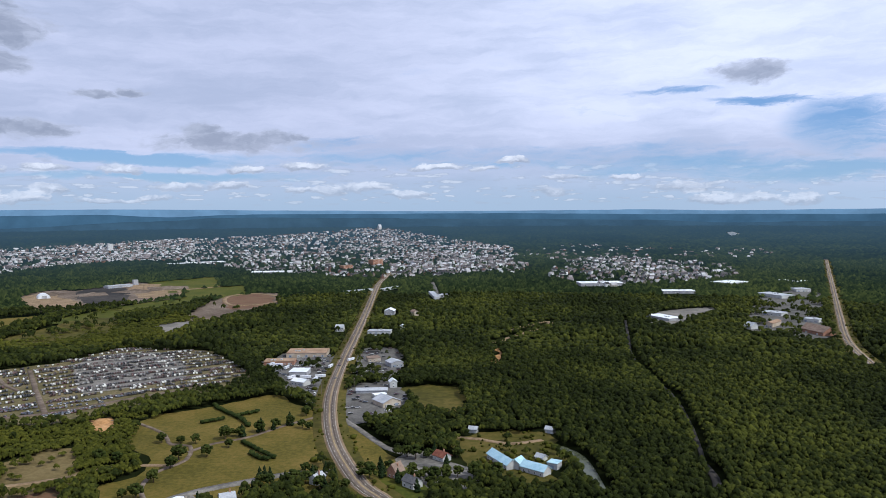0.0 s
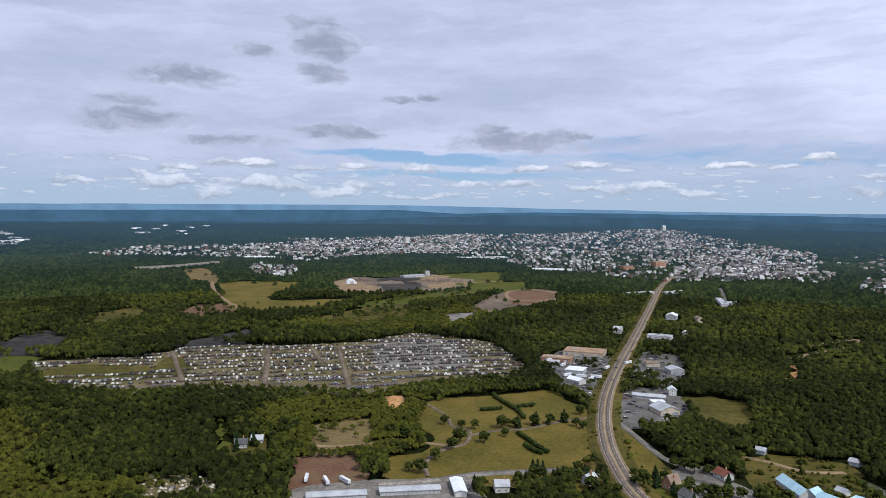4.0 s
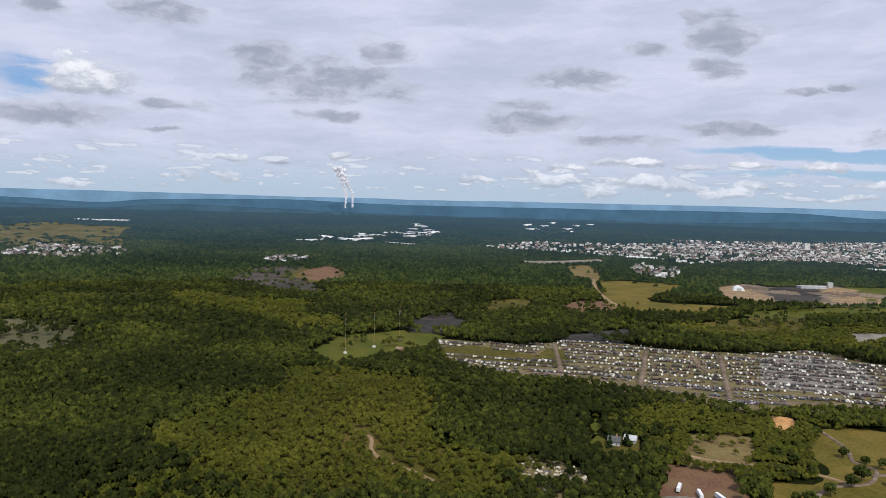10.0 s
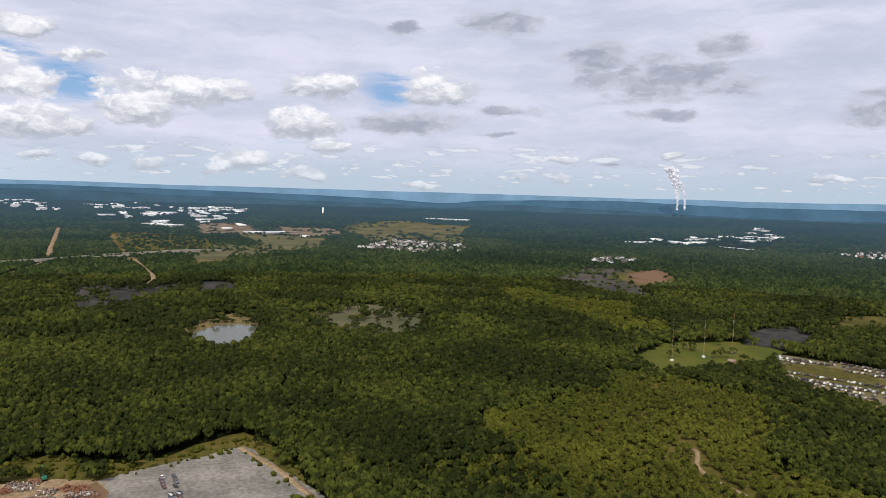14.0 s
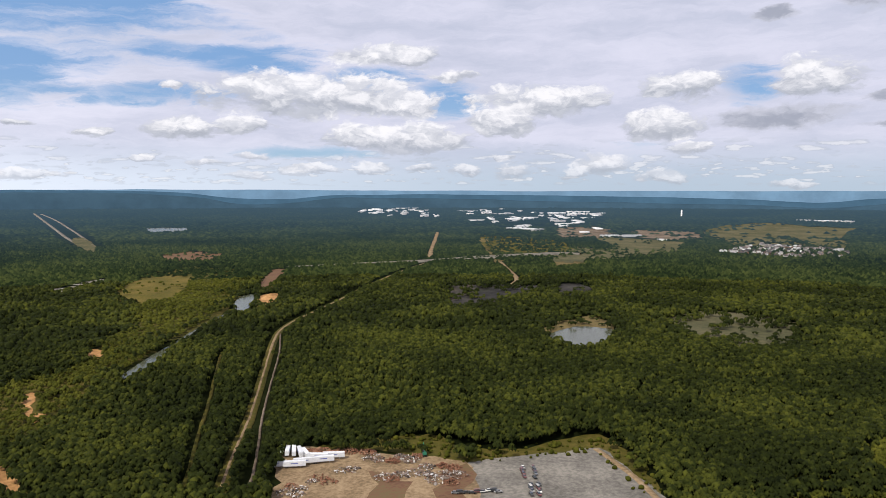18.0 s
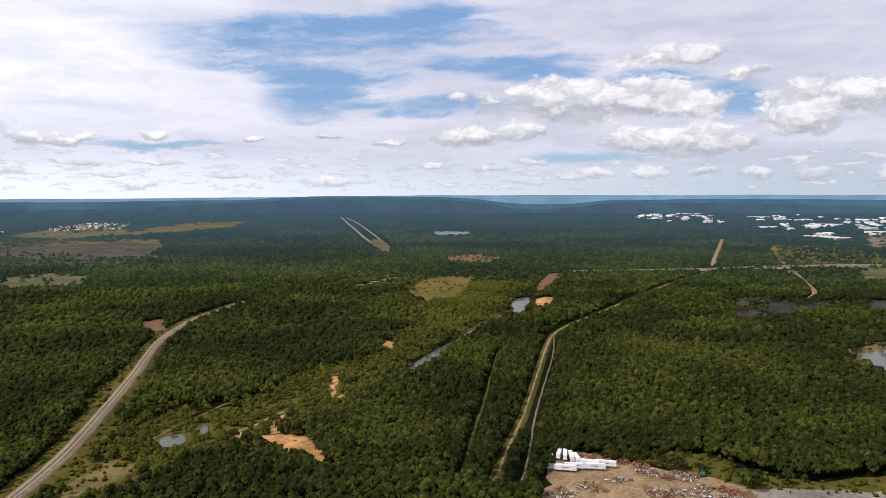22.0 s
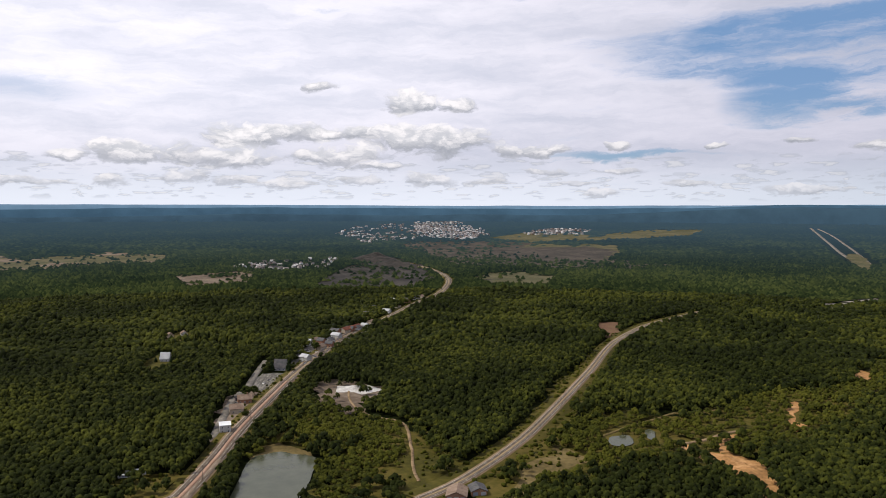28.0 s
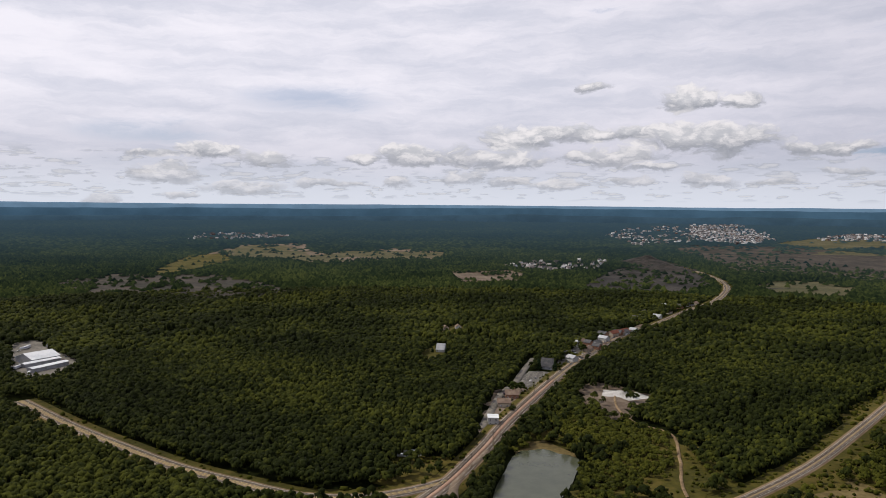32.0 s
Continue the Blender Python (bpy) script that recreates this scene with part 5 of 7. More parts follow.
for zone in (P_YOUNG_SCRUB, P_YOUNG_SCRUB_B, P_YOUNG_C, P_YOUNG_E, P_YOUNG_J, P_YOUNG_K, P_YOUNG_L, P_YOUNG_M, P_YOUNG_N, P_YOUNG_P):
    opening("scrub_ground", zone, SCRUB, "olive scrub ground between young trees", ragged=4, clears=0.72 if zone in (P_YOUNG_K, P_YOUNG_M, P_YOUNG_C, P_YOUNG_J) else 0.85)
opening("grass_field", P_PARK, GRASS, "open park lawn of dry mown grass", 0.08)
opening("grass_field", P_PARK_WEDGE, GRASS, "mown grass wedge beside the highway")
opening("brown_field", P_BROWN_FIELD, STRAW, "rough brown field", clears=0.08)
opening("shore", P_POND_SCRUB, STRAW, "rusty brown scrub on the shore of a pond", ragged=4, clears=0.3)
opening("red_field", P_RED_FIELD, REDSOIL, "reddish bare field")
opening("shed_yard", P_SHED_YARD, GRAVEL, "gravel yard of the storage sheds", 0.14, 0.6)
opening("dirt_mound", P_ORANGE_MOUND, SAND, "orange mound of earth")
opening("lawn", P_GREEN_CLEAR, LUSH, "green lawn in a clearing")
opening("lawn", P_CABIN_YARD, SCRUB, "yard round a house in the woods")
opening("stony_ground", P_STONES, WEEDY, "tan stony ground with boulders", 0.1, 5.0, clears=0.42)
opening("junkyard_ground", P_JUNKYARD, WEEDY, "brown dirt of a car junkyard", 0.1)
opening("junkyard_lot", P_JUNK_PAVED, GRAVEL, "grey gravel lot in the junkyard", 0.16)
opening("mast_field", P_MAST_FIELD, LUSH, "olive green field of the radio masts", ragged=5, clears=0.03)
opening("mine_ground", P_PIT_BARE, PINKSOIL, "bare grey-pink mine ground")
opening("mine_meadow", P_PIT_GREEN, LUSH, "green reclaimed mine slope")
opening("mine_ground", P_PIT_B, PINKSOIL, "bare tan mine ground", clears=0.03)
opening("mine_ground", P_MINE_TAN, DIRT, "tan trampled mine ground", clears=0.0)
opening("mine_ground", P_MINE_GREY, COAL, "dark grey slate waste of the mine", clears=0.0)
opening("mine_ground", P_MINE_ORANGE, DIRT, "orange-brown mine bank", clears=0.0)
opening("mine_ground", P_MINE_HOLLOW, REDSOIL, "brown hollow of the mine", clears=0.05)
opening("mine_lot", P_MINE_LOT, GRAVEL, "grey lot at the foot of the mine", clears=0.0)
opening("mine_meadow", P_MINE_GREEN_B, LUSH, "green reclaimed mine bench", clears=0.0)
opening("mine_meadow", P_MINE_BAND, LUSH, "green scrubby band below the mine", clears=0.10)
opening("far_field", P_MINE_FAR_BROWN, STRAW, "brown field behind the mine", clears=0.03)
opening("mine_ground", P_MINE_SCRUB, REDSOIL, "brown scrubby waste ground", clears=0.15)
opening("far_field", P_FIELD_FAR, GRASS, "olive reclaimed field", clears=0.01)
opening("far_field", P_MEADOW_MID, SCRUB, "olive meadow in the woods", clears=0.15)
opening("business_lot", P_STRIP_LEFT, TARMAC, "grey paved business lot", 0.12, clears=0.06)
opening("business_lot", P_STRIP_RIGHT, TARMAC, "grey paved lot by the highway", 0.12, clears=0.2)
opening("car_park", P_LOT_RIGHT, TARMAC, "grey asphalt car park", 0.12)
opening("grass_field", P_GRASS_LOT, SCRUB, "rough olive grass lot")
opening("barn_yard", P_BARN_YARD, SCRUB, "worn farm yard of grass and earth", clears=0.02)
opening("farm_yard", P_FARM_YARD, GRAVEL, "gravel farm yard")
opening("lawn", P_HOME_YARD, LUSH, "green lawn round houses")
opening("bare_earth", P_BARE_SAND, SAND, "bare sandy spot in the woods")
opening("paved_lot", P_LOT_GREY_E, GRAVEL, "large pale grey lot")
opening("industrial_lot", P_IND_EAST, TARMAC, "grey industrial lots among trees", clears=0.35)
opening("weeds", P_YARD_WEEDS, SCRUB, "olive weeds behind the scrap yard", ragged=1.5, clears=0.2)
opening("weeds", P_LOT_WEEDS, SCRUB, "weedy rim of the lot", 0.07, clears=0.35)
opening("gravel_lot", P_LOT_GRAVEL, GRAVEL, "large grey gravel lot", 0.14, 1.5)
opening("scrap_yard_ground", P_YARD_DIRT, DIRT, "brown scrap yard ground", 0.10, 1.5)
opening("rusty_ground", P_RUST_GROUND, REDSOIL, "rust-brown trampled ground of the scrap yard", 0.1, 3.5)
opening("rusty_ground", P_RUST_GROUND_B, REDSOIL, "rust-brown trampled ground of the scrap yard", 0.1, 3.5)
opening("sand_bank", P_SAND_PILE, SAND, "bare orange sand bank")
opening("sand_bank", P_SAND_B, SAND, "bare orange sand bank")
opening("sand_bank", P_SAND_C, SAND, "bare orange sand bank")
opening("sand_bank", P_SAND_D, SAND, "bare sandy spot")
opening("sand_bank", P_LAGOON_SAND, SAND, "sandy shore of the lagoon")
opening("bare_earth", P_REDSTRIP, REDSOIL, "red bare strip")
opening("far_field", P_FIELD_OLIVE, GRASS, "olive meadow in the forest", ragged=6, clears=0.04)
opening("far_strip", P_RUNWAY, DULL, "pale bare strip cut in the far forest")
opening("spoil_heap_ground", P_WHITE_SPOIL, PINKSOIL, "tan and grey spoil ground", ragged=5, clears=0.16)
marked = opening("car_park", P_VILLAGE_LOT, TARMAC, "grey marked car park", 0.14, 0.5)
bays = curve_through([(-125.5, -670), (-147, -730)], 4.0)
for s in (-6.0, 0.5, 6.5):
    dashes("bay_line", bays, 4.6, 0.95, WHITE, s, 0.3, 2.6, marked)
opening("village_yard", P_VILLAGE_YARD, PINKSOIL, "gravel yards of roadside houses")
opening("village_yard", P_VILLAGE_STRIP, TARMAC, "paved lots of the village", clears=0.2)
opening("lawn", P_HOUSE_CLEAR, SCRUB, "clearing of a house in the woods")
opening("lawn", P_HOUSE_CLEAR_B, SCRUB, "clearing of a house in the woods")
opening("lawn", P_SHACK_YARD, SCRUB, "weedy yard beside the highway", clears=0.22)
opening("meadow", P_ISLAND_GRASS, SCRUB, "scrubby meadow by the pond", clears=0.25)
opening("verge", P_VERGE_W, SCRUB, "grassy verge of the new highway")
opening("verge", P_VERGE_E, SCRUB, "wide grassy verge of the new highway", ragged=2, clears=0.25)
opening("verge", P_VERGE_BARE, STRAW, "tan bare ground beside the new highway")
opening("shore", P_POND_SHORE, STRAW, "tan muddy shore of the pond")
opening("lawn", P_VILLAGE_LAWN, LUSH, "green lawn along the highway")
opening("bare_earth", P_RED_SPOT, REDSOIL, "reddish bare spot in the woods")
opening("junkyard_grass", P_JUNK_GREEN_A, SCRUB, "grassy strip in the junkyard")
opening("junkyard_grass", P_JUNK_GREEN_B, SCRUB, "grassy strip in the junkyard")
opening("factory_lot", P_FACTORY_LOT, GRAVEL, "gravel lot of the warehouse")
opening("coal_heap_ground", P_COAL_HEAP, COAL, "black coal waste ground", clears=0.12)
opening("far_field", P_BROWN_FAR, DULL, "far brown field", clears=0.06)
opening("coal_ground", P_GREY_FAR, COAL, "far grey waste ground", clears=0.12)
opening("coal_ground", P_SCRUB_DARK, WASTE, "dark brown-grey ground with scrub", ragged=8, clears=0.1)
opening("coal_ground", P_SCRUB_DARK_B, DULL, "brown scrub clearing", ragged=8, clears=0.24)
opening("mine_ground", P_TAN_FAR, PINKSOIL, "far tan mine ground", ragged=8, clears=0.18)
opening("coal_ground", P_GREY_LEFT, WASTE, "far grey waste ground with scrub", ragged=8, clears=0.36)
opening("far_field", P_FIELD_BROWN_W, DULL, "far brown field", clears=0.1)
opening("far_field", P_FIELD_FAR_W, DULL, "far straw field", clears=0.06)
opening("far_field", P_FIELD_S, DULL, "far olive field", clears=0.1)
opening("far_field", P_FIELD_S2, DULL, "far olive field", clears=0.04)
for pts, mat, few, label in (
    (P_XF_STRAW_A, DULL, 0.03, "far straw field"), (P_XF_COAL_A, WASTE, 0.26, "far dark waste land with scrub"), (P_XF_GREY_B, PINKSOIL, 0.14, "far scrubby grey ground"),
    (P_XF_TAN_C, PINKSOIL, 0.2, "far tan mine ground"), (P_XF_COAL_D, WASTE, 0.3, "far dark waste plain"), (P_XF_TAN_E, DULL, 0.14, "far tan strip"),
    (P_XF_RED_F, REDSOIL, 0.08, "red-brown strip in the forest"), (P_XF_PALE_G, PALE, 0.0, "pale strip in the forest"), (P_XF_COAL_H, COAL, 0.12, "black coal waste by the junkyard"),
    (P_XF_OLIVE_I, SCRUB, 0.05, "olive meadow"), (P_XF_GREY_J, WASTE, 0.45, "grey bare ground in the forest"), (P_XF_GREY_K, COAL, 0.08, "dark bare ground in the forest"),
    (P_XF_TAN_L, DULL, 0.05, "far tan field"), (P_XF_COAL_M, COAL, 0.05, "black coal waste heap"), (P_XF_GREY_N, COAL, 0.15, "dark bare strip behind the junkyard"),
    (P_XF_OLIVE_O, SCRUB, 0.2, "olive scrub field"), (P_XF_BROWN_P, REDSOIL, 0.1, "brown bare bank"), (P_XF_OLIVE_Q, DULL, 0.16, "olive fields before the industrial park"),
    (P_XF_TAN_R, STRAW, 0.0, "straight bare cutting"),
    (P_FAR_OLIVE_A, DULL, 0.12, "far olive and tan fields"), (P_FAR_OLIVE_B, DULL, 0.1, "far tan field"), (P_FAR_OLIVE_C, SCRUB, 0.22, "olive grassland below the industrial park"),
    (P_FAR_TAN_D, STRAW, 0.0, "straw-coloured clearing by the far road"), (P_FAR_TAN_E, PINKSOIL, 0.12, "bare ground of the industrial park"), (P_FAR_TAN_F, PINKSOIL, 0.14, "bare ground of the industrial park"),
    (P_FAR_BROWN_G, WASTE, 0.08, "far red-brown field"), (P_FAR_STRAW_H, DULL, 0.02, "far straw strip"), (P_GREY_WOOD, COAL, 0.3, "grey bare hollow in the forest"),
    (P_PLAIN_L, WASTE, 0.36, "purple-brown waste plain with scrub"), (P_MINE_S, DULL, 0.25, "far tan mine ground"),
    (P_MINE_S_GREEN, SCRUB, 0.04, "olive slope below the far mine"), (P_XF_OLIVE_S, SCRUB, 0.2, "olive scrub behind the junkyard")):
    opening("far_ground", pts, mat, label, ragged=14 if np.hypot(*np.mean(pts, 0)) > 1300 else 5, clears=float(few))
for pts, label in ((P_POND_ROUND, "still grey pond in the forest"), (P_POND_LAGOON, "small bright lagoon"), (P_POND_CANAL, "long narrow blue pond"),
                   (P_POND_SMALL, "small dark pond"), (P_POND_MINI, "small dark pool"), (P_POND_VILLAGE, "grey-green pond by the highway"),
                   (P_POND_CREEK, "dark creek beside the barns"), (P_LAKE_FAR, "far bright lake"), (P_RIVER_FAR, "far bright water"), (P_LONG_LAKE, "far bright reservoir")):
    q = np.asarray(pts, float)
    far_side = np.hypot(*q.T) > np.hypot(*q.mean(0))
    q = np.where(far_side[:, None], q, q * (1 - (20 if len(q) > 6 else 6) / np.hypot(*q.mean(0))))
    tagged(opening("water", [tuple(k) for k in q], WATER, label, 0.18, 0.3), category="pond")
    OPEN.append(q.mean(0) + (q - q.mean(0)) * 1.03)
    for back in (12, 24, 34) if np.hypot(*q.mean(0)) > 560 else (12,):
        OPEN.append(q * (1 - back / np.hypot(*q.mean(0))))
    if np.hypot(*q.mean(0)) < 1400:
        ROADS.append((np.concatenate([q, q[:1]]), 3.5))

for x, y, length, deep, high, turn in FOOTPRINTS:
    if math.hypot(x, y) < 1700:
        c, s = math.cos(radians(turn)), math.sin(radians(turn))
        rect = np.array([(x + c * a - s * b, y + s * a + c * b) for a, b in ((-length / 2 - 4, -deep / 2 - 4), (length / 2 + 4, -deep / 2 - 4), (length / 2 + 4, deep / 2 + 4), (-length / 2 - 4, deep / 2 + 4))])
        OPEN.append(rect)
        OPEN.append(rect * 0.975)
        OPEN.append(rect * 0.955)

for pts in (P_VILLAGE_LOT, P_VILLAGE_YARD, P_VILLAGE_LAWN):
    for near in (0.975, 0.95):
        OPEN.append(np.asarray(pts, float) * near)

# ---------- woods ----------
ICO = bmesh.new()
bmesh.ops.create_icosphere(ICO, subdivisions=1, radius=1.0)
ICO_V = np.array([v.co for v in ICO.verts])
ICO_F = np.array([[v.index for v in f.verts] for f in ICO.faces])
ICO.free()
TENT_V = np.array([(0, 0, 1.0)] + [(math.cos(k * 1.2566), math.sin(k * 1.2566), -0.25) for k in range(5)])
TENT_F = np.array([(0, k + 1, (k + 1) % 5 + 1) for k in range(5)])
CAP_F = ICO_F[ICO_V[ICO_F][:, :, 2].mean(1) > 0.0]


def clumps(name, centre, size, mat, faces=ICO_F, label="", parent=None):
    """Many small uneven clumps of leaves in one mesh."""
    n = len(centre)
    turn = rng.uniform(0, 6.283, n)
    c, s = np.cos(turn)[:, None], np.sin(turn)[:, None]
    form = TENT_V if faces is TENT_F else ICO_V
    base = form[None] * rng.uniform(0.72, 1.25, (n, len(form), 1))
    x = base[..., 0] * c - base[..., 1] * s
    y = base[..., 0] * s + base[..., 1] * c
    v = np.stack([x * size[:, None, 0], y * size[:, None, 1], base[..., 2] * size[:, None, 2]], -1) + centre[:, None]
    f = faces[None] + (np.arange(n) * len(form))[:, None, None]
    ob = raw_mesh(name, v.reshape(-1, 3), f.reshape(-1, 3), [mat], smooth=True)
    ob.parent = parent
    return tagged(ob, label, "trees" if label else "", kind="stuff")


def scatter(r0, r1, gap):
    """Uneven points on a ring of land, none on open ground or roads."""
    k = np.arange(-r1, r1, gap)
    p = np.stack(np.meshgrid(k, k), -1).reshape(-1, 2)
    p = p + rng.uniform(-0.45, 0.45, p.shape) * gap
    r, a = np.hypot(*p.T), np.degrees(np.arctan2(-p[:, 0], p[:, 1])) % 360
    p = p[(r > r0) & (r <= r1) & ((a < 212) | (a > 325))]
    free = np.ones(len(p), bool)
    for poly in OPEN:
        lo, hi = poly.min(0), poly.max(0)
        box = ((p > lo) & (p < hi)).all(1) & free
        free[np.flatnonzero(box)[inside(p[box], poly)]] = False
    for poly, few in THIN:
        groups = 0.5 + 0.5 * np.sin(p[:, 0] / 13 + 2 * np.sin(p[:, 1] / 21)) * np.cos(p[:, 1] / 16 + 1.5 * np.sin(p[:, 0] / 27))
        chance = few if few > 0.7 else few * 3.2 * groups ** 2
        free[inside(p, poly) & (rng.random(len(p)) > chance)] = False
    for line, width in ROADS:
        lo, hi = line.min(0) - width, line.max(0) + width
        box = np.flatnonzero(((p > lo) & (p < hi)).all(1) & free)
        if len(box):
            free[box[near_line(p[box], line, width)]] = False
    return p[free]


YOUNG_ZONES = [P_YOUNG_SCRUB, P_YOUNG_SCRUB_B, P_YOUNG_C, P_YOUNG_D, P_YOUNG_E, P_YOUNG_F, P_YOUNG_G, P_YOUNG_H, P_YOUNG_J, P_YOUNG_K, P_YOUNG_L, P_YOUNG_M, P_YOUNG_N, P_YOUNG_P]


def is_young(p):
    hit = np.zeros(len(p), bool)
    p = p + rng.normal(0, 9.0, p.shape) + 14 * np.sin(p[:, ::-1] / 31 + np.sin(p / 17))
    for poly in YOUNG_ZONES:
        hit |= inside(p, poly)
    return hit


def stand(p):
    """A slow change of tree height over the land, about 0.75 to 1.25."""
    return 1 + 0.25 * np.sin(p[:, 0] * 0.021 + 1.3 * np.sin(p[:, 1] * 0.013)) * np.cos(p[:, 1] * 0.017)


def wood(r0, r1, gap, leaves, faces, mat=None):
    for young in (False, True):
        p = scatter(r0, r1, gap * (0.75 if young and r1 < 1500 else 1.0))
        p = p[is_young(p) == young]
        if not len(p):
            continue
        n = len(p)
        tall = (rng.uniform(3.5, 6.0, n) if young else rng.uniform(7.0, 9.6, n)) * stand(p) * (0.86 + 0.3 * rng.random(n) ** 3) * (rng.uniform(0.62, 1.2, n) if gap == 6.8 else 1.0)
        wide = gap * (rng.uniform(0.44, 0.72, n) if gap == 6.8 else rng.uniform(0.46, 0.86, n)) * (0.75 if young else 1.0)
        base = rise(np.hypot(*p.T))
        cs, ss = [], []
        for k in range(leaves):
            if leaves == 1:
                off, part, up = np.zeros((n, 2)), 1.0, 0.62 if gap == 6.8 else 0.42
            else:
                t = rng.uniform(-0.5, 0.5, n) + 6.283 * k / max(1, leaves - 1)
                out = (0.0 if k == 0 else 0.62) * wide * rng.uniform(0.7, 1.15, n)
                off = np.stack([np.cos(t) * out, np.sin(t) * out], 1)
                part, up = ((0.64 if k == 0 else 0.53) if leaves > 2 else 0.75), (0.84 if k == 0 else rng.uniform(0.52, 0.78, n))
            cs.append(np.column_stack([p + off, base + tall * up]))
            ss.append(np.column_stack([wide * part, wide * part, np.minimum(tall * 0.38, wide * part * 1.1) if leaves > 1 else tall * (0.5 if gap == 6.8 else 0.62)]) * rng.uniform(0.85, 1.15, (n, 3)))
        clumps("young_wood" if young else "forest", np.concatenate(cs), np.concatenate(ss), mat or (YOUNG if young else FOREST), faces,
               "yellow-green young birch and scrub wood" if young else "dense dark green broadleaf forest canopy")


TOWNS = [P_TOWN_MAIN, P_TOWN_MID, P_TOWN_LEFT, P_TOWN_RIGHT, P_TOWN_SMALL, P_VILLAGE_S, P_VILLAGE_S2, P_TOWN_CITY, P_TOWN_CITY_B, P_TOWN_W, P_TOWN_W2, P_HAMLET, P_TOWN_FAR_S]
SPRAWL = [P_TOWN_SPRAWL]
WORKS = [P_IND_HILL, P_IND_FAR_A, P_IND_FAR_B, P_IND_FAR_C, P_IND_FAR_D, P_IND_FAR_E, P_IND_FAR_F, P_IND_MID]
THIN += [(np.asarray(q, float), 0.42) for q in TOWNS] + [(np.asarray(q, float), 0.3) for q in WORKS]
wood(380, 570, 4.9, 6, CAP_F)
wood(570, 860, 5.4, 4, CAP_F)
wood(860, 1450, 6.8, 1, CAP_F)
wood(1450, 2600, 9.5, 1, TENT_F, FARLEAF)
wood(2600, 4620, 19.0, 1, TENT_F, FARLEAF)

# low bushes on the verges of the highways and on the weedy ground between the woods
bush_spots = []
for line, wide in ROADS[:5]:
    nn = normals_of(line)
    for side in (-1, 1):
        for _ in range(3):
            off = rng.uniform(wide - 7.0, wide + 1.0, (len(line), 1))
            spot = line + nn * off * side + rng.uniform(-5, 5, line.shape)
            bush_spots.append(spot[rng.random(len(spot)) < 0.6])
bush_spots = np.concatenate(bush_spots)
rough_land = [P_VERGE_E, P_VERGE_W, P_ISLAND_GRASS, P_YARD_WEEDS, P_LOT_WEEDS, P_SHACK_YARD, P_BARN_YARD]
for pts in rough_land:
    q = np.asarray(pts, float)
    p = rng.uniform(q.min(0), q.max(0), (int(np.prod(np.ptp(q, axis=0)) / 45), 2))
    bush_spots = np.concatenate([bush_spots, p[inside(p, pts)]])
for line, wide in ROADS:
    bush_spots = bush_spots[~near_line(bush_spots, line, max(2.0, wide - 7.5))]
n = len(bush_spots)
high = rng.uniform(0.5, 1.0, n) + 1.3 * rng.random(n) ** 4
clumps("bushes", np.column_stack([bush_spots, rise(np.hypot(*bush_spots.T)) + 0.7 + high * 0.35]), np.column_stack([high * rng.uniform(0.9, 1.5, n), high * rng.uniform(0.9, 1.5, n), high]), YOUNG, ICO_F, "low yellow-green bushes on rough ground")

# ---------- towns ----------


def gabled(name, p, size, turn, label, walls=HOUSEWALL, roofs=HOUSEROOF, pitch=0.45):
    """Many far houses: walls with gables, and a roof that stands out over them. size: length, width, eaves."""
    n = len(p)
    L, W, H = (size[:, i][:, None] / (2 if i < 2 else 1) for i in range(3))
    one = np.ones((n, 1))
    ridge_h = H + W * 2 * pitch
    wx = np.hstack([-L, L, L, -L, -L, L, L, -L, -L, L])
    wy = np.hstack([-W, -W, W, W, -W, -W, W, W, 0 * L, 0 * L])
    wz = np.hstack([-2 * one] * 4 + [H] * 4 + [ridge_h] * 2)
    e = 0.5
    rx = np.hstack([-L - e, L + e, L + e, -L - e, -L - e, L + e])
    ry = np.hstack([-W - e, -W - e, W + e, W + e, 0 * L, 0 * L])
    rz = np.hstack([H - 0.1] * 4 + [ridge_h + 0.25] * 2)
    x, y, z = np.hstack([wx, rx]), np.hstack([wy, ry]), np.hstack([wz, rz])
    c, s = np.cos(turn)[:, None], np.sin(turn)[:, None]
    v = np.stack([x * c - y * s + p[:, :1], x * s + y * c + p[:, 1:2], z + rise(np.hypot(*p.T))[:, None]], -1)
    f = np.array([(0, 1, 5, 4), (1, 2, 6, 5), (2, 3, 7, 6), (3, 0, 4, 7), (5, 6, 9, 9), (7, 4, 8, 8), (10, 11, 15, 14), (12, 13, 14, 15)])
    tri = np.concatenate([f[:, [0, 1, 2]], f[[0, 1, 2, 3, 6, 7]][:, [0, 2, 3]]])
    which = np.array([0] * 6 + [1] * 2 + [0] * 4 + [1] * 2)
    faces = (tri[None] + (np.arange(n) * 16)[:, None, None]).reshape(-1, 3)
    return tagged(raw_mesh(name, v.reshape(-1, 3), faces, [walls, roofs], np.tile(which, n)), label, "houses", kind="stuff")


def town_points(poly, gap, keep, street):
    q = np.asarray(poly, float)
    lo, hi = q.min(0), q.max(0)
    gx, gy = np.meshgrid(np.arange(lo[0], hi[0], gap[0]), np.arange(lo[1], hi[1], gap[1]))
    p = np.stack([gx, gy], -1).reshape(-1, 2)
    mid, c, s = (lo + hi) / 2, math.cos(street), math.sin(street)
    p = (p - mid) * 1.5 @ np.array([[c, s], [-s, c]]) + mid + rng.normal(0, 2.0, p.shape)
    p = p[inside(p, poly)]
    dense = 0.75 + 0.5 * np.sin(p[:, 0] / 83 + 1.7 * np.sin(p[:, 1] / 120)) * np.cos(p[:, 1] / 95)
    return p[rng.random(len(p)) < keep * dense]


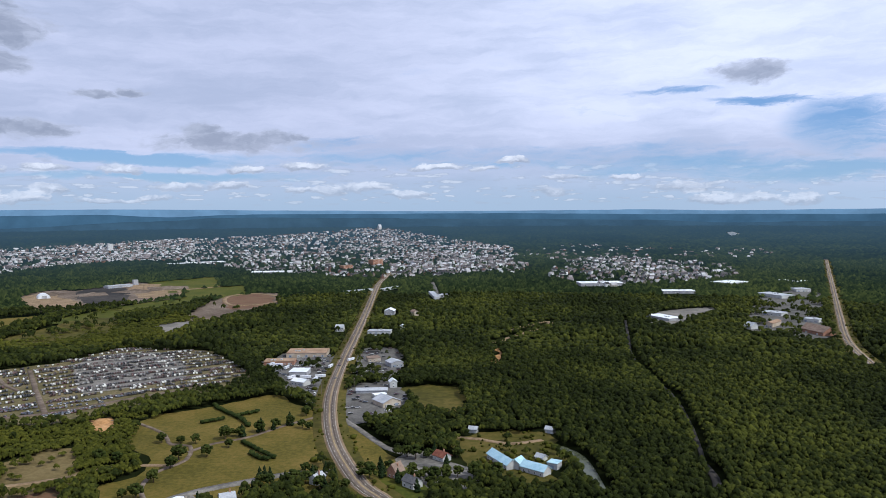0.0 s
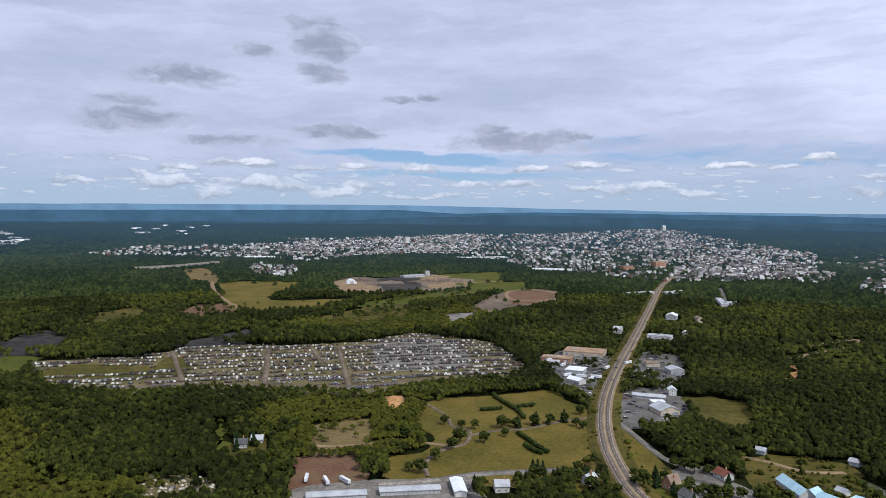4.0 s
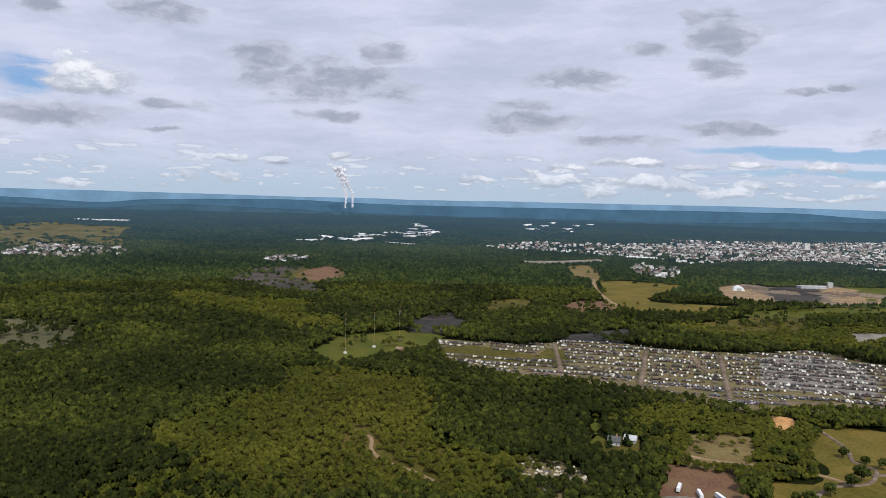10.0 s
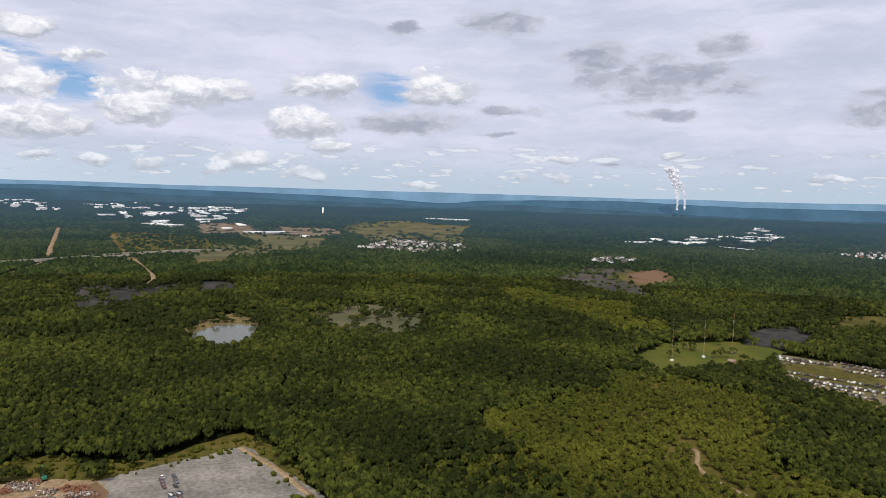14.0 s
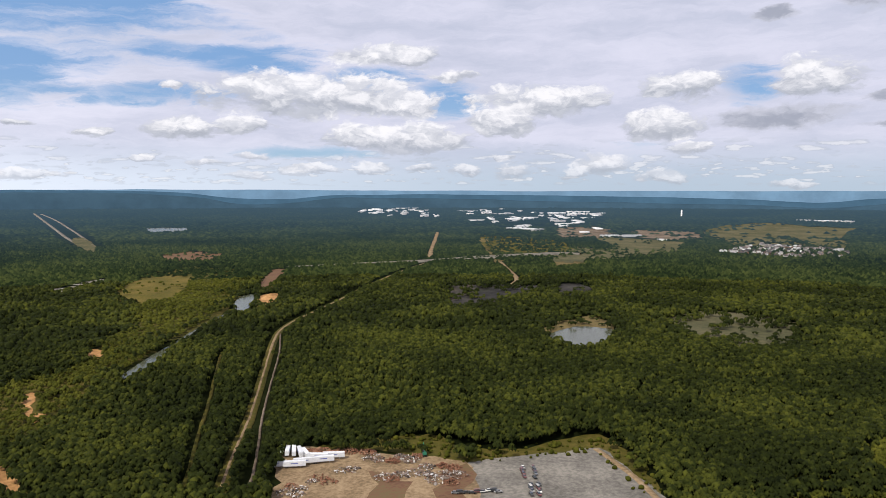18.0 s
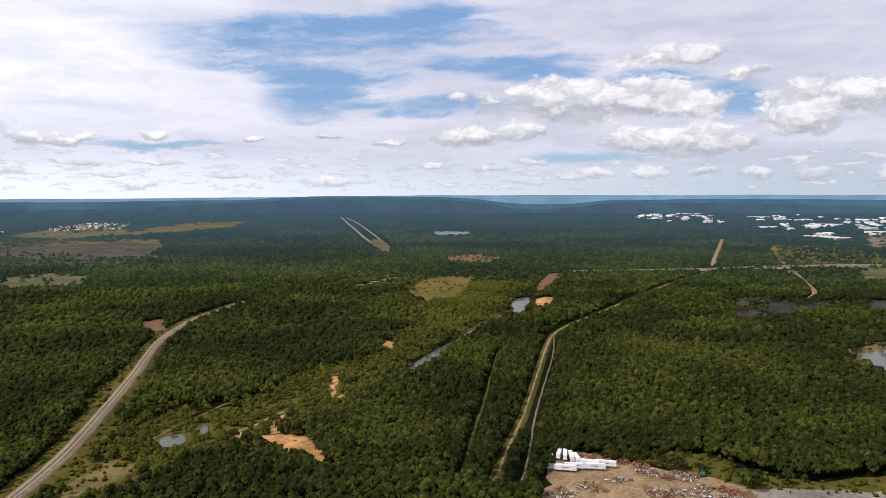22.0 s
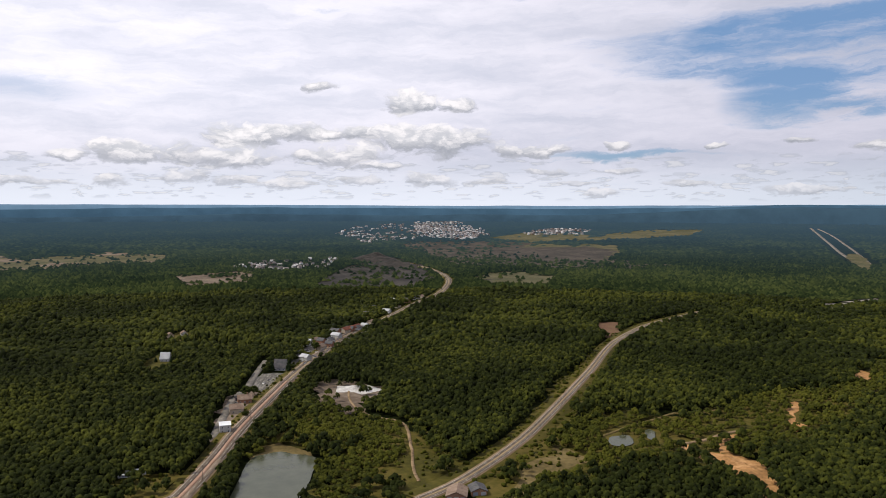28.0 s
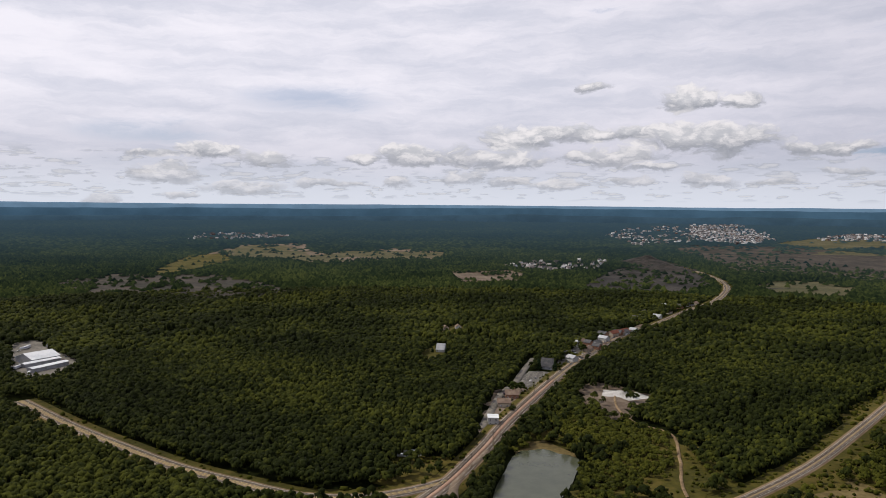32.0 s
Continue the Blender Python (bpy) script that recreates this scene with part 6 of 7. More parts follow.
SINGLE_HOUSES = []
for poly in TOWNS + SPRAWL:
    p = town_points(poly, (12.5, 17.0), 0.62 if poly in (P_TOWN_RIGHT, P_TOWN_SMALL, P_VILLAGE_S) else 0.25 if poly is P_TOWN_CITY else 0.14 if poly is P_TOWN_SPRAWL else 0.55, 0.35)
    near = np.argsort(np.hypot(*p.T))[:{id(P_TOWN_RIGHT): 45, id(P_TOWN_MAIN): 40, id(P_VILLAGE_S): 20}.get(id(poly), 0)]
    SINGLE_HOUSES += [tuple(q) for q in p[near]]
    p = np.delete(p, near, 0)
    n = len(p)
    gabled("town_houses", p, np.column_stack([rng.uniform(8, 15, n), rng.uniform(6, 9, n), rng.uniform(4, 7.5, n)]),
           0.35 + rng.choice([0, 1.571], n), "far town of pale gabled houses among trees")
for poly in WORKS:
    p = town_points(poly, (66.0, 60.0), 0.8 if poly is P_IND_FAR_E else 0.45 if poly is P_IND_HILL else 0.36, 0.2)
    n = len(p)
    gabled("industrial_halls", p, np.column_stack([35 + 115 * rng.random(n) ** 2, rng.uniform(20, 48, n), rng.uniform(4, 6.5, n)]),
           0.2 + rng.choice([0, 1.571], n), "far white flat-roofed industrial halls", BIGROOF, BIGROOF, 0.02)

# ---------- parts and small forms ----------


def part(name, bm, material_, parent, label=""):
    """Links a bmesh as one mesh object under a thing or under a part."""
    me = bpy.data.meshes.new(name)
    bmesh.ops.recalc_face_normals(bm, faces=bm.faces[:])
    bm.to_mesh(me)
    bm.free()
    me.materials.append(material_)
    ob = new(name, me)
    ob.parent = parent
    return tagged(ob, label)


def thing(name, x, y, turn, label, category, group="", z=None):
    ob = new(name)
    ob.empty_display_size = 0.5
    ob.matrix_basis = pose(x, y, land(x, y) if z is None else z, 0, 0, turn)
    return tagged(ob, label, category, group)


def box(bm, x0, x1, y0, y1, z0, z1, bevel=0.0):
    r = bmesh.ops.create_cube(bm, size=1.0, matrix=Matrix.LocRotScale(((x0 + x1) / 2, (y0 + y1) / 2, (z0 + z1) / 2), None, (x1 - x0, y1 - y0, z1 - z0)))
    if bevel:
        edges = list({e for v in r["verts"] for e in v.link_edges})
        bmesh.ops.bevel(bm, geom=edges, offset=bevel, segments=1, affect="EDGES")


def boxed(*args, bevel=0.0):
    bm = bmesh.new()
    box(bm, *args, bevel=bevel)
    return bm


def prism(profile, y0, y1):
    """A solid with the given outline in x and z, drawn out along y."""
    bm = bmesh.new()
    a = [bm.verts.new((x, y0, z)) for x, z in profile]
    b = [bm.verts.new((x, y1, z)) for x, z in profile]
    bm.faces.new(a)
    bm.faces.new(b[::-1])
    for i in range(len(a)):
        j = (i + 1) % len(a)
        bm.faces.new((a[j], a[i], b[i], b[j]))
    return bm


def tube(r0, r1, z0, z1, sides=8, x=0.0, y=0.0):
    bm = bmesh.new()
    bmesh.ops.create_cone(bm, cap_ends=True, segments=sides, radius1=r0, radius2=r1, depth=z1 - z0, matrix=Matrix.Translation((x, y, (z0 + z1) / 2)))
    return bm


GLASS = material("window_glass", [(0.02, 0.025, 0.03), (0.05, 0.06, 0.07)], 0.1, spec=0.6)
SIDING = material("white_siding", [(0.32, 0.32, 0.31), (0.42, 0.42, 0.41), (0.52, 0.52, 0.51)], 0.8, (0.2, 2.0), piece=0.3)
BEIGE = material("beige_siding", [(0.30, 0.24, 0.18), (0.38, 0.32, 0.25), (0.44, 0.39, 0.32)], 0.85, (0.2, 2.0))
BRICK = material("brown_brick", [(0.20, 0.10, 0.065), (0.28, 0.15, 0.10), (0.34, 0.21, 0.15)], 0.9, (0.2, 2.0))
GREYWALL = material("grey_wall", [(0.22, 0.22, 0.23), (0.30, 0.30, 0.31), (0.38, 0.38, 0.39)], 0.85, (0.2, 2.0))
DARKROOF = material("dark_shingles", [(0.045, 0.045, 0.05), (0.075, 0.075, 0.08), (0.11, 0.105, 0.10)], 0.9, (0.3, 2.5))
REDROOF = material("red_shingles", [(0.10, 0.035, 0.024), (0.15, 0.055, 0.036), (0.19, 0.085, 0.058)], 0.9, (0.3, 2.5))
BROWNROOF = material("brown_shingles", [(0.12, 0.085, 0.065), (0.18, 0.13, 0.10), (0.24, 0.18, 0.14)], 0.9, (0.3, 2.5))
BLUEROOF = material("pale_blue_metal_roof", [(0.22, 0.36, 0.44), (0.30, 0.45, 0.52), (0.38, 0.52, 0.57)], 0.5, (0.15, 1.5), spec=0.4)
METALROOF = material("grey_metal_roof", [(0.22, 0.23, 0.25), (0.30, 0.31, 0.33), (0.38, 0.39, 0.41)], 0.5, (0.15, 1.5), spec=0.4)
WHITEROOF = material("white_metal_roof", [(0.48, 0.50, 0.53), (0.58, 0.60, 0.62), (0.66, 0.67, 0.68)], 0.55, (0.1, 1.0), spec=0.3)
TANROOF = material("tan_gravel_roof", [(0.17, 0.11, 0.07), (0.24, 0.16, 0.105), (0.30, 0.22, 0.155)], 0.9, (0.1, 1.0))
TRIM = material("white_trim", [(0.7, 0.7, 0.7), (0.8, 0.8, 0.8)], 0.7)
DOOR = material("door_paint", [(0.16, 0.20, 0.28), (0.30, 0.32, 0.36), (0.5, 0.5, 0.5)], 0.7, piece=0.8)
STEEL = material("weathered_steel", [(0.28, 0.28, 0.29), (0.40, 0.40, 0.41), (0.5, 0.5, 0.5)], 0.5, (0.3, 3.0), metal=0.3)
TIMBER = material("grey_timber", [(0.10, 0.075, 0.055), (0.15, 0.12, 0.09), (0.2, 0.17, 0.13)], 0.9, (0.5, 4.0))
BARK = material("bark", [(0.05, 0.035, 0.025), (0.09, 0.07, 0.05)], 0.95, (0.5, 4.0))
RUBBER = material("tyre_rubber", [(0.012, 0.012, 0.012), (0.025, 0.025, 0.025)], 0.9)
PAINT = material("car_paint", [(0.012, 0.012, 0.012), (0.04, 0.039, 0.038), (0.12, 0.035, 0.03), (0.05, 0.06, 0.09), (0.14, 0.14, 0.14), (0.55, 0.54, 0.52)], 0.35, (0.05, 0.5), piece=0.85, spec=0.5)
PAINT_FAR = material("car_paint_rows", [(0.010, 0.010, 0.010), (0.026, 0.025, 0.023), (0.085, 0.040, 0.030), (0.050, 0.048, 0.046), (0.17, 0.16, 0.14), (0.56, 0.55, 0.50)], 0.4, (0.05, 0.5), island=0.9, spec=0.45)
TRAILERWHITE = material("white_trailer_sheet", [(0.42, 0.43, 0.46), (0.54, 0.55, 0.58), (0.62, 0.62, 0.64)], 0.5, (0.2, 1.5), piece=0.3)
LETTERBAR = material("blue_bar", [(0.08, 0.10, 0.30), (0.12, 0.14, 0.36)], 0.6)
RUST = material("rusty_scrap", [(0.10, 0.045, 0.03), (0.19, 0.09, 0.055), (0.26, 0.16, 0.11)], 0.9, (0.2, 2.0), island=0.5)
SCRAPMIX = material("mixed_scrap", [(0.05, 0.04, 0.034), (0.16, 0.13, 0.11), (0.17, 0.085, 0.055), (0.24, 0.21, 0.19), (0.50, 0.49, 0.48)], 0.7, (0.2, 2.0), island=0.9)
STONE = material("pale_boulder", [(0.24, 0.21, 0.18), (0.36, 0.33, 0.29), (0.46, 0.44, 0.40)], 0.95, (0.2, 1.5))
MASTRED = material("red_mast_paint", [(0.30, 0.13, 0.09), (0.36, 0.18, 0.12)], 0.6)
GREENMACHINE = material("green_machine", [(0.02, 0.10, 0.06), (0.04, 0.16, 0.10)], 0.5)
CONIFER = material("conifer_needles", [(0.006, 0.012, 0.005), (0.013, 0.022, 0.008), (0.023, 0.034, 0.012)], 0.85, (0.3, 2.0), island=0.4, spec=0.03)
CROWN = material("crown_leaves", [(0.010, 0.016, 0.004), (0.024, 0.032, 0.007), (0.046, 0.052, 0.011)], 0.85, (0.05, 0.6), island=0.5, piece=0.2, spec=0.03)
HEDGE = material("hedge_leaves", [(0.009, 0.015, 0.004), (0.019, 0.028, 0.007), (0.034, 0.042, 0.010)], 0.85, (0.1, 0.8), island=0.4, spec=0.03)
# steam glows by itself, so that its shaded side stays pale
STEAM = haze_material("white_steam", (0.66, 0.66, 0.72), 0.55)


def building(name, b, walls, roofs, label, category="house", roof="gable", doors=0, windows=True, chimney=False, storeys=1, group="", pitch=0.34):
    """A building on a given footprint: walls, roof, windows, doors, chimney. roof: gable, flat or arch."""
    x, y, length, deep, high, turn = b
    length = max(length, 8.0) * (0.80 if length < 26 else 0.86 if name == "barn" else 1.0)
    high *= 0.8
    deep = deep * 0.85 if deep < 13 else deep
    base = thing(name, x, y, turn, label, category, group)
    l2, d2 = length / 2, deep / 2
    along = length >= deep or roof != "gable"
    if roof == "gable":
        span = d2 if along else l2
        run = l2 if along else d2
        top = high + span * 2 * pitch
        body = prism([(-span, -1.0), (span, -1.0), (span, high), (0, top), (-span, high)], -run, run)
        e, th = 0.55, 0.3
        cover = prism([(-span - e, high - e * 2 * pitch), (0, top + 0.02), (span + e, high - e * 2 * pitch), (span + e, high - e * 2 * pitch + th), (0, top + th + 0.05), (-span - e, high - e * 2 * pitch + th)], -run - e, run + e)
        if along:
            for m in (body, cover):
                bmesh.ops.rotate(m, verts=m.verts[:], cent=(0, 0, 0), matrix=Matrix.Rotation(radians(90), 3, "Z"))
        part("wall", body, walls, base)
        part("roof", cover, roofs, base)
    elif roof == "arch":
        prof = [(-l2, -1.0), (l2, -1.0), (l2, high)] + [(l2 * math.cos(t), high + l2 * 0.28 * math.sin(t)) for t in np.linspace(0.2, math.pi - 0.2, 8)] + [(-l2, high)]
        part("wall", prism(prof, -d2, d2), walls, base)
        shell = [(l2 * 1.02 * math.cos(t), high + l2 * 0.28 * math.sin(t) + 0.15) for t in np.linspace(0, math.pi, 11)]
        part("roof", prism(shell + [(px_ * 1.02, pz + 0.3) for px_, pz in shell[::-1]], -d2 - 0.5, d2 + 0.5), roofs, base)
    else:
        part("wall", boxed(-l2, l2, -d2, d2, -1.0, high), walls, base)
        part("roof", boxed(-l2 - 0.3, l2 + 0.3, -d2 - 0.3, d2 + 0.3, high, high + 0.35, bevel=0.08), roofs, base)
        if length > 18 and deep > 12:
            for k in range(3):
                ux, uy = rng.uniform(-0.6, 0.6) * l2, rng.uniform(-0.5, 0.5) * d2
                part("roof_unit", boxed(ux - 1.2, ux + 1.2, uy - 0.9, uy + 0.9, high + 0.35, high + 1.6, bevel=0.1), STEEL, base)
    if windows:
        n = int(max(1, min(5, length // 3.6)))
        for s in range(storeys):
            zc = 1.5 + s * 2.8
            if zc + 0.7 > high:
                continue
            for i in range(n):
                cx = -l2 + (i + 0.5) * length / n
                for side in (-1, 1):
                    w_ = boxed(cx - 0.6, cx + 0.6, side * d2 - 0.06, side * d2 + 0.06, zc - 0.7, zc + 0.7)
                    win = part("window", w_, TRIM, base)
                    part("pane", boxed(cx - 0.48, cx + 0.48, side * d2 - 0.09, side * d2 + 0.09, zc - 0.58, zc + 0.58), GLASS, win)
    for i in range(doors):
        cx = -l2 + (i + 0.5) * length / doors
        wide = min(1.4, length / doors * 0.38)
        for side in (-1, 1):
            part("roller_door", boxed(cx - wide, cx + wide, side * d2 - 0.08, side * d2 + 0.08, 0.05, min(2.6, high - 0.4)), DOOR if doors < 6 else METALROOF, base)
    if chimney:
        part("chimney", boxed(l2 * 0.3, l2 * 0.3 + 0.8, -0.4, 0.4, high, high + deep * 0.42 + 1.2, bevel=0.04), BRICK, base)
    return base


# ---------- buildings by the north highway ----------
building("barn", B_BARN_A, SIDING, BLUEROOF, "long white barn with a pale blue metal roof", "barn", windows=True)
building("barn", B_BARN_B, SIDING, BLUEROOF, "long low barn with pale blue metal roof in a farm yard", "barn")
building("barn", B_BARN_C, SIDING, BLUEROOF, "short linking barn with a pale blue metal roof", "barn", doors=1, windows=False)
building("barn", B_BARN_D, GREYWALL, BLUEROOF, "small barn with a flat blue roof", "barn", roof="flat", doors=1, windows=False)
building("farm_hut", B_HUT_A, SIDING, METALROOF, "small white hut in the farm yard", "hut", doors=1, windows=False)
building("farm_hut", B_HUT_FARM, SIDING, METALROOF, "small white hut at the edge of the woods", "hut", doors=1, windows=False)
building("farm_hut", B_HUT_FARM_B, SIDING, METALROOF, "small white hut beside the creek", "hut", doors=1, windows=False)
building("house", B_HOUSE_RED, SIDING, REDROOF, "white house with a red shingle roof", chimney=True)
building("house", B_HOUSE_BROWN, BRICK, BROWNROOF, "brown brick house with a steep roof", storeys=2, chimney=True, pitch=0.6)
building("house", B_HOUSE_WHITE, SIDING, DARKROOF, "white two-storey house with a dark roof", storeys=2, chimney=True)
building("house", B_HOUSE_GREY, SIDING, METALROOF, "white house half hidden by trees", chimney=True)
building("pole_barn", B_LONGBARN, GREYWALL, METALROOF, "long open grey metal-roofed shed", "shed", doors=9, windows=False, pitch=0.2)
building("shop", B_SHOP_A, BEIGE, METALROOF, "beige shop with a grey metal roof", "shop", doors=2, pitch=0.2)
building("shop", B_SHOP_B, SIDING, WHITEROOF, "low white shop annex", "shop", roof="flat")
building("white_house", B_SILO_BOX, SIDING, WHITEROOF, "tall white house among trees", storeys=2)
building("hall", B_HALL_GREY, GREYWALL, METALROOF, "grey metal hall by the highway", "hall", doors=2, pitch=0.15)
building("shop", B_HALL_BROWN, BEIGE, BROWNROOF, "low brown shop behind parked cars", "shop", roof="flat")
building("plaza", B_PLAZA_A, BEIGE, TANROOF, "long shopping plaza with a tan flat roof", "shop", roof="flat", doors=5)
building("plaza", B_PLAZA_B, BRICK, TANROOF, "brown workshop with a flat roof", "shop", roof="flat", doors=3)
building("warehouse", B_PLAZA_C, GREYWALL, WHITEROOF, "grey warehouse with a white roof", "warehouse", roof="flat", doors=3)
building("garage", B_PLAZA_D, SIDING, WHITEROOF, "white garage beside parked trucks", "garage", doors=2, pitch=0.2)
building("house", B_WHITE_HOUSE_N, SIDING, METALROOF, "white house beside the highway", storeys=2)
building("car_dealer", B_DEALER, SIDING, METALROOF, "long low dealer's building with a pale roof", "shop", roof="flat", doors=4)
building("hall", B_SILVER_HALL, GREYWALL, WHITEROOF, "silver hall with a ribbed metal roof", "hall", doors=2, pitch=0.2)
building("house", B_SMALL_TAN, BEIGE, BROWNROOF, "tan house in the woods", storeys=2)
building("house", B_SMALL_WHITE_N, SIDING, WHITEROOF, "small white building on a lot")
for b_ in (B_ROW_A, B_ROW_B, B_ROW_C, B_ROW_D):
    building("shop", b_, SIDING, METALROOF, "row of pale roadside shops", "shop", roof="flat", group="shops by the highway")
building("warehouse", B_LOT_HALL, GREYWALL, WHITEROOF, "long white-roofed hall on a pale lot", "warehouse", roof="flat", doors=6)
for b_ in (B_EAST_A, B_EAST_B, B_EAST_D, B_EAST_H, B_WHITE_BLOCK, B_WHITE_BLOCK_B, B_WHITE_BLOCK_C, B_WHITE_FAR, B_WHITE_FAR_B):
    building("warehouse", b_, GREYWALL, WHITEROOF, "large warehouse with a flat white roof", "warehouse", roof="flat", doors=4, group="white warehouses")
for b_ in (B_EAST_C, B_EAST_E, B_EAST_I, B_EAST_J):
    building("industrial_hall", b_, SIDING, METALROOF, "pale industrial hall among trees", "hall", roof="flat", doors=3, group="industrial halls")
building("industrial_hall", B_EAST_F, BEIGE, TANROOF, "tan hall with a pitched roof", "hall", doors=2, pitch=0.2)
building("industrial_hall", B_EAST_G, BRICK, BROWNROOF, "brown hall with parked trucks", "hall", doors=2)
building("house", B_EAST_K, SIDING, METALROOF, "white house in the woods")

# ---------- sheds, cabins and mine by the park ----------
building("storage_shed", B_SHED_A, SIDING, METALROOF, "long row of storage units with pale doors", "storage", doors=14, windows=False, pitch=0.12, group="storage sheds")
building("storage_shed", B_SHED_B, SIDING, METALROOF, "long row of storage units with pale doors", "storage", doors=14, windows=False, pitch=0.12, group="storage sheds")
building("storage_hall", B_SHED_C, SIDING, WHITEROOF, "white storage hall with a bright roof", "storage", doors=2, windows=False, pitch=0.1)
building("house", B_HOME_S, SIDING, METALROOF, "white house with a grey roof", storeys=2, chimney=True)
building("cabin", B_CABIN_A, GREYWALL, DARKROOF, "grey cabin in a clearing", chimney=True)
building("cabin", B_CABIN_B, GREYWALL, METALROOF, "low cabin with a grey roof in a clearing")
building("mine_shed", B_MINE_SHED, GREYWALL, METALROOF, "low pale mine shed", "shed", roof="flat", doors=3)
building("breaker_tower", B_MINE_TOWER, GREYWALL, METALROOF, "grey breaker tower of the mine", "tower", roof="flat")
building("apartment_block", B_APARTMENT, SIDING, METALROOF, "tall white apartment block above the town", "apartment block", roof="flat", storeys=10)
building("church", B_CHURCH, SIDING, METALROOF, "pale church on the hilltop", "church", pitch=0.9)
building("office_block", B_BRICK_BLOCK, BRICK, TANROOF, "tall brown brick office block in the town", "office block", roof="flat", storeys=7)
building("office_block", B_BRICK_B, BRICK, TANROOF, "brown brick block in the town", "office block", roof="flat", storeys=4)

# ---------- village and warehouse ----------
building("white_hall", B_WHITE_HALL, SIDING, WHITEROOF, "boxy white hall beside the highway", "hall", roof="flat", storeys=2)
building("house", B_HOME_A, BEIGE, BROWNROOF, "beige house with a brown roof")
building("house", B_HOME_B, BRICK, BROWNROOF, "brown house with a porch roof", chimney=True)
building("funeral_home", B_DARK_HOUSE, GREYWALL, DARKROOF, "large dark-roofed house beside a car park", storeys=2, pitch=0.7)
building("house", B_CHALET, SIDING, METALROOF, "pale house with a steep roof in the forest", storeys=2, pitch=0.7)
building("house", B_CHALET_B, BEIGE, BROWNROOF, "beige house in a forest clearing", storeys=2)
building("house", B_CHALET_C, SIDING, BROWNROOF, "pale house in a forest clearing", storeys=2)
building("farm_shed", B_RED_SHED, BRICK, BROWNROOF, "long shed with a brown weathered roof", "shed", windows=False, doors=3, pitch=0.2)
building("farm_shed", B_RED_SHED_B, BRICK, DARKROOF, "shed with a dark roof", "shed", windows=False, doors=2, pitch=0.2)
building("shop", B_SHOP_V, BEIGE, REDROOF, "long village shop with a reddish roof", "shop")
building("warehouse", B_ARCH_HALL, GREYWALL, WHITEROOF, "warehouse with a low pale gabled roof", "warehouse", doors=2, windows=False, pitch=0.16)
building("long_shed", B_LONG_SHED_A, GREYWALL, WHITEROOF, "long dark shed with a pale roof", "shed", doors=6, windows=False, pitch=0.1, group="long sheds")
building("long_shed", B_LONG_SHED_B, GREYWALL, WHITEROOF, "long dark shed with a pale roof", "shed", doors=6, windows=False, pitch=0.1, group="long sheds")
for i, (x, y) in enumerate(P_VILLAGE_HOMES + P_MINI_HOMES):
    t_ = 30 + 90 * (i % 2) + (i * 37) % 20
    wall_, roof_ = [(SIDING, DARKROOF), (SIDING, METALROOF), (BEIGE, BROWNROOF), (BRICK, DARKROOF)][i % 4]
    lab = ["white village house with a dark roof", "white village house with a grey roof", "beige village house with a brown roof", "brick village house with a dark roof"][i % 4]
    building("village_house", (x, y, 11.0 + i % 3 * 2, 9.0, 5.0 + i % 2, t_), wall_, roof_, lab, "house", storeys=1 + i % 2, group="houses along the village street")

# ---------- trees of the park and yards ----------


def tree_kind(conifer, tall, wide, seed):
    """A tree with a tapered trunk, limbs and a crown of many clumps."""
    local = np.random.default_rng(seed)
    base = thing("conifer" if conifer else "tree", 0, 0, 0, "dark narrow conifer standing on grass" if conifer else "broad leafy green tree with an uneven crown", "tree", "trees of park and yards")
    trunk = part("trunk", tube(wide * 0.09, wide * 0.03, -0.5, tall * 0.8, 7), BARK, base)
    if not conifer:
        for k in range(4):
            a = k * 1.6 + local.uniform(0, 1)
            limb = tube(wide * 0.04, wide * 0.015, 0, wide * 0.75, 5)
            bmesh.ops.rotate(limb, verts=limb.verts[:], cent=(0, 0, 0), matrix=Matrix.Rotation(0.8, 3, "Y"))
            bmesh.ops.rotate(limb, verts=limb.verts[:], cent=(0, 0, 0), matrix=Matrix.Rotation(a, 3, "Z"))
            bmesh.ops.translate(limb, verts=limb.verts[:], vec=(0, 0, tall * (0.35 + 0.06 * k)))
            part("limb", limb, BARK, trunk)
    n = 46
    f = local.random(n)
    if conifer:
        z = tall * (0.12 + 0.86 * f)
        out = wide * (1 - f) * 0.55 * local.uniform(0.5, 1.0, n)
        size = wide * (0.12 + 0.22 * (1 - f))
    else:
        z = tall * (0.38 + 0.58 * f)
        out = wide * np.sqrt(np.clip(1 - ((f - 0.35) / 0.7) ** 2, 0.03, 1)) * local.uniform(0.35, 0.95, n)
        size = wide * local.uniform(0.20, 0.36, n)
    a = local.uniform(0, 6.283, n)
    c = np.column_stack([np.cos(a) * out, np.sin(a) * out, z])
    crown = clumps("crown", c, np.column_stack([size, size, size * 0.8]), CONIFER if conifer else CROWN, parent=base)
    crown["kind"] = ""
    del crown["kind"]
    return base


TREES = [tree_kind(False, 9.0, 4.2, 1), tree_kind(False, 7.0, 3.4, 2), tree_kind(False, 5.0, 2.8, 3), tree_kind(False, 10.5, 4.6, 4)]
FIRS = [tree_kind(True, 10.0, 4.2, 5), tree_kind(True, 8.0, 3.4, 6)]
used_kinds = set()


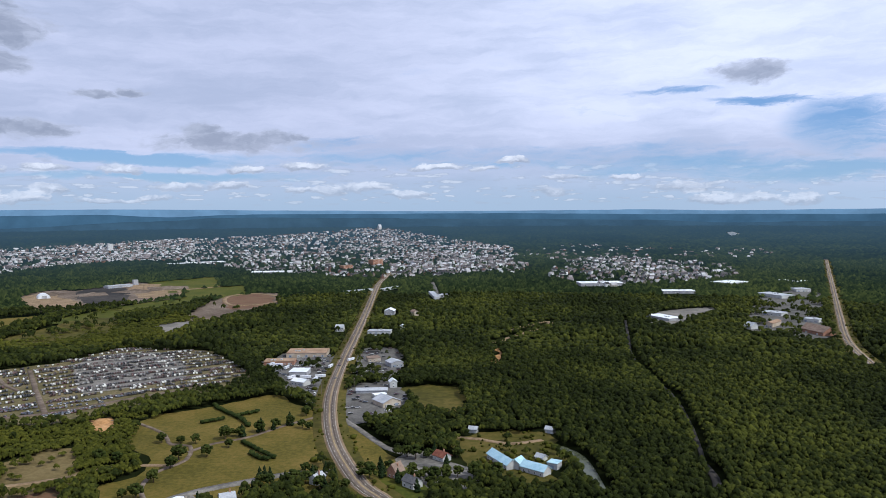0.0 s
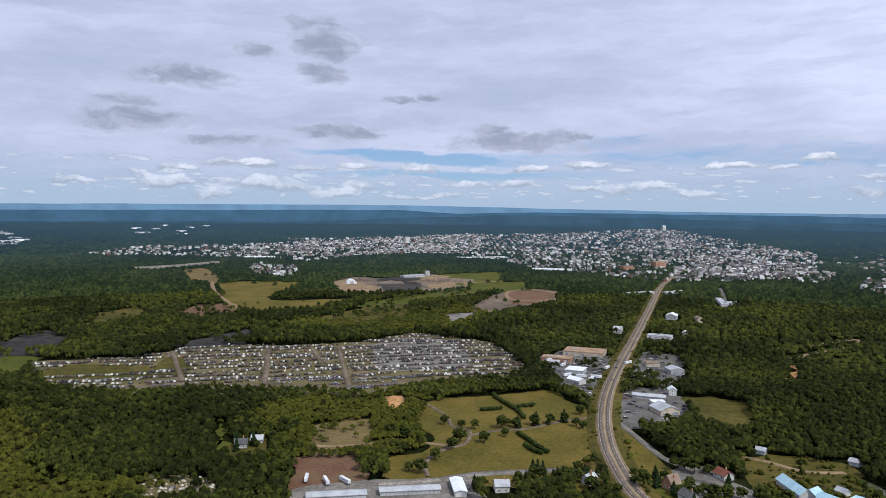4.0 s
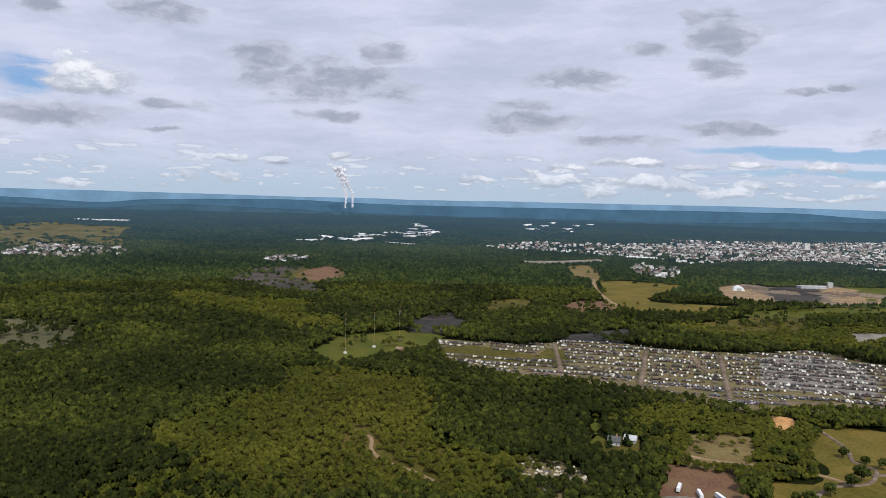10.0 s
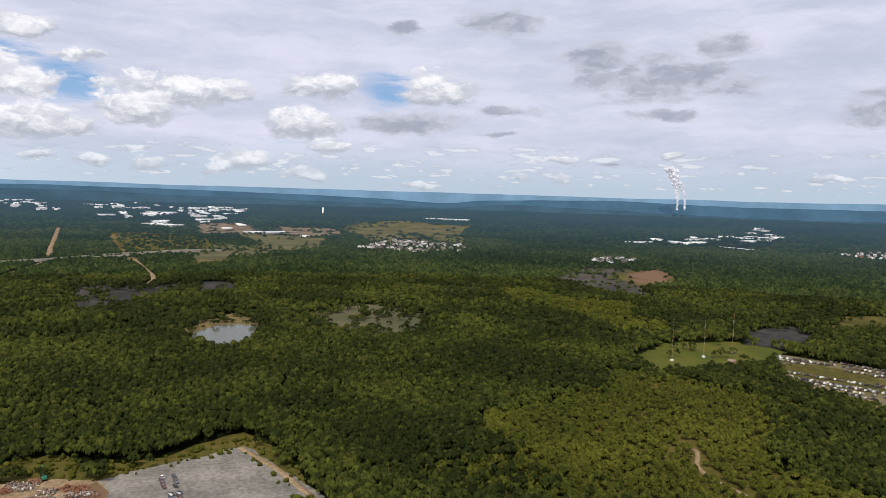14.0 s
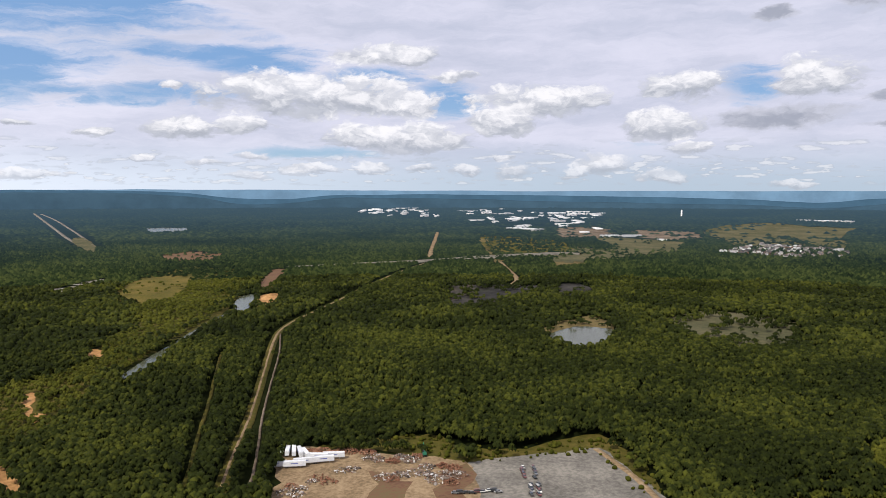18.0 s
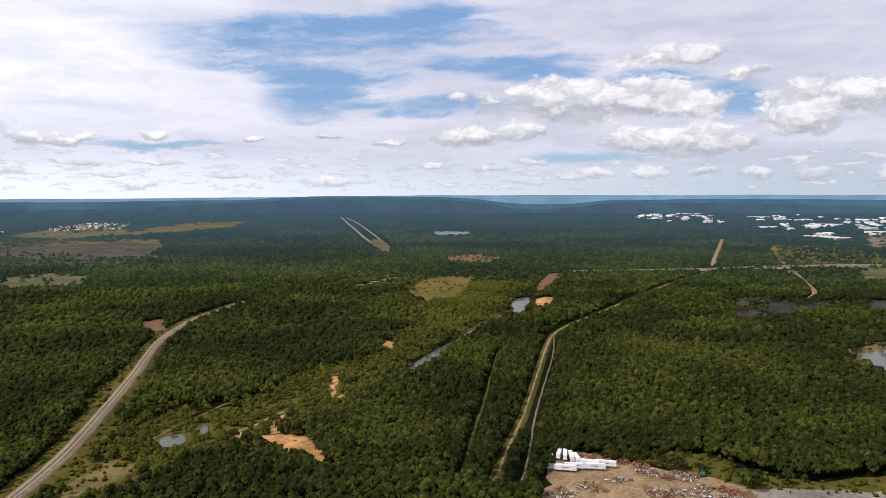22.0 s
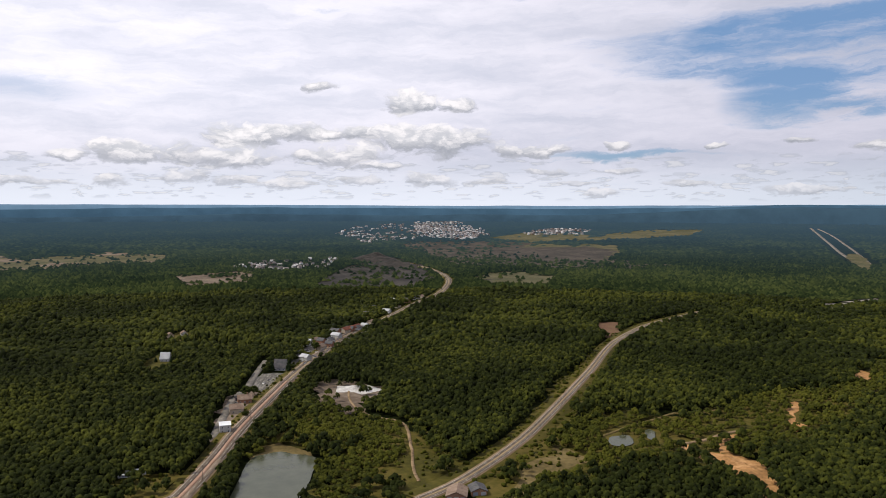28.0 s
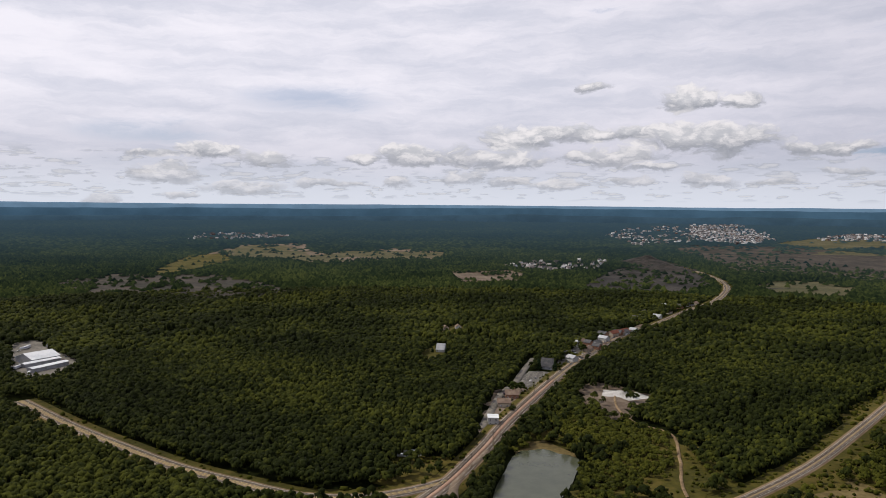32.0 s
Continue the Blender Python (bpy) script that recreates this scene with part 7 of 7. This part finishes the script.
def plant(kinds, spots, spread=0.15):
    for i, (x, y) in enumerate(spots):
        k = kinds[(i * 7 + int(abs(x))) % len(kinds)]
        m_ = pose(x, y, land(x, y), 0, 0, (i * 67) % 360)
        s_ = 1 + spread * math.sin(i * 2.3)
        if k.name not in used_kinds:
            used_kinds.add(k.name)
            k.matrix_basis = m_ @ Matrix.Diagonal((s_, s_, s_, 1))
        else:
            c = copy_thing(k, m_)
            c.scale = (s_, s_, s_)


plant(TREES[:3], P_PARK_TREES)
plant(FIRS, P_PARK_CONIFERS)
plant(TREES, P_YARD_TREES + P_TREES_VILLAGE)
plant(TREES[1:3] + FIRS, [(b_[0] + dx_, b_[1] + dy_) for b_ in (B_HOUSE_RED, B_HOUSE_BROWN, B_HOUSE_WHITE, B_HOUSE_GREY, B_CABIN_A, B_CABIN_B, B_CHALET, B_DARK_HOUSE) for dx_, dy_ in ((10, 4), (-9, 6), (3, -9), (-5, 11))])
plant(TREES[1:3] + FIRS[1:], [(x + dx_, y + dy_) for x, y in P_YARD_TREES[:12] for dx_, dy_ in ((7, 3), (-6, 5))])
for k in TREES + FIRS:
    if k.name not in used_kinds:
        for o in (*k.children_recursive, k):
            bpy.data.objects.remove(o)


def hedge(pts, wide=2.7, tall=2.8):
    line = curve_through(pts, 1.3)
    n = len(line)
    c = np.column_stack([np.repeat(line, 2, 0) + rng.normal(0, 0.35, (2 * n, 2)), rng.uniform(0.4, 0.75, 2 * n) * tall + 0.1])
    s = np.column_stack([rng.uniform(0.6, 1.0, 2 * n) * wide * 0.75] * 2 + [rng.uniform(0.5, 0.8, 2 * n) * tall * 0.7])
    ob = clumps("hedge", c, s, HEDGE)
    del ob["kind"]
    return tagged(ob, "clipped dark green hedge on a lawn", "hedge", "hedges of the park")


for pts in (P_HEDGE_A, P_HEDGE_B, P_HEDGE_C, P_HEDGE_D, P_HEDGE_E, P_HEDGE_F):
    hedge(pts)

# ---------- cars ----------
CAR_SIDE = [(-2.2, 0.35), (-2.25, 0.75), (-1.5, 0.92), (1.3, 0.95), (2.2, 0.8), (2.25, 0.35)]
CAB_SIDE = [(-1.75, 0.90), (-1.2, 1.42), (0.35, 1.45), (1.1, 0.92)]


def car_kind(van=False):
    base = thing("car", 0, 0, 0, "parked old car on bare ground", "car", "parked cars")
    body = prism(CAR_SIDE if not van else [(-2.4, 0.4), (-2.4, 1.1), (1.6, 1.1), (2.3, 0.95), (2.4, 0.4)], -0.85, 0.85)
    bmesh.ops.bevel(body, geom=body.edges[:], offset=0.07, segments=1, affect="EDGES")
    part("body", body, PAINT, base)
    cab = prism(CAB_SIDE if not van else [(-2.35, 1.05), (-2.3, 1.95), (0.9, 1.95), (1.6, 1.05)], -0.74, 0.74)
    part("cabin_glass", cab, GLASS, base)
    roof_ = boxed(-1.25, 0.4, -0.72, 0.72, 1.43, 1.5, bevel=0.03) if not van else boxed(-2.3, 0.95, -0.76, 0.76, 1.9, 2.02, bevel=0.04)
    part("roof", roof_, PAINT, base)
    for sx in (-1.35, 1.35):
        for sy in (-0.8, 0.8):
            wheel = tube(0.34, 0.34, -0.11, 0.11, 8)
            bmesh.ops.rotate(wheel, verts=wheel.verts[:], cent=(0, 0, 0), matrix=Matrix.Rotation(radians(90), 3, "X"))
            bmesh.ops.translate(wheel, verts=wheel.verts[:], vec=(sx, sy, 0.34))
            part("wheel", wheel, RUBBER, base)
    return base


CARS = [car_kind(), car_kind(True)]
placed = [0, 0]


def park_car(x, y, turn, z=0.0, label="", group="", van=False):
    k = 1 if van else 0
    m_ = pose(x, y, land(x, y) + z, 0, 0, turn)
    if not placed[k]:
        ob = CARS[k]
        ob.matrix_basis = m_
    else:
        ob = copy_thing(CARS[k], m_)
    placed[k] += 1
    return tagged(ob, label, "", group)


for i, (x, y) in enumerate(P_CARS_NORTH):
    park_car(x, y, 20 + (i % 3) * 70, 0.5, "parked car on a business lot", "cars on the lots", van=i % 5 == 2)
for i, (x, y) in enumerate(P_CARS_LOT_B):
    park_car(x, y, 100 + 9 * (i % 3), 0.55, "dark wrecked car at the edge of the scrap yard", "cars on the gravel lot", van=i % 3 == 1)
for i, (x, y) in enumerate(P_CARS_LOT):
    park_car(x, y, 25, 0.55, "car parked in a row on a gravel lot", "cars on the gravel lot", van=i % 4 == 1)
for i, (x, y) in enumerate(P_CARS_VILLAGE):
    park_car(x, y, 60 + (i % 4) * 40, 0.6, "car beside the village street", "cars of the village", van=i % 4 == 3)



def fill_lot(pts, gap, count, group, seed):
    """Rows of parked cars on a paved lot."""
    local = random.Random(seed)
    q = np.asarray(pts, float)
    lo, hi = q.min(0), q.max(0)
    grid = [(x, y) for x in np.arange(lo[0], hi[0], gap) for y in np.arange(lo[1], hi[1], gap * 2.2)]
    grid = np.array(grid)[inside(np.array(grid), q)]
    local.shuffle(order := list(range(len(grid))))
    taken = 0
    for i in order:
        x, y = grid[i]
        clear = all(math.hypot(x - b_.location.x, y - b_.location.y) > 15 for b_ in BUILT)
        if taken < count and clear and not near_line(grid[i:i + 1], ROADS[0][0], 14.0)[0]:
            park_car(x, y, 12 + local.gauss(0, 4), 0.45, "parked car on a paved lot", group, van=local.random() < 0.25)
            taken += 1


BUILT = [o for o in scene.objects if o.parent is None and o.type == "EMPTY" and abs(o.location.x) < 400 and any(c.name.startswith("wall") for c in o.children)]
fill_lot(P_STRIP_LEFT, 3.4, 54, "cars of the business lots", 1)
fill_lot(P_STRIP_RIGHT, 3.4, 36, "cars of the business lots", 2)
fill_lot(P_LOT_RIGHT, 4.2, 14, "cars of the business lots", 3)
fill_lot(P_VILLAGE_STRIP, 4.0, 18, "cars of the village lots", 4)
fill_lot(P_FACTORY_LOT, 5.0, 8, "cars at the warehouse", 5)

# rows of the junkyard: across the slope, nose to nose, with lanes between
yard = np.asarray(P_JUNKYARD, float)
ymid = (yard.min(0) + yard.max(0)) / 2
yaz = math.atan2(-ymid[0], ymid[1])
ahead_ = np.array([-math.sin(yaz), math.cos(yaz)])
across_ = np.array([math.cos(yaz), math.sin(yaz)])
spots = []
for row, u in enumerate(np.arange(-190, 190, 17.0)):
    for v in np.arange(-470, 470, 2.35):
        bend = 14 * math.sin(v / 110.0) + 2.5 * math.sin(v / 23.0 + row * 1.9)
        for k in (-1, 1) if math.sin(v / 41.0 + row * 2.7) > 0.35 else (1,):
            q = ymid + across_ * (v + rng.uniform(-0.5, 0.5)) + ahead_ * (u + bend + k * 2.3)
            spots.append((*q, math.degrees(yaz) + 90 * k + rng.normal(0, 9) + 0.0, row, v))
spots = np.array(spots)
keep = inside(spots[:, :2], yard)
for poly in (P_JUNK_GREEN_A, P_JUNK_GREEN_B):
    keep &= ~inside(spots[:, :2], poly)
for lane in (P_LANE_A, P_LANE_B, P_LANE_C, P_LANE_D, P_LANE_E):
    keep &= ~near_line(spots[:, :2], curve_through(lane, 8.0), 3.6)
keep &= rng.random(len(spots)) > np.where(np.sin(spots[:, 4] / 37 + spots[:, 3] * 2.1) > 0.45, 0.42, 0.06)
spots = spots[keep]
spots = spots[np.argsort(np.hypot(spots[:, 0], spots[:, 1]))]
for i, (x, y, turn, row, v) in enumerate(spots[:150]):
    park_car(x, y, turn, 0.3, "wrecked car in a junkyard row", "cars of the junkyard", van=i % 6 == 3)


def car_rows(name, p):
    """The junkyard's farther rows: bodies and cabins in one mesh."""
    prof = np.array([(-2.2, 0.25), (-2.2, 0.85), (-1.6, 0.95), (-1.1, 1.45), (0.4, 1.45), (1.1, 0.95), (2.2, 0.8), (2.2, 0.25)])
    n = len(p)
    c, s = np.cos(np.radians(p[:, 2]))[:, None], np.sin(np.radians(p[:, 2]))[:, None]
    grow = rng.uniform(0.85, 1.25, (n, 1))
    xs = np.concatenate([prof[:, 0], prof[:, 0]])[None] * grow
    ys = np.repeat([-0.85, 0.85], 8)[None] * np.ones((n, 1))
    zs = np.concatenate([prof[:, 1], prof[:, 1]])[None] * rng.uniform(0.85, 1.4, (n, 1))
    v = np.stack([xs * c - ys * s + p[:, :1], xs * s + ys * c + p[:, 1:2], zs + 0.42 + rise(np.hypot(p[:, 0], p[:, 1]))[:, None]], -1)
    f = [(i, (i + 1) % 8, (i + 1) % 8 + 8, i + 8) for i in range(8)] + [(0, 1, 6, 7), (1, 2, 5, 6), (2, 3, 4, 5), (15, 14, 9, 8), (14, 13, 10, 9), (13, 12, 11, 10)]
    faces = (np.array(f)[None] + (np.arange(n) * 16)[:, None, None]).reshape(-1, 4)
    return tagged(raw_mesh(name, v.reshape(-1, 3), faces, [PAINT_FAR]), "rows of wrecked cars in many colours", "cars", kind="stuff")


car_rows("junkyard_cars", spots[150:])

# ---------- heaps of earth ----------


def mound(name, x, y, wide, tall, mat, label, seed):
    """A heap of loose earth with an uneven foot and crest."""
    bm = bmesh.new()
    bmesh.ops.create_grid(bm, x_segments=18, y_segments=18, size=1.15)
    for v in bm.verts:
        d = v.co.xy.length
        n_ = noise.fractal((v.co.x * 2 + seed, v.co.y * 2, seed), 0.9, 2.0, 4)
        v.co.z = max(0.0, (1 - d * (0.95 + 0.25 * n_)) * (1 + 0.35 * n_)) * tall - 0.15
        v.co.x *= wide
        v.co.y *= wide * 0.8
    ob = part(name, bm, mat, None, label)
    ob.matrix_basis = pose(x, y, land(x, y) + 0.5, 0, 0, seed * 40)
    return tagged(ob, "", "heap")


WHITESPOIL = material("whitish_spoil", [(0.26, 0.25, 0.24), (0.40, 0.39, 0.38), (0.52, 0.51, 0.50)], 0.95, (0.1, 0.8))
for i, (x, y) in enumerate(P_MOUND_SAND):
    mound("sand_mound", x, y, 15 - 4 * i, 3.2, SAND, "bare orange heap of sand", 1 + i)
for i, (x, y) in enumerate(P_MOUND_WHITE):
    mound("spoil_mound", x, y, 13 - 2 * i, 3.4, WHITESPOIL, "whitish heap of spoil", 4 + i)
for i, (x, y) in enumerate(P_MOUND_COAL):
    mound("coal_mound", x, y, 95 - 20 * i, 26 - 9 * i, COAL, "black hill of coal waste", 7 + i)
for i, (x, y) in enumerate(P_MOUND_MINE):
    mound("spoil_mound", x, y, 24 + 5 * i, 5.0, PINKSOIL, "tan heap of mine spoil", 11 + i)
for i, (x, y) in enumerate(P_MOUND_RED):
    mound("sand_mound", x, y, 14, 4.0, SAND, "orange sand heap by the lagoon", 17 + i)
mound("earth_mound", *P_MOUND_ORANGE[0], 9, 2.5, SAND, "orange heap of earth", 21)

# ---------- trailers, trucks, scrap ----------


def trailer_kind():
    base = thing("semi_trailer", 0, 0, 0, "white box trailer parked on dirt", "trailer", "white box trailers")
    part("box", boxed(-6.6, 6.6, -1.28, 1.28, 1.15, 4.0, bevel=0.06), TRAILERWHITE, base)
    part("roof_sheet", boxed(-6.5, 6.5, -1.2, 1.2, 4.0, 4.05), TRAILERWHITE, base)
    for s in (-1, 1):
        part("lettering_bar", boxed(-2.2, 2.2, s * 1.29 - 0.02, s * 1.29 + 0.02, 2.5, 3.0), LETTERBAR, base)
        part("side_rail", boxed(-6.6, 6.6, s * 1.2 - 0.06, s * 1.2 + 0.06, 0.95, 1.15), STEEL, base)
    for sx in (-5.4, -4.2):
        for sy in (-0.95, 0.95):
            wheel = tube(0.5, 0.5, -0.25, 0.25, 8)
            bmesh.ops.rotate(wheel, verts=wheel.verts[:], cent=(0, 0, 0), matrix=Matrix.Rotation(radians(90), 3, "X"))
            bmesh.ops.translate(wheel, verts=wheel.verts[:], vec=(sx, sy, 0.5))
            part("wheel", wheel, RUBBER, base)
    for sy in (-0.8, 0.8):
        part("landing_leg", boxed(3.4, 3.6, sy - 0.08, sy + 0.08, 0.0, 1.1), STEEL, base)
    return base


TRAILER = trailer_kind()
first_trailer = [True]


def park_trailer(x, y, turn, label="", scale=1.0, z=0.4):
    m_ = pose(x, y, land(x, y) + z, 0, 0, turn)
    if first_trailer[0]:
        first_trailer[0] = False
        TRAILER.matrix_basis = m_
        ob = TRAILER
    else:
        ob = copy_thing(TRAILER, m_)
    ob.scale = (scale,) * 3
    return tagged(ob, label)


for i, (x, y) in enumerate(P_TRAILER_SPOTS):
    park_trailer(x, y, (12, 17, 22, 29, 36)[i] if i < 5 else (113, 109, 118, 100, 106, 115)[i - 5], "white box trailer in a scrap yard", z=0.6)
for i, (x, y) in enumerate(P_VANS):
    park_trailer(x, y, 115 + 18 * i, "white box trailer standing on a reddish field", 0.75)
for i, (x, y) in enumerate(P_TRUCKS_N):
    park_trailer(x, y, (10, 80, 60)[i % 3], "white box trailer on a business lot", 0.8)
for i, (x, y) in enumerate(P_BUSES):
    park_trailer(x, y, 150 + 12 * i, "old white box body in a weedy yard", 0.6)
for i, (x, y) in enumerate(P_FACTORY_TRAILERS):
    park_trailer(x, y, 60 + 25 * (i % 3), "white box trailer beside a warehouse", 0.8)


def scrap_heap(x, y, wide, tall, mat, label, seed, n=90):
    local = np.random.default_rng(seed)
    a, r = local.uniform(0, 6.283, n), wide * np.sqrt(local.random(n))
    z = tall * (1 - (r / wide) ** 1.5) * local.uniform(0.2, 1.0, n) + 0.5
    c = np.column_stack([x + np.cos(a) * r, y + np.sin(a) * r, z])
    s = local.uniform(0.15, 0.55, (n, 3)) * np.where(local.random((n, 3)) < 0.2, 3.2, 1.0) * (1, 1, 0.7)
    ob = clumps("scrap_heap", c, s, mat)
    return tagged(ob, label, "scrap", "scrap heaps", "stuff")


for i, (x, y) in enumerate(P_SCRAP_A):
    scrap_heap(x, y, 4.5 + i % 3, 2.2, SCRAPMIX if i % 3 else RUST, "heap of mixed rusty and white scrap", 50 + i)
for i, (x, y) in enumerate(P_SCRAP_B):
    scrap_heap(x, y, 4.0 + i % 3, 0.9, SCRAPMIX if i % 4 else RUST, "low scattered heap of scrap on dirt", 80 + i, 45)


for i, (x, y) in enumerate(P_SCRAP_WOOD):
    scrap_heap(x, y, 5.5, 2.0, RUST, "long heap of red-brown timber and rust at the forest edge", 120 + i, 150)


def excavator(x, y, turn):
    base = thing("excavator", x, y, turn, "green material handler with a raised boom", "excavator", z=0.5)
    for s in (-1.1, 1.1):
        part("track", boxed(-1.9, 1.9, s - 0.3, s + 0.3, 0.0, 0.9, bevel=0.2), RUBBER, base)
    part("house", boxed(-1.8, 1.4, -1.2, 1.2, 1.0, 2.5, bevel=0.15), GREENMACHINE, base)
    part("cab", boxed(0.4, 1.7, 0.3, 1.2, 1.9, 3.6, bevel=0.1), GLASS, base)
    boom = boxed(0, 6.5, -0.25, 0.25, -0.25, 0.25, bevel=0.05)
    bmesh.ops.rotate(boom, verts=boom.verts[:], cent=(0, 0, 0), matrix=Matrix.Rotation(-0.75, 3, "Y"))
    bmesh.ops.translate(boom, verts=boom.verts[:], vec=(1.0, 0, 2.3))
    part("boom", boom, GREENMACHINE, base)
    stick = boxed(0, 4.5, -0.2, 0.2, -0.2, 0.2, bevel=0.04)
    bmesh.ops.rotate(stick, verts=stick.verts[:], cent=(0, 0, 0), matrix=Matrix.Rotation(0.9, 3, "Y"))
    bmesh.ops.translate(stick, verts=stick.verts[:], vec=(5.7, 0, 6.7))
    part("stick", stick, GREENMACHINE, base)
    part("grapple", tube(0.7, 0.2, 2.0, 3.4, 6, 8.5, 0), STEEL, base)


excavator(*P_EXCAVATOR[0], 200)

# ---------- masts, poles, boulders, dome ----------
for i, (x, y) in enumerate(P_MASTS):
    base = thing("radio_mast", x, y, 30, "tall thin red and white lattice radio mast in a field", "mast", "radio masts")
    for k in range(6):
        seg = bmesh.new()
        z0, z1 = k * 7.4, (k + 1) * 7.4
        for cx, cy in ((0.0, 0.42), (-0.36, -0.21), (0.36, -0.21)):
            box(seg, cx - 0.02, cx + 0.02, cy - 0.02, cy + 0.02, z0, z1)
        for j in range(6):
            zz = z0 + (j + 0.5) * 1.2
            box(seg, -0.36, 0.36, -0.23, -0.19, zz - 0.02, zz + 0.02)
            box(seg, -0.02, 0.02, -0.2, 0.42, zz - 0.02, zz + 0.02)
        part("mast_section", seg, MASTRED if k % 2 else STEEL, base)
    part("hut", boxed(-1.5, 1.5, -1.2, 1.2, -0.3, 2.0, bevel=0.1), SIDING, base)
building("mast_hut", (*P_MAST_HUT[0], 8.0, 6.0, 3.5, 40.0), BRICK, BROWNROOF, "small brown hut in the mast field", "hut")


def pole_kind():
    base = thing("utility_pole", 0, 0, 0, "wooden utility pole beside the highway", "utility pole", "utility poles")
    part("pole", tube(0.20, 0.14, -0.5, 11.0, 7), TIMBER, base)
    part("crossarm", boxed(-1.2, 1.2, -0.08, 0.08, 9.8, 10.0), TIMBER, base)
    for sx in (-1.0, -0.4, 0.4, 1.0):
        part("insulator", tube(0.06, 0.05, 10.0, 10.2, 6, sx, 0), GLASS, base)
    return base


POLE = pole_kind()
for i, (x, y) in enumerate(P_POLES_N + P_POLES_V):
    m_ = pose(x, y, 0, 0, 0, 15 * i)
    if i == 0:
        POLE.matrix_basis = m_
    else:
        copy_thing(POLE, m_)
for i, (x, y) in enumerate(P_BOULDERS):
    for k in range(9):
        bm = bmesh.new()
        bmesh.ops.create_icosphere(bm, subdivisions=2, radius=1.0)
        for v in bm.verts:
            v.co *= 0.75 + 0.5 * noise.noise(v.co * 1.3 + Vector((i, k, 0)))
        s_ = rng.uniform(0.6, 1.9)
        bmesh.ops.scale(bm, vec=(s_ * rng.uniform(0.8, 1.4), s_, s_ * 0.6), verts=bm.verts[:])
        ob = part("boulder", bm, STONE, None, "pale boulder on stony scrub ground")
        ob.location = (x + rng.normal(0, 8), y + rng.normal(0, 8), s_ * 0.2)
        tagged(ob, "", "boulder", "boulders in the scrub")


def tent_dome(x, y, r):
    base = thing("storage_dome", x, y, 35, "white round-roofed storage tent on mine ground", "dome")
    arc = [(r * math.cos(t), r * 0.85 * math.sin(t)) for t in np.linspace(0, math.pi, 13)]
    part("cover", prism(arc + [(-r, -0.5), (r, -0.5)], -r * 1.1, r * 1.1), WHITEROOF, base)
    part("end_door", boxed(-r * 0.4, r * 0.4, -r * 1.1 - 0.15, -r * 1.1 + 0.1, 0, r * 0.5), GREYWALL, base)


tent_dome(*P_DOME_SPOT[0], 11.0)


def water_tower(b):
    x, y, _, _, high, turn = b
    base = thing("water_tower", x, y, turn, "white standpipe water tower on a far hill", "water tower")
    part("tank", tube(4.2, 4.2, -2, high, 20), TRIM, base)
    part("cap", tube(4.2, 0.5, high, high + 2.0, 20), TRIM, base)


water_tower(B_WATER_TOWER)


def plume(x, y, lean, seed):
    """A white column of steam that thickens as it climbs."""
    local = np.random.default_rng(seed)
    n = 420
    f = np.sort(local.random(n)) ** 0.9
    wide = 5 + 19 * f ** 2
    z = land(x, y) + 45 + 240 * f
    toward = Vector((-y, x)).normalized()
    shift = lean * np.clip(f - 0.35, 0, 1) * 130
    c = np.column_stack([x + toward.x * shift + local.normal(0, 1, n) * wide * 0.5, y + toward.y * shift + local.normal(0, 1, n) * wide * 0.5, z])
    s = np.column_stack([wide * local.uniform(0.25, 0.6, n)] * 3)
    return tagged(clumps("steam_plume", c, s, STEAM), "white plume of steam from a far power station", "steam", "steam plumes", "stuff")


plume(B_COOLING[0], B_COOLING[1], 0.6, 21)
plume(B_COOLING[0] + 22, B_COOLING[1] + 36, 1.0, 22)

# ---------- small houses of the town, the nearest ones singly ----------
TOWNWALL = material("town_house_wall", [(0.14, 0.08, 0.06), (0.38, 0.36, 0.33), (0.52, 0.51, 0.50), (0.62, 0.62, 0.62)], 0.85, (0.1, 1.0), piece=0.9)
TOWNROOF = material("town_house_roof", [(0.035, 0.035, 0.04), (0.08, 0.075, 0.075), (0.16, 0.14, 0.14), (0.32, 0.315, 0.32)], 0.85, (0.1, 1.0), piece=0.9)


def town_house_kind(length, deep, high, porch):
    base = thing("town_house", 0, 0, 0, "small gabled town house with a chimney", "house", "houses of the town")
    half = deep / 2
    body = prism([(-half, -2), (half, -2), (half, high), (0, high + half), (-half, high)], -length / 2, length / 2)
    part("wall", body, TOWNWALL, base)
    e = half + 0.5
    part("roof", prism([(-e, high - 0.5), (0, high + half + 0.02), (e, high - 0.5), (e, high - 0.2), (0, high + half + 0.35), (-e, high - 0.2)], -length / 2 - 0.5, length / 2 + 0.5), TOWNROOF, base)
    part("chimney", boxed(0.6, 1.4, length * 0.2, length * 0.2 + 0.8, high, high + half + 1.3), BRICK, base)
    for k in (-1, 1):
        part("window", boxed(-half - 0.06, half + 0.06, k * length * 0.25 - 0.6, k * length * 0.25 + 0.6, 1.6, 3.2), GLASS, base)
    if porch:
        part("porch", boxed(half, half + 2.0, -length * 0.4, length * 0.4, 2.4, 2.7), TOWNROOF, base)
    return base


KINDS = [town_house_kind(11, 7.5, 5.5, True), town_house_kind(9, 7, 6.5, False), town_house_kind(14, 8, 4.2, True)]
for i, (x, y) in enumerate(SINGLE_HOUSES):
    k = KINDS[i % 3]
    m_ = pose(x, y, land(x, y), 0, 0, 20 + 90 * ((i * 7 // 3) % 2))
    if i < 3:
        k.matrix_basis = m_
    else:
        copy_thing(k, m_)
